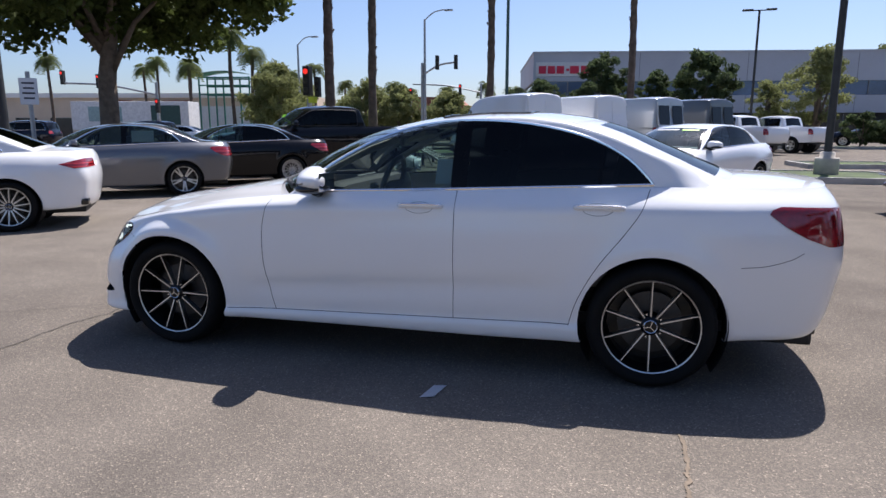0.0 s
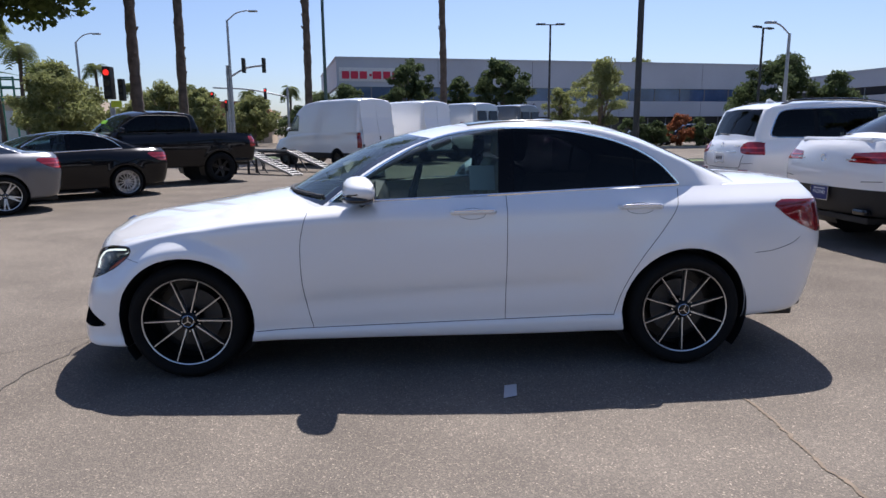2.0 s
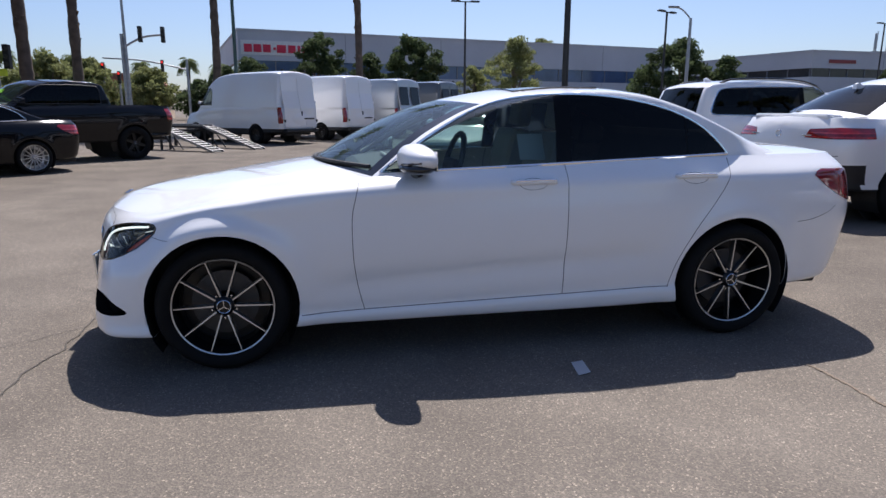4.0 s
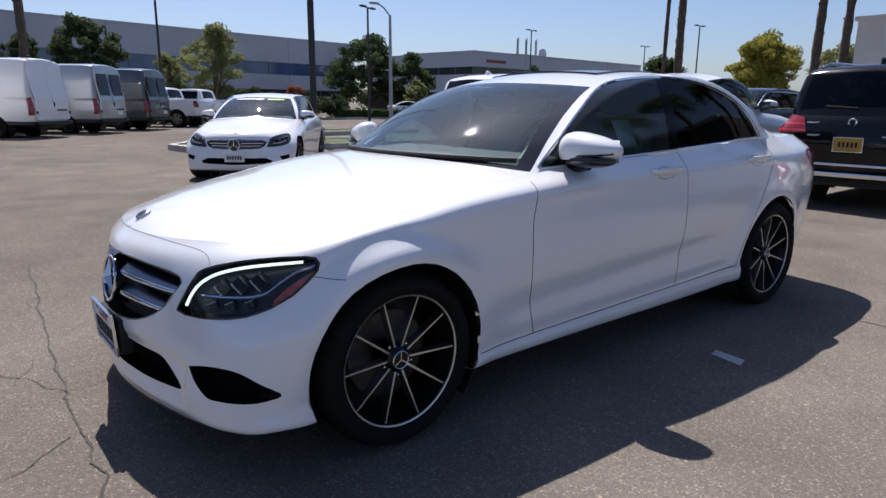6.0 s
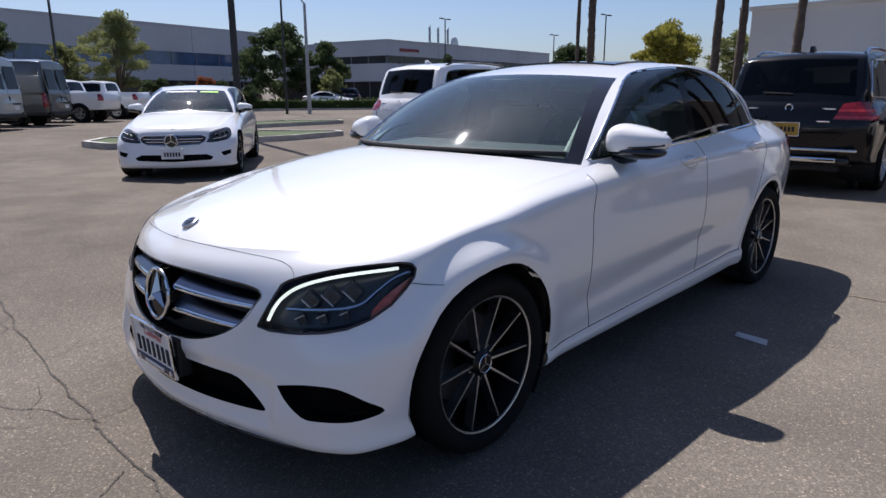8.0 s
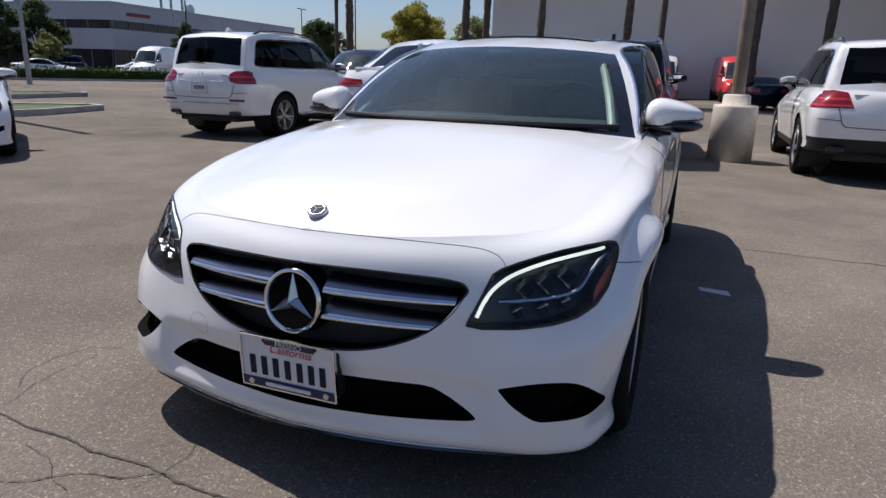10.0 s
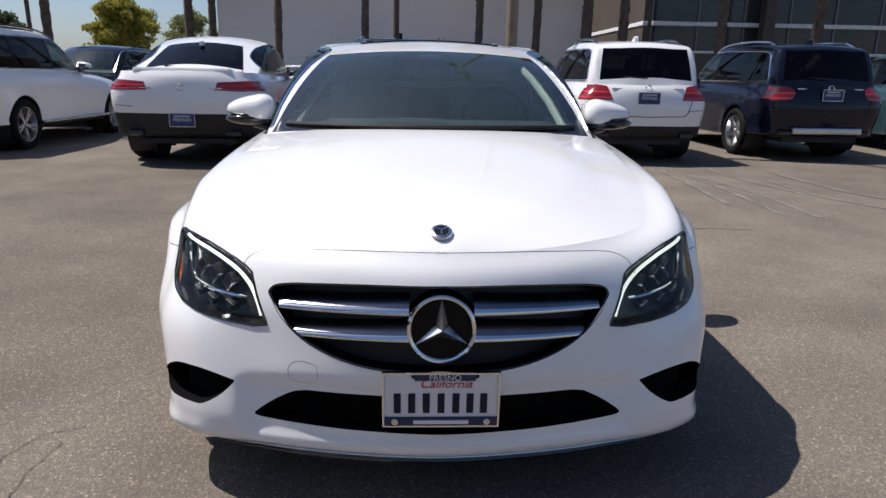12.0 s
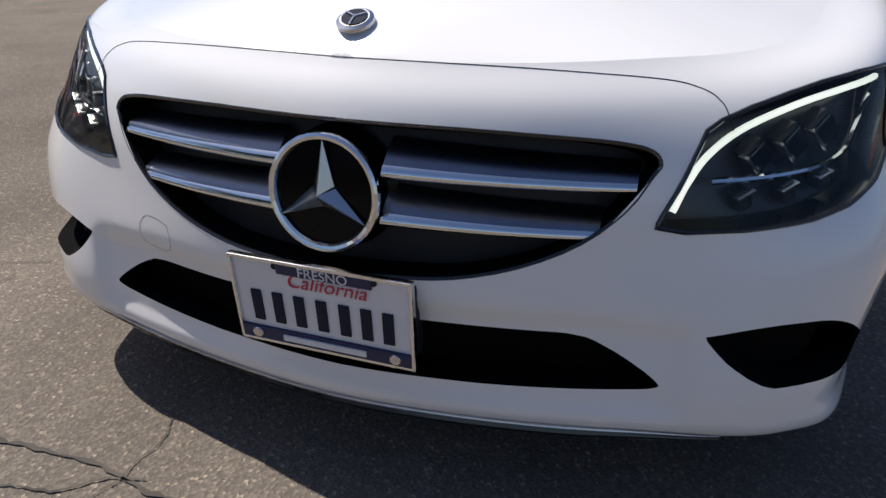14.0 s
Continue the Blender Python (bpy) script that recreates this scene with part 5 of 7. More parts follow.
def rear_dress(car, S, z_badge, chrome_z=None, skid=None, fin=WHITE, gated=True):
    star = part("rear_badge", lathe([(.034, -.004), (.044, -.008), (.05, 0)], 20), CHROME, car)
    star.matrix_basis = pose(on.rear(.002, z_badge)[0].x + .004, 0, z_badge, 0, 0, 90)
    if chrome_z:
        part("chrome_strip", boxed(.02, .95, .022, S["xr"] - .035, 0, chrome_z, .006), CHROME, car)
    for s in (-1, 1):
        q = on.rear(s * .44, z_badge - .01)[0]
        part("model_badge", boxed(.030, .15, .018, q.x - .006, s * .44, z_badge - .01, .002), SATIN, car)
        part("exhaust_trim", boxed(.10, .20, .07, S["xr"] - .10, s * .62, S["zbot"][2] + .04, .03), GLOSS_BLACK, car)
    gate = [(-.66, .93), (-.60, .74), (-.55, .70), (0, .69), (.55, .70), (.60, .74), (.66, .93)]
    if gated:
        part("tailgate_gap", tube([on.rear(y, z, .002)[0] for y, z in dense(gate, 6)], .005, 5), GAP, car)
    part("bumper_gap", tube([on.rear(y, z, .002)[0] for y, z in dense([(-.86, .79), (-.62, .775)], 5)], .004, 5), GAP, car)
    part("bumper_gap", tube([on.rear(y, z, .002)[0] for y, z in dense([(.62, .775), (.86, .79)], 5)], .004, 5), GAP, car)
    top = on.top(S["gx"][1] - .75, 0)[0]
    part("roof_antenna", prism([(-.09, 0), (.09, 0), (.08, .06), (.04, .075)], .05, pose(top.x, .025, top.z - .008, 90, 0, 0)), fin, car)
    part("wiper", tube([(S["rw"][1] + .03, 0, S["rw"] and S["top_z"][10] + .08), (S["rw"][1] + .02, -.35, S["top_z"][10] + .10)], .01, 6), MATT_BLACK, car)
    if skid:
        part("skid_plate", boxed(.08, 1.1, .10, S["xr"] - .03, 0, S["zbot"][2] + .08, .03), skid, car)


LOT = "cars parked in the lot"
GLS = stretched(SUV)
gls, on, _ = make_car("suv", "large white SUV with roof rails and five-spoke silver wheels", "car", GLS, facing(8.08, 7.02, 1), WHITE, "twin", tails=SUV_TAIL, cladding=True, rails=True, group=LOT)
rear_plate(gls, GLS, .86, band=PLATE_WHITE, word="")
rear_dress(gls, GLS, 1.08, .97)
for s in (-1, 1):
    part("reflector", boxed(.02, .30, .035, 2.60, s * .70, .66, .006), RED_LENS, gls)
    part("running_board", boxed(2.3, .16, .04, .05, s * .98, .40, .015), SATIN, gls)
part("bumper_strip", boxed(.03, 1.5, .03, 2.655, 0, .60, .01), SATIN, gls)

cs, on, _ = make_car("coupe_suv", "white fastback SUV with dark rear bumper and slim tail lights", "car", COUPE_SUV, facing(7.30, 3.12, 1), WHITE, "five", True,
                     tails=COUPE_TAIL, cladding=1.69, group=LOT)
rear_plate(cs, COUPE_SUV, .61, COUPE_SUV["xr"] + .02)
rear_dress(cs, COUPE_SUV, 1.02, gated=False)
part("tail_spoiler", boxed(.22, 1.24, .07, 2.29, 0, 1.218, .03, 0, -5, 0), WHITE, cs)

GLE_TAIL = ("rear", [(.50, .925), (.575, 1.11), (.72, 1.135), (1.1, 1.10), (1.1, .915)], 2.15)
GLE = stretched(SUV, .95, .99, .975)
bg, on, _ = make_car("suv", "black SUV with chrome bumper trim and a yellow dealer plate", "car", GLE, facing(8.42, .36, 1), BLACK_PAINT, "twin", tails=GLE_TAIL, rails=True, group=LOT)
YELLOW = mat("yellow_plate", (.42, .25, .03), .4)
rear_plate(bg, GLE, .80, band=YELLOW, word="")
rear_dress(bg, GLE, 1.06, .90, fin=BLACK_PAINT)
part("bumper_chrome", boxed(.05, 1.6, .035, 2.50, 0, .56, .015), CHROME, bg)
part("bumper_chrome", boxed(.05, 1.2, .06, 2.52, 0, .44, .02), CHROME, bg)

wg, on, _ = make_car("suv", "white SUV with black lower bumper and blue dealer plate", "car", GLE, facing(8.05, -3.22, 0), WHITE, "five", True, tails=GLE_TAIL, cladding=1.56, rails=True, group=LOT)
rear_plate(wg, GLE, .95, GLE["xr"] - .03)
rear_dress(wg, GLE, 1.09, None)

ng, on, _ = make_car("suv", "glossy dark navy SUV with chrome roof rails and silver skid plate", "car", GLS, facing(8.75, -6.25, 0), NAVY_PAINT, "five", tails=SUV_TAIL, rails=True, group=LOT)
rear_plate(ng, GLS, 1.02, GLS["xr"] - .03)
rear_dress(ng, GLS, 1.12, None, SATIN, NAVY_PAINT)

ts, on, _ = make_car("suv", "dark teal SUV parked at the end of the row", "car", GLE, facing(8.9, -9.4, 0), paint("teal_paint", (.03, .07, .085), .25, .2), "five", tails=SUV_TAIL, group=LOT)

CLA = stretched(SEDAN, .985, .99, .985, openings=(
    ("grille", both([(0, .66), (.40, .655), (.47, .62), (.44, .56), (.36, .52), (0, .51)]), "black grille with a chrome bar"),
    ("lower_intake", both([(0, .375), (.46, .375), (.56, .33), (.52, .29), (0, .27)]), "black lower intake"),
    ("side_intake", [(.66, .40), (.80, .43), (.80, .37), (.70, .34)], ""), ("side_intake", [(-.66, .40), (-.80, .43), (-.80, .37), (-.70, .34)], "")))
cla, on, ops = make_car("compact_sedan", "white compact sedan with a green sticker on its windscreen", "car", CLA, facing(2.50, 9.10, 234), WHITE, "fine", True, lights=HERO_LIGHT, tails=TAIL_LIGHT, group=LOT)
for z, wide in ((.605, .84), (.565, .76)):
    for q in (-1, 1):
        part("grille_bar", tube([on.front(q * y, z, .002)[0] for y in np.linspace(.09, wide / 2, 8)], .009, 6), SATIN, ops[0])
for z in (.535, .64):
    part("grille_pins", tube([on.front(y, z, -.004)[0] for y in np.linspace(-.36, .36, 12)], .004, 5), SATIN, ops[0])
ring_line = both([(0, .66), (.40, .655), (.47, .62), (.44, .56), (.36, .52), (0, .51)])
part("grille_frame", tube([on.front(y, z, .002)[0] for y, z in dense(ring_line, 4, True)], .007, 6, True), SATIN, ops[0])
em = part("emblem", lathe([(0, -.008), (.06, -.008), (.09, 0)], 24), GLOSS_BLACK, ops[0])
em.matrix_basis = pose(-2.215, 0, .585, 0, 0, -90)
part("emblem_ring", tube([(.088 * math.cos(a), -.008, .088 * math.sin(a)) for a in np.linspace(0, math.tau, 33)[:-1]], .009, 6, True), SATIN, em)
arms = bmesh.new()
for k in range(3):
    box(arms, .012, .012, .085, pose(0, -.012, 0, 0, 120 * k, 0) @ pose(0, 0, .042))
part("star", arms, SATIN, em)
np_ = part("number_plate", boxed(.012, .31, .155, -2.235, 0, .40, .004), PLATE_WHITE, cla, "white registration plate")
for y in (-.10, -.06, -.02, .02, .06, .10):
    part("number_bar", boxed(.004, .024, .06, -2.243, y, .39), INK_BLUE, np_)
GREEN_STICKER = mat("green_sticker", (.32, .75, .05), .5)
q = on.top(-.33, -.25)[0]
banner = bmesh.new()
for y0, y1 in ((-.44, -.16),):
    row = [[banner.verts.new(on.top(x + .66 * y * y, y, .006)[0]) for y in np.linspace(y0, y1, 8)] for x in (-.36, -.29)]
    for i in range(7):
        banner.faces.new((row[0][i], row[0][i + 1], row[1][i + 1], row[1][i]))
part("sticker", banner, GREEN_STICKER, cla, "bright green windscreen sticker")
banner = bmesh.new()
row = [[banner.verts.new(on.top(x + .66 * y * y, y, .006)[0]) for y in np.linspace(-.10, .42, 10)] for x in (-.35, -.29)]
for i in range(9):
    banner.faces.new((row[0][i], row[0][i + 1], row[1][i + 1], row[1][i]))
part("sticker", banner, PLATE_WHITE, cla, "white paper banner across the top of the windscreen")

GREY_SEDAN = stretched(SEDAN, doors=DOORS)
gs, on, _ = make_car("sedan", "metallic grey sedan with dark multi-spoke wheels", "car", GREY_SEDAN, facing(-8.72, 6.85, 218), GREY_PAINT, "twin", True, tails=TAIL_LIGHT, rear_glass=SIDE_GLASS, group=LOT, lights=HERO_LIGHT)
part("window_sticker", boxed(.40, .004, .24, .72, -.66, 1.17, 0, -28, 0, 0), PLATE_WHITE, gs, "paper price sheet behind the rear window")
bs, on, _ = make_car("sedan", "black sedan with silver multi-spoke wheels", "car", stretched(SEDAN, 1.03, 1.02, 1.0, doors=DOORS), facing(-8.0, 9.95, 218), BLACK_PAINT, "multi", tails=TAIL_LIGHT, group=LOT, lights=HERO_LIGHT)
wc, on, _ = make_car("coupe", "white two-door coupe with dark multi-spoke wheels", "car", stretched(SEDAN, 1.0, 1.0, .985, doors=(("door", [(-.72, .275), (.62, .30), (.64, 1.1), (-.60, 1.1), (-.775, .70)]),)),
                     facing(-8.0, 2.29, 216), WHITE, "multi", True, tails=("side", [(2.02, .86), (2.3, .93), (2.6, .92), (2.6, .84), (2.2, .80)], .35), group=LOT, lights=HERO_LIGHT)
for q in (-1, 1):
    part("exhaust_trim", boxed(.10, .20, .09, 2.27, q * .60, .345, .025), GLOSS_BLACK, wc)
part("rear_diffuser", boxed(.12, .95, .12, 2.25, 0, .33, .03), MATT_BLACK, wc, "black rear diffuser")
rm, on, _ = make_car("pickup_truck", "black crew-cab pickup truck with dark wheels", "truck", PICKUP, facing(-7.3, 13.6, 219), BLACK_PAINT, "black", True, tails=PICKUP_TAIL, group=LOT, chrome_line=False,
                     front_glass=TINT_GLASS)
sticker = part("sticker", boxed(.02, .4, .10, -.98, -.45, 1.66, 0, 0, 40, 0), GREEN_STICKER, rm, "bright green windscreen sticker")

def van_back(car, on, colour, glazed):
    """Two flat rear doors with hinges, handle and plate, over the tail of a van."""
    def at(z):
        return max(on.rear(y, z)[0].x for y in (.1, .4, .7)) + .012
    side = [(at(.62), .62), (max(at(1.3), at(1.2)), 1.30), (at(1.9), 1.9), (at(2.4), 2.42)]
    outline = side + [(x - .03, z) for x, z in side[::-1]]
    for s in (-1, 1):
        door = part("rear_door", prism(outline, .79, pose(0, 0, 0, 90, 0, 0) @ pose(0, 0, -.80 if s > 0 else .01)), colour, car)
        if glazed:
            x0, x1 = side[1][0] + .004, side[3][0] + .010
            pane = bmesh.new()
            box(pane, .012, .62, .82, pose((x0 + x1) / 2, s * .41, 1.86, 0, -math.degrees(math.atan2(x0 - x1, 1.12)), 0), .004)
            part("rear_pane", pane, DARK_PANE, door)
        for z in (.85, 1.55, 2.25):
            part("hinge", boxed(.05, .06, .09, np.interp(z, [p[1] for p in side], [p[0] for p in side]) + .008, s * .80, z, .012), MATT_BLACK if z < 1 else colour, door)
        part("roof_marker", boxed(.10, .07, .06, side[3][0] - .12, s * .55, 2.66, .015), MATT_BLACK, car)
    part("door_latch", boxed(.03, .05, .16, side[1][0] + .012, .05, 1.12, .01), MATT_BLACK, car)
    part("plate_lamp_bar", boxed(.04, .52, .05, side[1][0] + .012, .40, .93, .012), MATT_BLACK, car)
    pl = part("number_plate", boxed(.012, .31, .15, np.interp(.78, [p[1] for p in side], [p[0] for p in side]) + .010, .40, .78, .003), PLATE_WHITE, car)
    part("step_bumper", boxed(.16, 1.62, .12, side[0][0] + .02, 0, .50, .03), MATT_BLACK, car)


DARK_PANE = mat("dark_rear_pane", (.008, .009, .011), .08, 0, .2, spec=.4)
van, on, _ = make_car("cargo_van", "white high-roof cargo van with red upright tail lights", "van", VAN, facing(-3.31, 23.05, 135), WHITE, "steel", True, tails=VAN_TAIL, cladding=True, chrome_line=False, rear_glass=WHITE,
                      group="cargo vans in a row")
van_back(van, on, WHITE, False)
copy_thing(van, facing(-.86, 25.5, 135))
for colour, k, text in ((SILVER_PAINT, 2, "silver cargo van with dark rear windows"), (DARKGREY_PAINT, 3, "dark grey cargo van with dark rear windows")):
    gv, on, _ = make_car("cargo_van", text, "van", VAN, facing(-3.31 + 2.45 * k, 23.05 + 2.45 * k, 135), colour, "steel", True, tails=VAN_TAIL, cladding=True, chrome_line=False, group="cargo vans in a row")
    van_back(gv, on, colour, True)
wp, on, _ = make_car("pickup_truck", "white crew-cab pickup truck", "truck", PICKUP, facing(7.0, 32.6, 135), WHITE, "five", tails=PICKUP_TAIL, group="pickup trucks")
copy_thing(wp, facing(9.7, 35.5, 135))
ds, on, _ = make_car("suv", "dark SUV parked far across the lot", "car", GLE, facing(18.5, 47.5, 160), NAVY_PAINT, "five", tails=SUV_TAIL, group="far parked cars")
for x, y, h in ((23.5, 50.5, 150), (29.0, 55.0, 140), (-46, 36, 200), (-30, 34, 190), (-36, 30, 200), (36.5, 49.5, 140)):
    copy_thing(ds, facing(x, y, h))
fv = copy_thing(van, facing(38.5, 40.5, 200))
tagged(fv, "white cargo van parked beyond the hedge")
copy_thing(van, facing(40.2, 1.6, 185))
rv, on, _ = make_car("cargo_van", "red and white high-roof van against a beige wall", "van", VAN, facing(40.0, -2.6, 188), RED_PAINT, "steel", True, tails=VAN_TAIL, chrome_line=False, group="cargo vans in a row", cladding=2)
sd, on, _ = make_car("sedan", "dark sedan parked in front of the building", "car", GREY_SEDAN, facing(29.5, -3.2, 10), NAVY_PAINT, "five", tails=TAIL_LIGHT, group="far parked cars")
for x, y, h in ((12.9, 7.9, 181), (17.5, 7.4, 178), (26.5, -5.3, 176), (27.2, -7.9, 178)):
    tagged(copy_thing(ds, facing(x, y, h)), "dark SUV in the second row of the lot")
sw, on, _ = make_car("sedan", "small white sedan parked by the street", "car", GREY_SEDAN, facing(-40, 27, 20), WHITE, "five", tails=TAIL_LIGHT, group="far parked cars")
for x, y, h in ((-34, 25.5, 15), (-28.5, 36, 195), (33.5, 46.3, 320), (41.5, 44.5, 320), (45, 40, 320), (-50, 33, 10), (18.5, 3.9, 5)):
    copy_thing(sw, facing(x, y, h))


# ---------------------------------------------------------------- ramps, kerbs, bases
def ramp_set():
    steel = mat("black_steel", (.03, .03, .032), .5, .6, .2)
    alu = mat("ramp_aluminium", (.26, .26, .26), .45, .9, .2)
    r = tagged(new("car_ramp"), "black steel display ramp with two sloping lattice tracks", "ramp")
    tilt = math.degrees(math.atan2(.68, 2.4))
    for y in (-.85, .85):
        t = part("track", boxed(2.46, .34, .03, 1.2, y, .335, .005, 0, tilt, 0), steel, r)
        for o in (-.20, .20):
            part("edge_rail", boxed(2.50, .035, .075, 1.2, y + o, .36, .008, 0, tilt, 0), alu, t)
        for k in range(12):
            part("rung", boxed(.05, .38, .03, .10 + k * .2, y, .68 - (.10 + k * .2) * .2833 + .028, .004, 0, tilt, 0), alu, t)
        for o in (-.16, .16):
            part("brace", tube([(.08, y + o, .62), (.62, y + o, .02)], .022, 6), steel, r)
            part("leg", boxed(.06, .06, .66, .02, y + o, .33, .008), steel, r)
        part("platform", boxed(3.6, .42, .09, -1.8, y, .68, .01), steel, r)
        for o in (-.20, .20):
            part("platform_rail", boxed(3.6, .03, .06, -1.8, y + o, .73, .006), alu, r)
        for x in (-3.4, -1.7):
            part("leg", boxed(.08, .08, .64, x, y, .32, .01), steel, r)
    part("cross_beam", boxed(.08, 1.7, .08, -.15, 0, .58, .01), steel, r)
    part("cross_beam", boxed(.08, 1.7, .08, -3.3, 0, .58, .01), steel, r)
    r.matrix_basis = pose(-4.88, 18.7, 0, 0, 0, -41.8)


ramp_set()


def kerb_island(name, outline, label):
    """A raised bed of lawn inside a concrete kerb."""
    isl = tagged(new(name), label, "kerb", kind="structure")
    c = Vector((sum(x for x, _ in outline) / len(outline), sum(y for _, y in outline) / len(outline)))
    inner = [(c.x + (x - c.x) * .0 + (x - c.x) * (1 - .18 / max(.3, math.hypot(x - c.x, y - c.y))), c.y + (y - c.y) * (1 - .18 / max(.3, math.hypot(x - c.x, y - c.y)))) for x, y in outline]
    bm = bmesh.new()
    n = len(outline)
    lo = [bm.verts.new((x, y, -.02)) for x, y in outline]
    hi = [bm.verts.new((x, y, .15)) for x, y in outline]
    inn = [bm.verts.new((x, y, .15)) for x, y in inner]
    inl = [bm.verts.new((x, y, .08)) for x, y in inner]
    for i in range(n):
        j = (i + 1) % n
        for a, b in ((lo, hi), (hi, inn), (inn, inl)):
            bm.faces.new((a[i], a[j], b[j], b[i]))
    bmesh.ops.recalc_face_normals(bm, faces=bm.faces)
    part("kerb", bm, KERB, isl)
    g = bmesh.new()
    g.faces.new([g.verts.new((x, y, .12)) for x, y in inner])
    bmesh.ops.triangulate(g, faces=g.faces)
    part("lawn", g, GRASS, isl)


kerb_island("kerb_island", [(2.6, 14.0), (3.3, 13.4), (7.3, 13.2), (9.4, 13.7), (9.6, 14.2), (8.2, 16.2), (3.4, 16.4), (2.5, 15.2)], "grass island with a concrete kerb")
kerb_island("kerb_island", [(7.5, 19.6), (14.5, 20.2), (14.9, 20.8), (13.5, 22.4), (7.3, 21.8)], "narrow grass island with a concrete kerb")
kerb_island("kerb_island", [(6.8, 42.0), (16.0, 41.5), (30.0, 40.8), (30.2, 42.2), (16.0, 43.4), (6.8, 43.6)], "long planted kerb bed across the lot")
kerb_island("kerb_island", [(-16.0, 24.0), (-6.0, 26.0), (-6.0, 30.0), (-15.0, 34.0), (-30.0, 33.0), (-30.0, 24.0)], "street-side lawn behind the parked cars")


def concrete_base(x, y, h, r, pole_h, pole_r, material, arms=True):
    b = tagged(new("lamp_post"), "tall parking-lot lamp post on a round concrete base", "lamp post", "parking-lot lamp posts")
    part("base", lathe([(0, 0), (r, 0), (r * .98, h - .03), (r * .94, h), (r * .62, h + .005), (r * .60, h + .14), (r * .5, h + .16), (0, h + .16)], 36, "z"), CONCRETE, b, "round weathered concrete base", True)
    part("pole", lathe([(pole_r, h), (pole_r * .8, pole_h)], 14, "z"), material, b, "", True)
    if arms:
        part("arm", boxed(2.0, .08, .08, 0, 0, pole_h, .01), material, b)
    for s in (-1, 1) if arms else ():
        part("lamp_head", boxed(.70, .34, .09, s * .95, 0, pole_h + .02, .03), material, b)
    b.matrix_basis = pose(x, y, 0, 0, 0, 20)
    return b


POLE_DARK = mat("dark_pole_paint", (.035, .035, .035), .5, .2, .2)
POLE_TAN = mat("tan_pole_paint", (.22, .17, .12), .55, .1, .2)
POLE_GREY = mat("galvanised_pole", (.38, .39, .40), .45, .6, .15)
concrete_base(7.55, -1.5, .85, .33, 9.0, .10, POLE_TAN)
concrete_base(6.75, 15.1, .55, .30, 10.5, .10, POLE_DARK, False)
for x, y, h, rz in ((8.95, 37.5, 7.85, 0), (20.5, 33.5, 7.05, 30), (48, 45.6, 8.6, 10), (73.3, 49.3, 8.7, 0), (60, 34, 9.0, 0)):
    p = tagged(new("lamp_post"), "dark parking-lot lamp post with two flat heads", "lamp post", "parking-lot lamp posts")
    part("pole", lathe([(.085, 0), (.06, h)], 10, "z"), POLE_DARK, p, "", True)
    part("arm", boxed(1.5, .06, .06, 0, 0, h, .01), POLE_DARK, p)
    for s in (-1, 1):
        part("lamp_head", boxed(.55, .28, .09, s * .62, 0, h + .03, .02), POLE_DARK, p)
    p.matrix_basis = pose(x, y, 0, 0, 0, rz)


def street_lamp(x, y, h, reach, rz, material=POLE_GREY):
    p = tagged(new("street_lamp"), "galvanised street lamp with a curved arm", "street lamp", "street lamps")
    part("pole", lathe([(.13, 0), (.08, h)], 12, "z"), material, p, "", True)
    part("arm", tube(smooth_line([(0, 0, h - .05), (reach * .4, 0, h + .45), (reach * .8, 0, h + .62), (reach, 0, h + .62)], 14), .045, 8), material, p)
    part("lamp_head", boxed(.62, .26, .12, reach + .25, 0, h + .60, .04), material, p)
    p.matrix_basis = pose(x, y, 0, 0, 0, rz)
    return p


street_lamp(-12.7, 44.2, 9.2, 1.6, 0)
street_lamp(21.5, 32.5, 6.6, -1.4, 0)
street_lamp(-26, 50, 8.5, 1.4, 0)
part("thin_pole", lathe([(.10, 0), (.07, 12)], 10, "z"), mat("green_pole", (.05, .10, .09), .5), None).matrix_basis = pose(-4.5, 31.8, 0)
tagged(bpy.data.objects["thin_pole"], "slim dark green lamp pole", "lamp post")

SIGNAL_BLACK = mat("signal_black", (.012, .012, .012), .6)
SIGNAL_RED = mat("signal_red_lit", (.9, .03, .02), .4, emit=0.7)
SIGNAL_OFF = mat("signal_lens_off", (.03, .03, .02), .3)


def signal_head(parent, x, y, z, red=True, k=1.0):
    h = part("signal_head", boxed(.24 * k, .34 * k, 1.02 * k, x, y, z, .03), SIGNAL_BLACK, parent)
    for i in range(3):
        lens = lathe([(0, -.02), (.08 * k, -.01), (.10 * k, .02)], 16)
        o = part("signal_lens", lens, SIGNAL_RED if red and i == 0 else SIGNAL_OFF, h)
        o.matrix_basis = pose(x - .0, y - .18 * k, z + (.32 - .32 * i) * k)
    return h


def signal(x, y, h, reach, rz, heads, red=True):
    p = tagged(new("traffic_signal"), "traffic signal on a grey mast arm", "traffic light", "traffic signals")
    part("pole", lathe([(.14, 0), (.10, h)], 10, "z"), POLE_GREY, p, "", True)
    if reach:
        part("mast_arm", tube(smooth_line([(0, 0, h - .9), (reach * .5, 0, h - .2), (reach, 0, h)], 12), .07, 8), POLE_GREY, p)
    for f, dz in heads:
        signal_head(p, reach * f, 0, h + dz - .1, red)
    p.matrix_basis = pose(x, y, 0, 0, 0, rz)
    return p


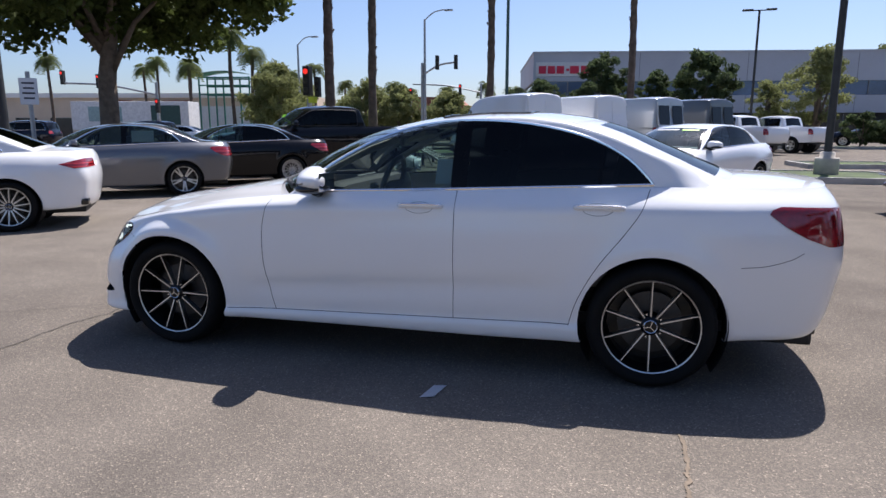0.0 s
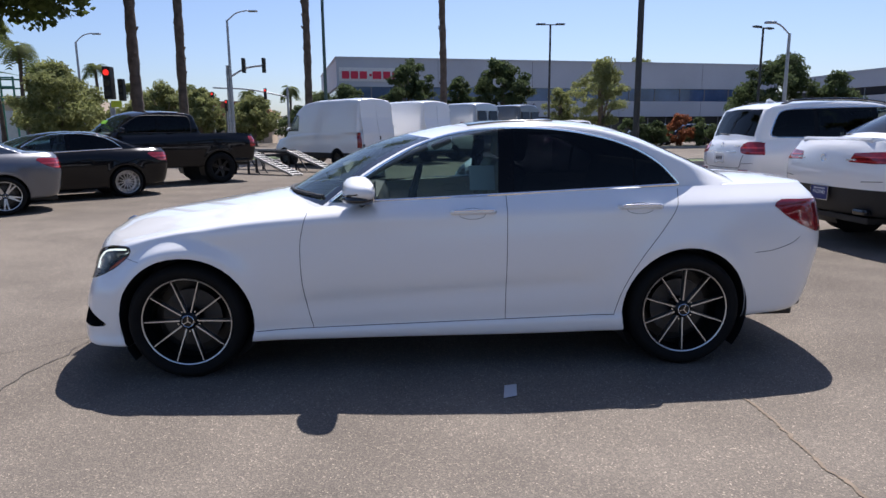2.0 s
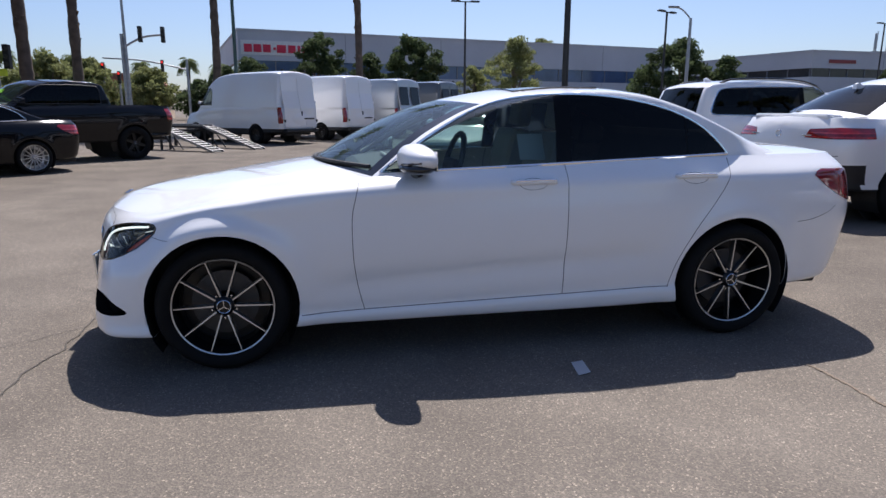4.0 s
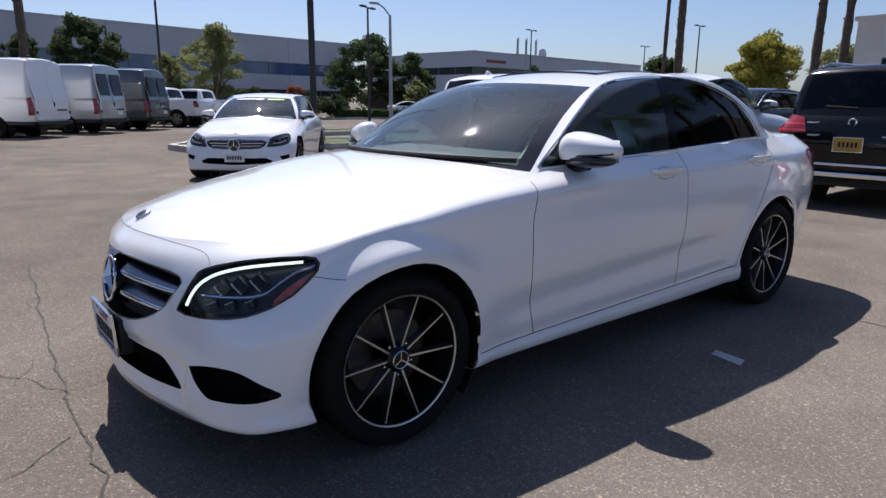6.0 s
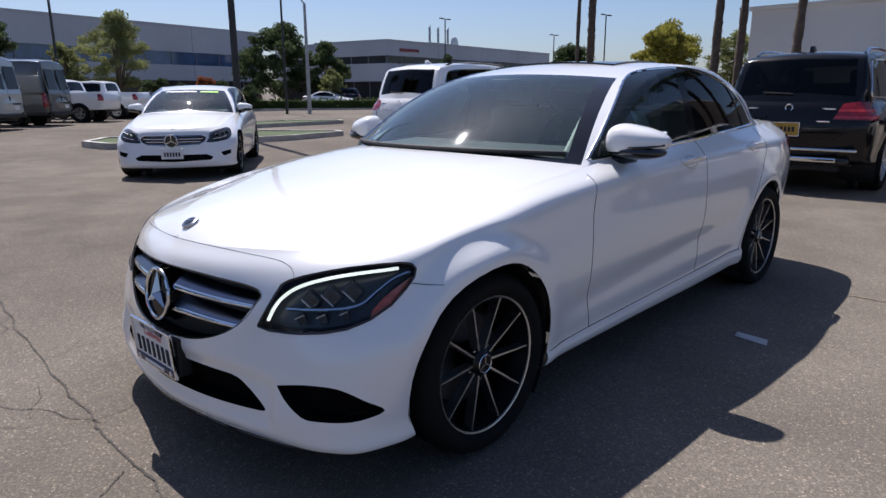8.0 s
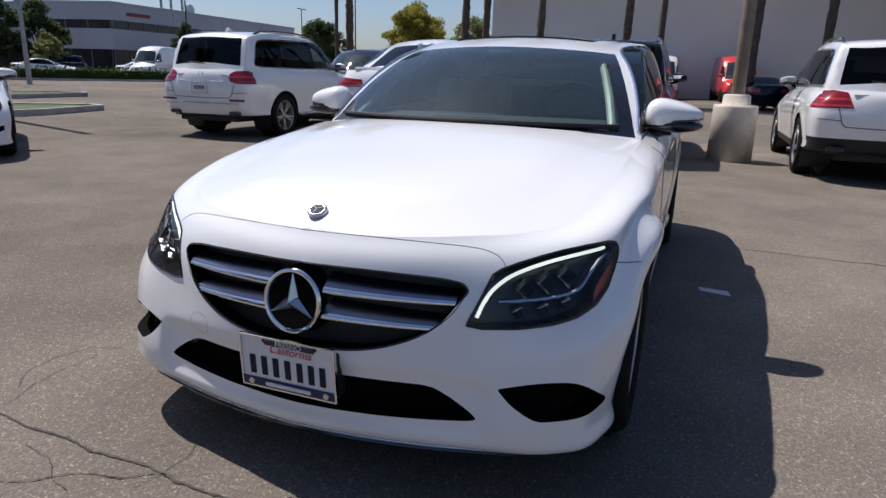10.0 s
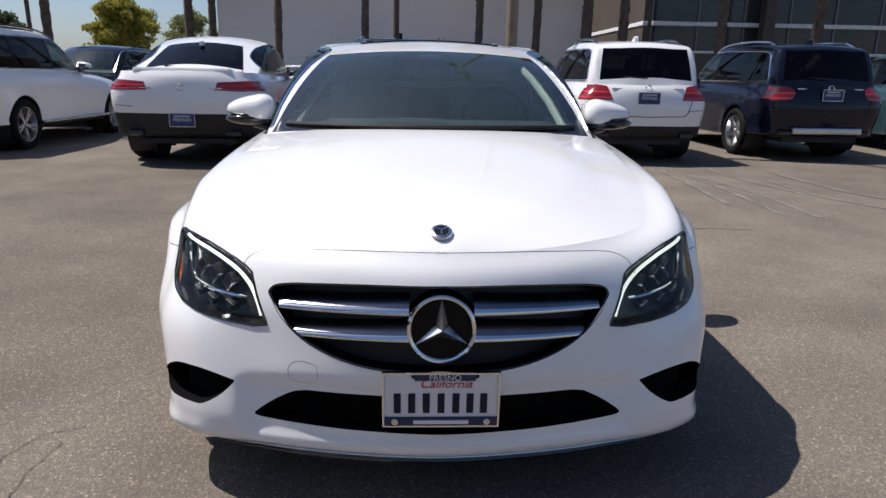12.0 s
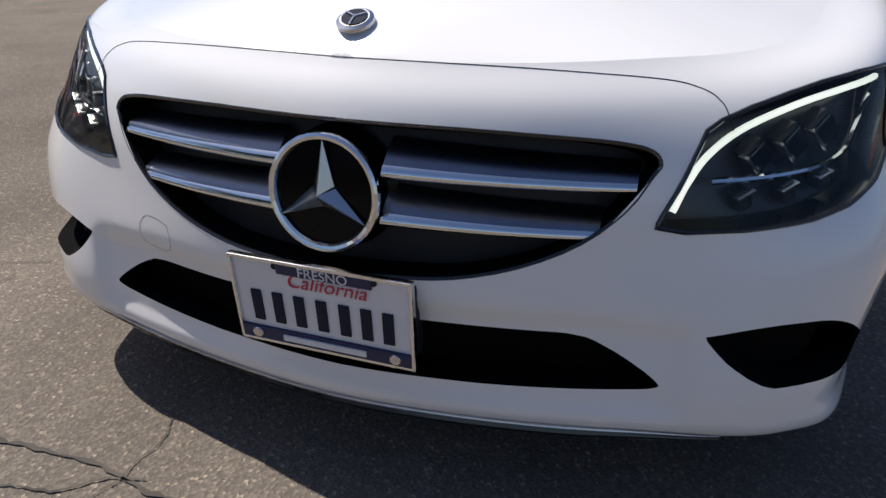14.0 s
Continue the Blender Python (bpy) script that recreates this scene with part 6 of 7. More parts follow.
signal(-12.9, 44.2, 6.1, 2.6, 0, ((.45, .1), (1.0, .1)), False)
near = signal(-12.1, 23.2, 2.6, 0, 0, (), True)
signal_head(near, 0, -.1, 3.38, True, 1.25)
signal_head(near, .40, .1, 3.12, False, .85)
part("yellow_sign", boxed(.42, .02, .26, .22, -.12, 2.55, .01), mat("sign_yellow", (.62, .72, .04), .5), near, "yellow-green crossing sign")
signal(-17.6, 56.5, 4.9, 0, 0, ((0, -.3),))
signal(-16.4, 56.5, 4.2, 0, 0, ((0, -.3),))
signal(-11.5, 60, 5.6, -7.0, 0, ((.3, -.5),))
signal(-31.5, 38.0, 4.6, -7.5, 8, ((.6, .2), (.98, .5), (0, -1.6)))
signal(-24.0, 44.0, 3.6, 0, 0, ((0, -.2),))


def street_sign(x, y):
    p = tagged(new("parking_sign"), "white regulatory sign on a steel post", "sign")
    part("post", lathe([(.06, 0), (.06, 2.9)], 8, "z"), POLE_GREY, p)
    pl = part("plate", boxed(.46, .02, .74, 0, -.05, 2.35, .02), PLATE_WHITE, p)
    for k in range(4):
        part("text_bar", boxed(.32 - .05 * (k % 2), .004, .045, 0, -.062, 2.58 - .14 * k), INK_BLUE, pl)
    p.matrix_basis = pose(x, y, 0, 0, 0, 35)


street_sign(-15.0, 11.2)
part("dark_pole", lathe([(.16, 0), (.12, 9)], 12, "z"), POLE_DARK, None, "", True).matrix_basis = pose(-13.2, 8.6, 0)
tagged(bpy.data.objects["dark_pole"], "dark brown pole beside the parked cars", "pole")


# ---------------------------------------------------------------- trees and palms
BARK = mat("bark", (.17, .13, .095), .9, 0, .3, 5, 40, bump=.8)
PALM_BARK = mat("palm_bark", (.115, .085, .065), .95, 0, .35, 4, 30, bump=.8)


def leaf_mat(name, colour):
    m = mat(name, colour, .8, 0, .35, .8, 9.0, spec=.2)
    t = m.node_tree
    p = t.nodes["Principled BSDF"]
    p.inputs["Transmission Weight"].default_value = 0.0
    tr, mx = t.nodes.new("ShaderNodeBsdfTranslucent"), t.nodes.new("ShaderNodeMixShader")
    link(t, p.inputs["Base Color"].links[0].from_socket, tr.inputs["Color"])
    mx.inputs["Fac"].default_value = .42
    link(t, p.outputs[0], mx.inputs[1])
    link(t, tr.outputs[0], mx.inputs[2])
    link(t, mx.outputs[0], t.nodes["Material Output"].inputs["Surface"])
    return m


LEAF = leaf_mat("sycamore_leaves", (.10, .13, .035))
LEAF_DARK = leaf_mat("dark_leaves", (.085, .115, .05))
LEAF_OLIVE = leaf_mat("olive_leaves", (.25, .27, .11))
LEAF_YELLOW = leaf_mat("yellowing_leaves", (.32, .30, .06))
FROND = leaf_mat("palm_fronds", (.13, .16, .05))
HEDGE = leaf_mat("hedge_leaves", (.07, .10, .03))


def leaves(clumps, count, size, seed, flat=.7):
    """One mesh of folded leaves scattered through round clumps (x, y, z, radius)."""
    rng = np.random.default_rng(seed)
    c = np.asarray(clumps, float)
    w = c[:, 3] ** 2
    pick = rng.choice(len(c), count, p=w / w.sum())
    d = rng.normal(size=(count, 3))
    d /= np.linalg.norm(d, axis=1, keepdims=True)
    r = c[pick, 3] * (.15 + 1.05 * rng.random(count) ** .7)
    o = c[pick, :3] + d * r[:, None] * (1, 1, flat)
    a = rng.normal(size=(count, 3))
    a /= np.linalg.norm(a, axis=1, keepdims=True)
    b = np.cross(a, rng.normal(size=(count, 3)))
    b /= np.linalg.norm(b, axis=1, keepdims=True)
    s = size * (.6 + .8 * rng.random(count))[:, None]
    n = np.cross(a, b)
    tip, tail, l, rr = o + a * s, o - a * s, o + b * s * .62 + n * s * .22, o - b * s * .62 + n * s * .22
    v = np.stack([tip, l, tail, rr], 1).reshape(-1, 3)
    f = np.arange(count * 4).reshape(-1, 4)
    tri = np.concatenate([f[:, [0, 1, 2]], f[:, [0, 2, 3]]])
    me = bpy.data.meshes.new("crown")
    me.from_pydata(v.tolist(), [], tri.tolist())
    return me


def tree(x, y, height, radius, bottom, material, seed, count=2600, size=.22, trunk=.16, label="", category="tree", clumps=95):
    rng = random.Random(seed)
    t = tagged(new("tree"), label, category, "trees")
    mid = (bottom + height) / 2
    part("trunk", tube([(0, 0, 0), (rng.uniform(-.1, .1), .05, bottom * .6), (rng.uniform(-.2, .2), .1, bottom + .3), (.1, .0, mid + (height - mid) * .3)], trunk, 10,
                       radii=[trunk * 1.25, trunk, trunk * .85, trunk * .3]), BARK, t, "", True)
    blobs = []
    for k in range(clumps):
        a, e = rng.uniform(0, math.tau), rng.uniform(-1, 1)
        rr = radius * math.sqrt(max(.05, 1 - e * e)) * rng.uniform(.05, 1) ** .55
        rr *= 1.0 - .38 * max(0, e) + .10 * math.sin(3 * a + seed)
        e += rng.uniform(-.12, .12)
        blobs.append((rr * math.cos(a), rr * math.sin(a), mid + e * (height - bottom) / 2 * .84, radius * rng.uniform(.10, .25)))
    for k in range(6):
        b = blobs[k * len(blobs) // 6]
        part("limb", tube([(0, .05, bottom * .9), (b[0] * .5, b[1] * .5, (bottom + b[2]) / 2 + .3), b[:3]], trunk * .4, 7, radii=[trunk * .55, trunk * .35, trunk * .1]), BARK, t, "", True)
    part("crown", leaves(blobs, int(count * 3.6), size * .52, seed), material, t)
    t.matrix_basis = pose(x, y, 0)
    return t


def sycamore(x, y):
    rng = random.Random(5)
    t = tagged(new("tree"), "broad sycamore with a thick pale trunk and dense green crown", "tree", "trees")
    part("trunk", tube([(0, 0, 0), (.05, 0, 1.5), (.0, .1, 3.0), (.2, .2, 4.6), (.5, .3, 7)], .3, 16, radii=[.42, .33, .31, .25, .08]), BARK, t, "", True)
    blobs = []
    for k in range(170):
        a, r = rng.uniform(0, math.tau), 6.2 * math.sqrt(rng.random())
        top = 10.5 - .055 * r * r
        low = 4.45 + .25 * math.sin(3 * a) + .02 * r * r
        blobs.append((r * math.cos(a), r * math.sin(a), rng.uniform(low + .4, max(low + .6, top)), rng.uniform(.5, 1.1)))
    for k in range(8):
        a = k * .785 + .3
        top = (3.6 * math.cos(a), 3.6 * math.sin(a), 7.2 + .3 * (k % 3))
        part("limb", tube([(.05, .1, 3.0 + .2 * k), (1.2 * math.cos(a), 1.2 * math.sin(a), 5.0 + .1 * k), top], .1, 8, radii=[.13, .08, .02]), BARK, t, "", True)
    part("crown", leaves(blobs, 50000, .15, 7, .85), LEAF, t)
    t.matrix_basis = pose(x, y, 0)


sycamore(-16.6, 16.0)
for k, (x, y, h, r, b, m, n, s) in enumerate((
        (0, 55.6, 7.7, 2.5, 1.2, LEAF_DARK, 3600, .24), (4.6, 57.5, 6.3, 2.0, 1.3, LEAF_DARK, 2600, .24), (8.2, 53.4, 7.7, 2.6, 1.2, LEAF_DARK, 3800, .24),
        (13.1, 40.3, 6.1, 2.0, 1.3, LEAF_OLIVE, 4200, .13), (10.8, 42.3, 4.4, 1.3, 1.3, LEAF_OLIVE, 2000, .12),
        (34.5, 55.0, 7.9, 3.9, .8, LEAF_DARK, 5200, .26), (38.2, 53.0, 6.4, 2.4, .8, LEAF_DARK, 2600, .26), (47.0, 128.0, 15.5, 4.5, 8.0, LEAF_OLIVE, 2500, .4),
        (36.0, 49.2, 3.6, 1.3, .3, LEAF_OLIVE, 1400, .2),
        (-23.4, 41.2, 5.9, 3.1, 1.2, LEAF_OLIVE, 4200, .22), (-22.0, 57.0, 5.8, 2.6, 1.2, LEAF_OLIVE, 2600, .24), (-18.5, 56.0, 5.3, 2.2, 1.2, LEAF_OLIVE, 2200, .24),
        (-15.5, 63.0, 5.0, 2.4, 1.0, LEAF_OLIVE, 2200, .24), (-9.3, 70.0, 5.8, 2.0, 1.5, LEAF_DARK, 1800, .28), (-7.5, 79.0, 7.2, 3.0, 1.5, LEAF_DARK, 2200, .3),
        (60.6, 27.7, 8.0, 3.6, 1.6, LEAF_YELLOW, 5200, .26), (64.5, 29.0, 7.0, 2.6, 1.6, LEAF_OLIVE, 2600, .26), (68.8, 23.8, 7.4, 2.8, 2.0, LEAF_OLIVE, 2000, .22),
        (73, 46, 7.4, 3.4, 1.5, LEAF_DARK, 2800, .3), (83, 53.5, 7.6, 3.6, 1.5, LEAF_DARK, 2600, .3), (66, 62, 6.5, 1.8, 1.2, LEAF_DARK, 1500, .3), (72, 60, 5.6, 1.5, 1.2, LEAF_DARK, 1300, .3),
        (-32, 62, 6.2, 3.0, 1.3, LEAF_OLIVE, 2600, .26), (-28.5, 50, 5.0, 2.4, 1.0, LEAF_OLIVE, 2600, .24), (2.5, 60.5, 4.5, 1.8, .6, LEAF_DARK, 1500, .26),
        (-17.5, 69, 4.6, 3.0, .4, LEAF_OLIVE, 2400, .26), (-12.5, 73, 4.2, 2.8, .3, LEAF_DARK, 2200, .26), (-28, 66, 4.8, 3.2, .4, LEAF_OLIVE, 2400, .26), (-8.5, 62, 3.2, 1.8, .3, LEAF_DARK, 1500, .22), (-21, 64, 4.2, 2.6, .3, LEAF_DARK, 2000, .24))):
    look_ = {"dark_leaves": "dark green street tree with a dense crown", "olive_leaves": "loose feathery olive-green street tree", "yellowing_leaves": "broad tree with yellowing leaves"}[m.name]
    tree(x, y, h, r, b, m, 20 + k, n, s, .12 + r * .03, look_)


LEAF_RUST = leaf_mat("rust_leaves", (.30, .11, .05))
for k, (x, h, r, m) in enumerate(((16.4, 2.3, 1.3, LEAF_DARK), (18.0, 2.0, 1.2, LEAF_DARK), (19.6, 2.5, 1.2, LEAF_RUST), (21.2, 2.1, 1.3, LEAF_DARK), (23.0, 1.9, 1.1, LEAF_DARK))):
    tree(x, 42.3, h, r, .25, m, 80 + k, 900, .16, .06, "low rust-tipped shrub in a planted bed" if m is LEAF_RUST else "low dark green shrub in a planted bed", "shrub", 50)


def frond_crown(radius, seed, count=40):
    rng = random.Random(seed)
    bm = bmesh.new()
    for k in range(count):
        a = k * 2.399 + rng.uniform(-.2, .2)
        rise = rng.uniform(-.75, 1.0)
        d = Vector((math.cos(a), math.sin(a), 0))
        side = Vector((-d.y, d.x, 0))
        spine = []
        for f in np.linspace(0, 1, 7):
            out = radius * f * (1 - .25 * max(0, rise) * f)
            spine.append(d * out + Vector((0, 0, radius * (rise * f * .9 - .75 * f * f))))
        for i in range(1, 6):
            w = radius * .42 * math.sin(math.pi * (i + .6) / 7.2)
            for s in (-1, 1):
                for o in (0, .5):
                    p0 = spine[i].lerp(spine[i + 1], o)
                    p1 = spine[i].lerp(spine[i + 1], o + .38)
                    tip = p1 + side * s * w + Vector((0, 0, -w * .35)) + d * w * .35
                    bm.faces.new([bm.verts.new(q) for q in (p0, p1, tip)])
    return bm


def palm(x, y, h, r=.2, crown=1.8, seed=1, lean=0.0):
    t = tagged(new("palm_tree"), "tall fan palm with a slim ringed brown trunk", "palm tree", "palm trees")
    rng = random.Random(seed)
    n = 60 if r > .15 else 16
    pts, radii = [], []
    for k in range(n + 1):
        f = k / n
        pts.append((lean * f + .05 * math.sin(f * 7 + seed), .04 * math.cos(f * 5), h * f))
        radii.append(r * (1.25 - .35 * f ** .4 if f > .02 else 1.6) * (1 + rng.uniform(-.09, .12)))
    part("trunk", tube(pts, r, 12, radii=radii), PALM_BARK, t, "", True)
    boots = bmesh.new()
    for k in range(int(h * 3) if r > .15 else 0):
        z = rng.uniform(h * .25, h)
        a = rng.uniform(0, math.tau)
        box(boots, .05, .10, .16, pose(lean * z / h + (r * .98) * math.cos(a), r * .98 * math.sin(a), z, 0, 25, math.degrees(a)))
    if boots.verts:
        tagged(part("bark_stubble", boots, PALM_BARK, t), kind="stuff")
    else:
        boots.free()
    cr = part("crown", frond_crown(crown, seed), FROND, t)
    cr.matrix_basis = pose(lean, 0, h)
    t.matrix_basis = pose(x, y, 0)
    return t


for k, (x, y, h, r) in enumerate(((-11.05, 23.2, 15, .20), (-10.5, 27.1, 16, .19), (-5.45, 31.9, 16, .19), (2.05, 35.5, 16.5, .19), (35.6, 21, 14, .24), (35.0, 21.6, 15, .12), (38.8, 14.1, 14, .24), (39.2, 12.8, 14, .22),
                                  (28, 6.5, 13, .17), (28, 2.5, 13, .17), (29, 1.1, 13, .15), (28, -2.8, 13, .17), (28, -5.5, 13, .17), (27, -7.6, 13, .22), (27, -9.3, 13, .2), (25.5, -13.2, 13, .2), (25.5, -17.5, 13, .24))):
    palm(x, y, h, r, 2.0, k + 3)
for k, (x, y, h) in enumerate(((-34, 58.9, 7.6), (-29.3, 60.2, 7.6), (-36.2, 68.7, 7.8), (-34, 79.6, 7.3), (-26.6, 40.2, 8.5), (-27.7, 45.1, 7.6), (-41.9, 56.9, 8.1), (-45.2, 56, 8.3), (-30.8, 80.4, 5.8),
                               (-26, 76, 6.8), (-22.5, 72, 5.6), (-19.5, 78, 6.2), (-14, 76, 6.6), (-10.5, 74, 5.8), (-50, 60, 8.0), (-55, 52, 8.4), (-38.5, 52, 7.4))):
    palm(x, y, h, .14, 1.25, k + 40)


def hedge(x0, y0, x1, y1, h, w, n):
    d = Vector((x1 - x0, y1 - y0, 0))
    core = bmesh.new()
    box(core, d.length, w * .7, h * .85, pose((x0 + x1) / 2, (y0 + y1) / 2, h * .42, 0, 0, math.degrees(math.atan2(d.y, d.x))), .1)
    hd = tagged(part("hedge", core, HEDGE), "low clipped dark green hedge", "hedge", kind="stuff")
    pts = [(x0 + d.x * f, y0 + d.y * f, h * .5, w * .55) for f in np.linspace(0, 1, int(d.length / .5))]
    part("foliage", leaves(pts, n, .10, 9, h / w), HEDGE, hd)


hedge(24, 44.2, 46, 29.5, .85, 1.0, 5000)
kerb_island("kerb_island", [(22.5, 43.2), (46.5, 27.0), (48.0, 29.4), (24.0, 46.2)], "long kerb in front of a hedge")


# ---------------------------------------------------------------- buildings
PANEL = mat("pale_panel", (.47, .49, .53), .7, 0, .07, .15, 3.0)
PANEL_DIM = mat("grey_panel", (.45, .46, .49), .7, 0, .07, .15, 3.0)
BLUE_GLASS = mat("blue_window_glass", (.05, .10, .21), .08, 0, .25, .3, 2.0, spec=.8)
DARK_GLASS = mat("dark_window_glass", (.045, .044, .045), .06, 0, .3, .3, 2.0, spec=.45)
MULLION = mat("mullion", (.16, .17, .19), .5)
BEIGE = mat("beige_stucco", (.84, .82, .78), .85, 0, .06, .2, 14, bump=.2)
TAN = mat("tan_stucco", (.66, .53, .40), .85, 0, .1, .3, 10, bump=.2)
BROWN_WALL = mat("brown_tile_wall", (.075, .058, .046), .6, 0, .15, .5, 12)
WHITE_TRIM = mat("white_trim", (.72, .72, .72), .5)
ROOF_RED = mat("red_tile_roof", (.33, .13, .08), .8, 0, .2, 1.0, 8)
GREEN_STEEL = mat("green_steel", (.02, .16, .11), .5)
SIGN_RED = mat("sign_red", (.62, .02, .06), .5)
SIGN_WHITE = mat("sign_white", (.68, .68, .66), .6)


def office(name, label, p0, p1, depth, bands, top, step=12.0, side=True):
    """A long office block from p0 to p1; bands: (low, high, material, setback, panes)."""
    d = Vector((p1[0] - p0[0], p1[1] - p0[1], 0))
    length, rz = d.length, math.degrees(math.atan2(d.y, d.x))
    b = tagged(new(name), label, "building", "buildings")
    for z0, z1, m, back, pane in bands:
        part("wall" if not pane else "glass_band", boxed(length - 2 * back, depth - back, z1 - z0, length / 2, depth / 2 + back / 2, (z0 + z1) / 2), m, b)
        if pane:
            n = int(length / pane)
            for k in range(n + 1):
                part("mullion", boxed(.12, .10, z1 - z0, .05 + back + k * (length - 2 * back - .1) / n, back - .03, (z0 + z1) / 2), MULLION, b)
        else:
            n = int(length / step)
            for k in range(1, n):
                part("panel_joint", boxed(.06, .012, z1 - z0 - .02, k * length / n, back - .003, (z0 + z1) / 2), MULLION, b)
    part("roof", boxed(length + .2, depth + .2, .25, length / 2, depth / 2, top + .12), PANEL_DIM, b)
    b.matrix_basis = pose(p0[0], p0[1], 0, 0, 0, rz)
    return b


sm = office("office_building", "long pale two-storey office building with a blue window band", (-9.1, 82.85), (57.5, 95.7), 30,
            ((0, 3.2, DARK_GLASS, .8, 3.0), (3.2, 5.4, PANEL, 0, 0), (5.4, 7.2, BLUE_GLASS, .25, 4.0), (7.2, 10.9, PANEL, 0, 0)), 10.7)
sg = part("sign_board", boxed(9.8, .12, 1.75, 5.2, -.07, 8.72, .02), SIGN_WHITE, sm, "white sign board with red bars")
for k, (x, w) in enumerate(((.9, .95), (2.05, .95), (3.2, .95), (4.15, .35), (5.0, 1.15), (6.3, .95), (7.2, .35), (8.1, .95))):
    part("sign_bar", boxed(w, .08, .95 if w > .5 else (.3 if k == 3 else .95), x + .25, -.16, 8.65, .02), SIGN_RED, sg)
office("office_building", "pale office building with dark window bands and roof antennas", (60.8, 85.7), (63.7, 72.1), 26,
       ((0, 3.0, DARK_GLASS, .8, 3.0), (3.0, 5.6, PANEL, 0, 0), (5.6, 6.7, DARK_GLASS, .3, 3.0), (6.7, 8.9, PANEL, 0, 0)), 8.75)
ob2 = office("office_building", "pale office building with dark window bands and roof antennas", (63.7, 72.05), (112, 76.4), 26,
             ((0, 3.0, DARK_GLASS, .8, 3.0), (3.0, 5.6, PANEL, 0, 0), (5.6, 6.7, DARK_GLASS, .3, 3.0), (6.7, 8.9, PANEL, 0, 0)), 8.75)
part("sign_bar", boxed(4.5, .1, .45, 5.0, -.06, 7.6, .02), mat("dull_red_sign", (.25, .05, .05), .6), ob2)
for k, x in enumerate((16.0, 18.3, 21.0)):
    part("antenna", boxed(.35, .12, 2.4, x, 5, 10.9, .04), POLE_GREY, ob2)
    part("antenna_mast", lathe([(.06, 8.8), (.05, 12.4)], 8, "z"), POLE_GREY, ob2).matrix_basis = pose(x + .3, 5, 0)
part("antenna_rail", boxed(8, .1, .1, 19.5, 5, 9.6), POLE_GREY, ob2)
dish = lathe([(0, -.25), (.6, -.2), (1.0, 0), (1.1, .15)], 24)
part("dish", dish, WHITE_TRIM, ob2).matrix_basis = pose(23.2, 5, 9.9)


def showroom():
    """The beige stucco block and the dark-glass showroom beside it."""
    b = tagged(new("dealer_building"), "windowless beige stucco building", "building", "buildings")
    part("wall", boxed(.5, 25.3, 6.3, 42.3, .65, 3.15), BEIGE, b)
    part("wall", boxed(22, .5, 6.3, 53.5, 13.05, 3.15), BEIGE, b)
    part("roof", boxed(23, 25.6, .25, 53.4, .65, 6.35), BEIGE, b)
    for y in np.arange(-8.5, 12, 3.7):
        part("wall_joint", boxed(.02, .03, 6.2, 42.045, y, 3.15), BEIGE, b)
    part("wall_joint", boxed(.02, 25.0, .03, 42.044, .65, 3.1), BEIGE, b)
    part("doorway", boxed(.06, 1.2, 2.2, 42.03, 7.0, 1.1), MULLION, b)
    for y in (10.5, 6.5, 2.5, -1.5, -5.5):
        part("roof_post", boxed(.2, .2, .9, 43.0, y, 6.85), MULLION, b)
        part("roof_bracket", boxed(4.2, .25, .30, 43.0, y, 7.35), MULLION, b)
    part("canopy", boxed(4.4, 22, .18, 43.0, 1.0, 7.6), MULLION, b)
    s = tagged(new("showroom"), "dark glass showroom front with white horizontal bands", "building", "buildings")
    part("side_wall", boxed(13, .4, 9, 36.5, -11.4, 4.5), BROWN_WALL, s)
    part("core", boxed(9, 26, 8.8, 35.2, -25.0, 4.4), INTERIOR, s)
    k = 0
    for y in np.arange(-12.8, -37, -2.35):
        for z0, z1 in ((.12, 2.45), (2.62, 3.75), (3.98, 6.2), (6.2, 8.6)):
            part("pane", boxed(.04, 2.22, z1 - z0, 30.1, y, (z0 + z1) / 2), DARK_GLASS, s)
        part("mullion", boxed(.10, .09, 8.6, 30.06, y + 1.17, 4.3), MULLION, s)
    part("white_band", boxed(.35, 26, .20, 29.95, -24.6, 3.86, .02), WHITE_TRIM, s)
    part("white_band", boxed(.25, 26, .13, 29.98, -24.6, 2.53, .02), WHITE_TRIM, s)
    part("white_band", boxed(12.6, .25, .20, 36.2, -11.52 + .26, 3.86, .02), WHITE_TRIM, s)
    part("roof_edge", boxed(10.5, 27, .6, 34.6, -24.9, 9.0), PANEL_DIM, s)
    for y in (-17.2, -26.5):
        part("column", boxed(.55, .55, 8.7, 29.4, y, 4.35, .02), BROWN_WALL, s)


showroom()


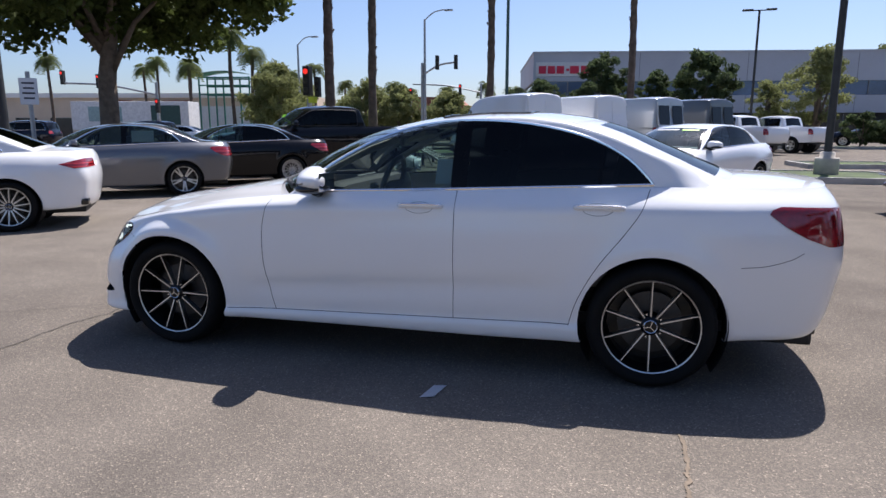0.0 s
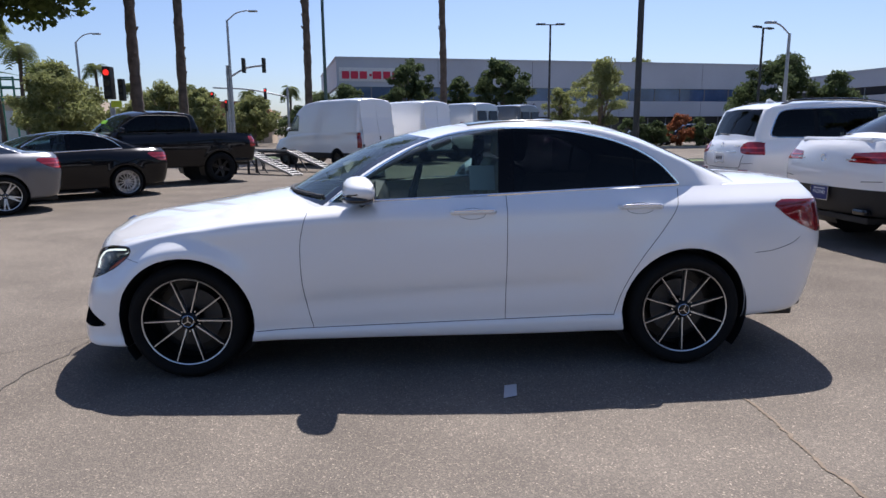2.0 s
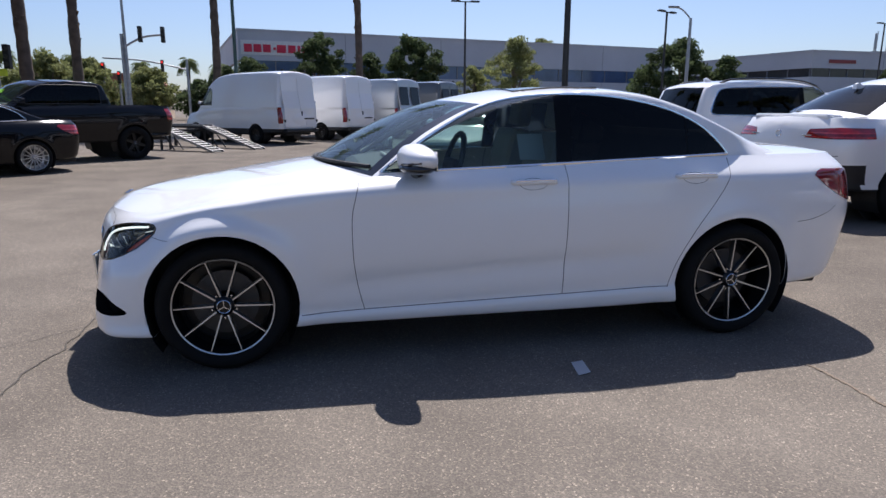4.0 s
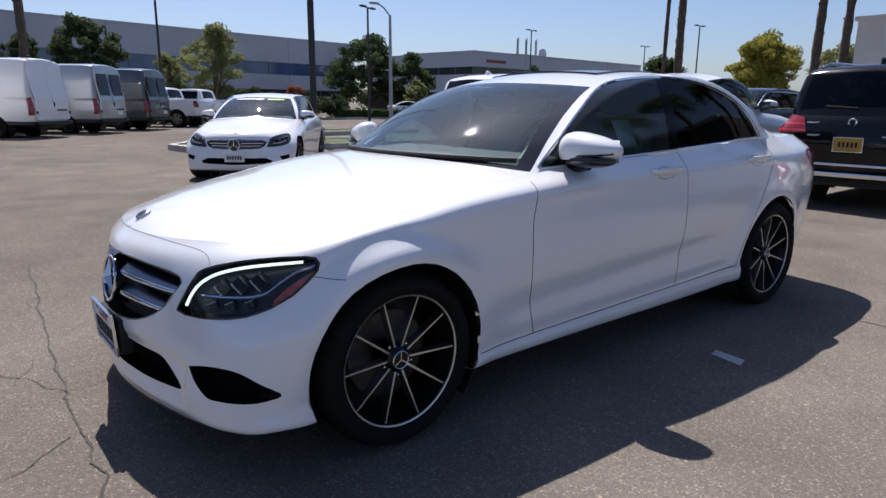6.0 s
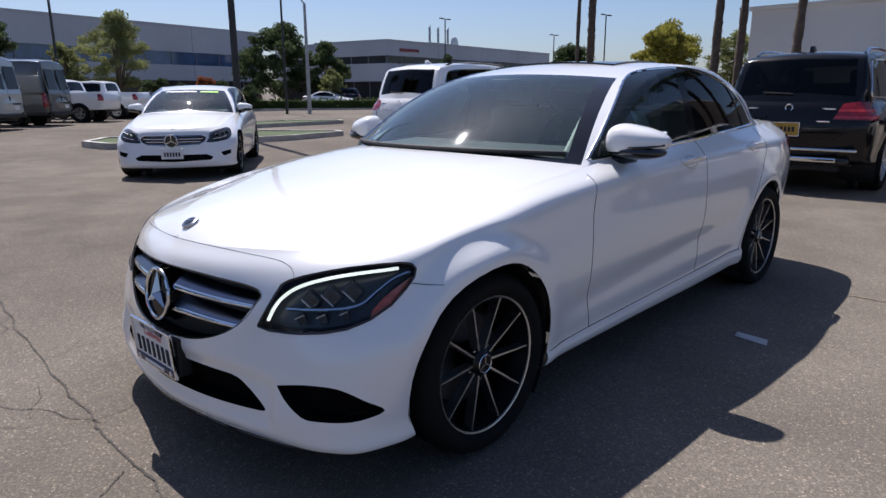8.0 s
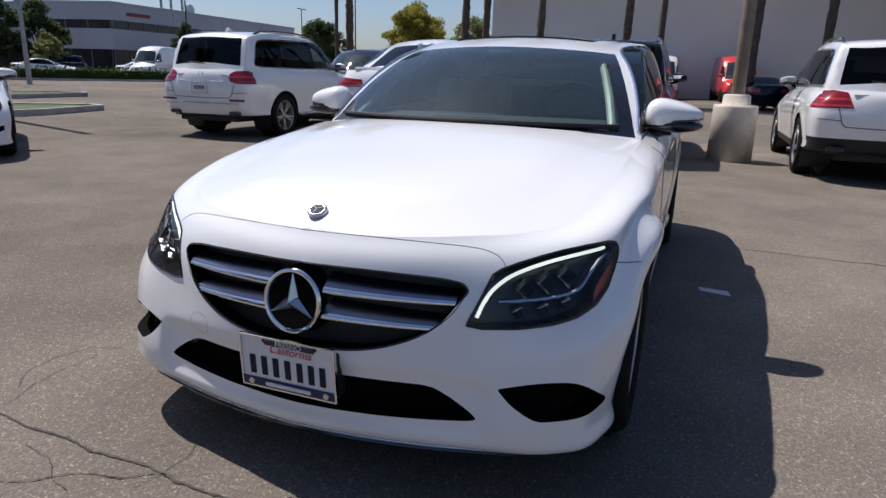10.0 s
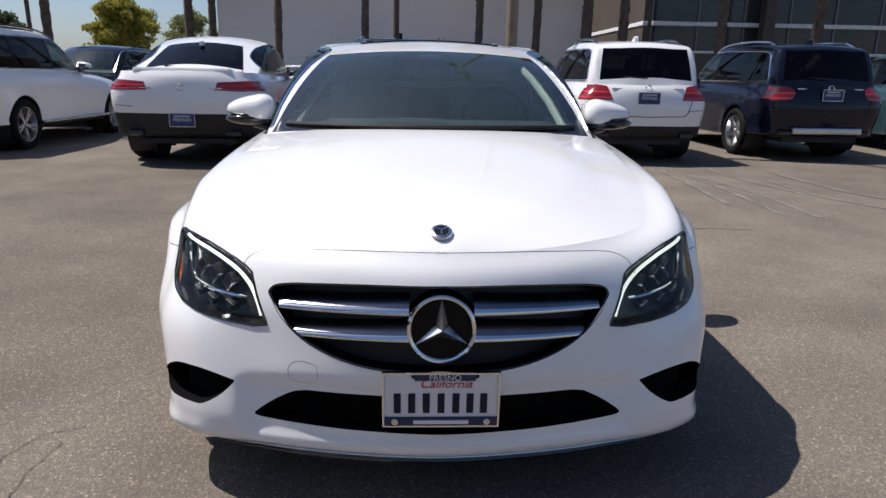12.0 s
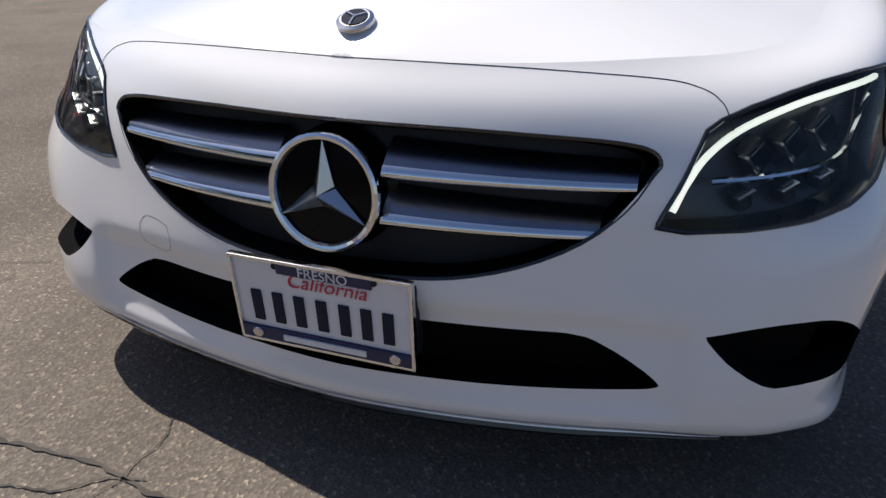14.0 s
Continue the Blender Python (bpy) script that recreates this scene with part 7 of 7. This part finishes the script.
def stores():
    b = tagged(new("store_row"), "low tan store row with a tower frame and awnings", "building", "buildings")
    part("wall", boxed(40, 12, 4.9, 0, 8, 2.45), TAN, b)
    part("parapet", boxed(40.4, .5, .5, 0, 1.9, 4.9), BEIGE, b)
    part("white_front", boxed(9, .3, 3.6, 9.5, 1.8, 1.9), WHITE_TRIM, b)
    for x in (-17, -13, -9, -5, -1, 3, 15, 18):
        part("shop_window", boxed(2.4, .1, 2.2, x, 1.95, 1.3), DARK_GLASS, b)
    aw = bmesh.new()
    box(aw, 4.5, 1.4, .1, pose(15.5, 1.4, 3.2, 35, 0, 0))
    part("awning", aw, GREEN_STEEL, b, "green canvas awning")
    for x in (-2, 4.5):
        part("sign_bar", boxed(3.0, .1, .5, x, 1.72, 4.1), ROOF_RED, b)
    b.matrix_basis = pose(-51, 58.5, 0, 0, 0, 14)
    t = tagged(new("tower_frame"), "green steel tower frame with a curved canopy", "tower")
    for x in (-2.6, -.9, .9, 2.6):
        for y in (-1.2, 1.2):
            part("post", boxed(.14, .14, 6.5, x, y, 3.25), GREEN_STEEL, t)
    for z in (4.7, 5.6, 6.4):
        for y in (-1.2, 1.2):
            part("beam", boxed(5.4, .12, .14, 0, y, z), GREEN_STEEL, t)
    can = bmesh.new()
    rows = [[can.verts.new((x, y, 6.6 + .45 * (1 - (x / 3.1) ** 2))) for y in (-1.6, 1.6)] for x in np.linspace(-3.1, 3.1, 14)]
    for a, c in zip(rows, rows[1:]):
        can.faces.new((a[0], c[0], c[1], a[1]))
    bmesh.ops.solidify(can, geom=list(can.faces), thickness=.12)
    part("canopy", can, GREEN_STEEL, t, "curved green metal canopy")
    t.matrix_basis = pose(-38.2, 58.0, 0, 0, 0, 14)
    s = tagged(new("house"), "tan building with a low red tile roof", "building", "buildings")
    part("wall", boxed(14, 8, 3.6, 0, 4, 1.8), TAN, s)
    rf = prism([(-7.6, 3.5), (7.6, 3.5), (5.2, 5.3), (-5.2, 5.3)], 8.8, pose(0, 8.4, 0, 90, 0, 0))
    part("roof", rf, ROOF_RED, s)
    for x in (-5, -1.5, 2, 5.5):
        part("window", boxed(1.6, .1, 1.4, x, -.03, 1.7), DARK_GLASS, s)
    s.matrix_basis = pose(-24.5, 81, 0, 0, 0, 6)
    w = tagged(new("semi_trailer"), "long white box trailer parked by the street", "trailer")
    part("box", boxed(10.5, 2.5, 2.5, 0, 0, 2.35, .04), WHITE_TRIM, w)
    part("side_mark", boxed(3.0, .02, 1.3, -2.2, -1.262, 2.5), mat("faded_teal", (.30, .42, .42), .6), w)
    part("dark_panel", boxed(2.6, .02, 1.7, 3.2, -1.262, 2.4), mat("dark_green_panel", (.03, .08, .07), .6), w)
    part("chassis", boxed(9.8, 1.0, .3, 0, 0, .95), MATT_BLACK, w)
    for x in (-4.2, -3.0, 3.8):
        for y in (-.95, .95):
            wh = part("wheel", lathe([(.2, -.15), (.48, -.14), (.5, 0), (.48, .14), (.2, .15)], 20), RUBBER, w)
            wh.matrix_basis = pose(x, y, .5)
    w.matrix_basis = pose(-40.7, 46.9, 0, 0, 0, 14)


stores()
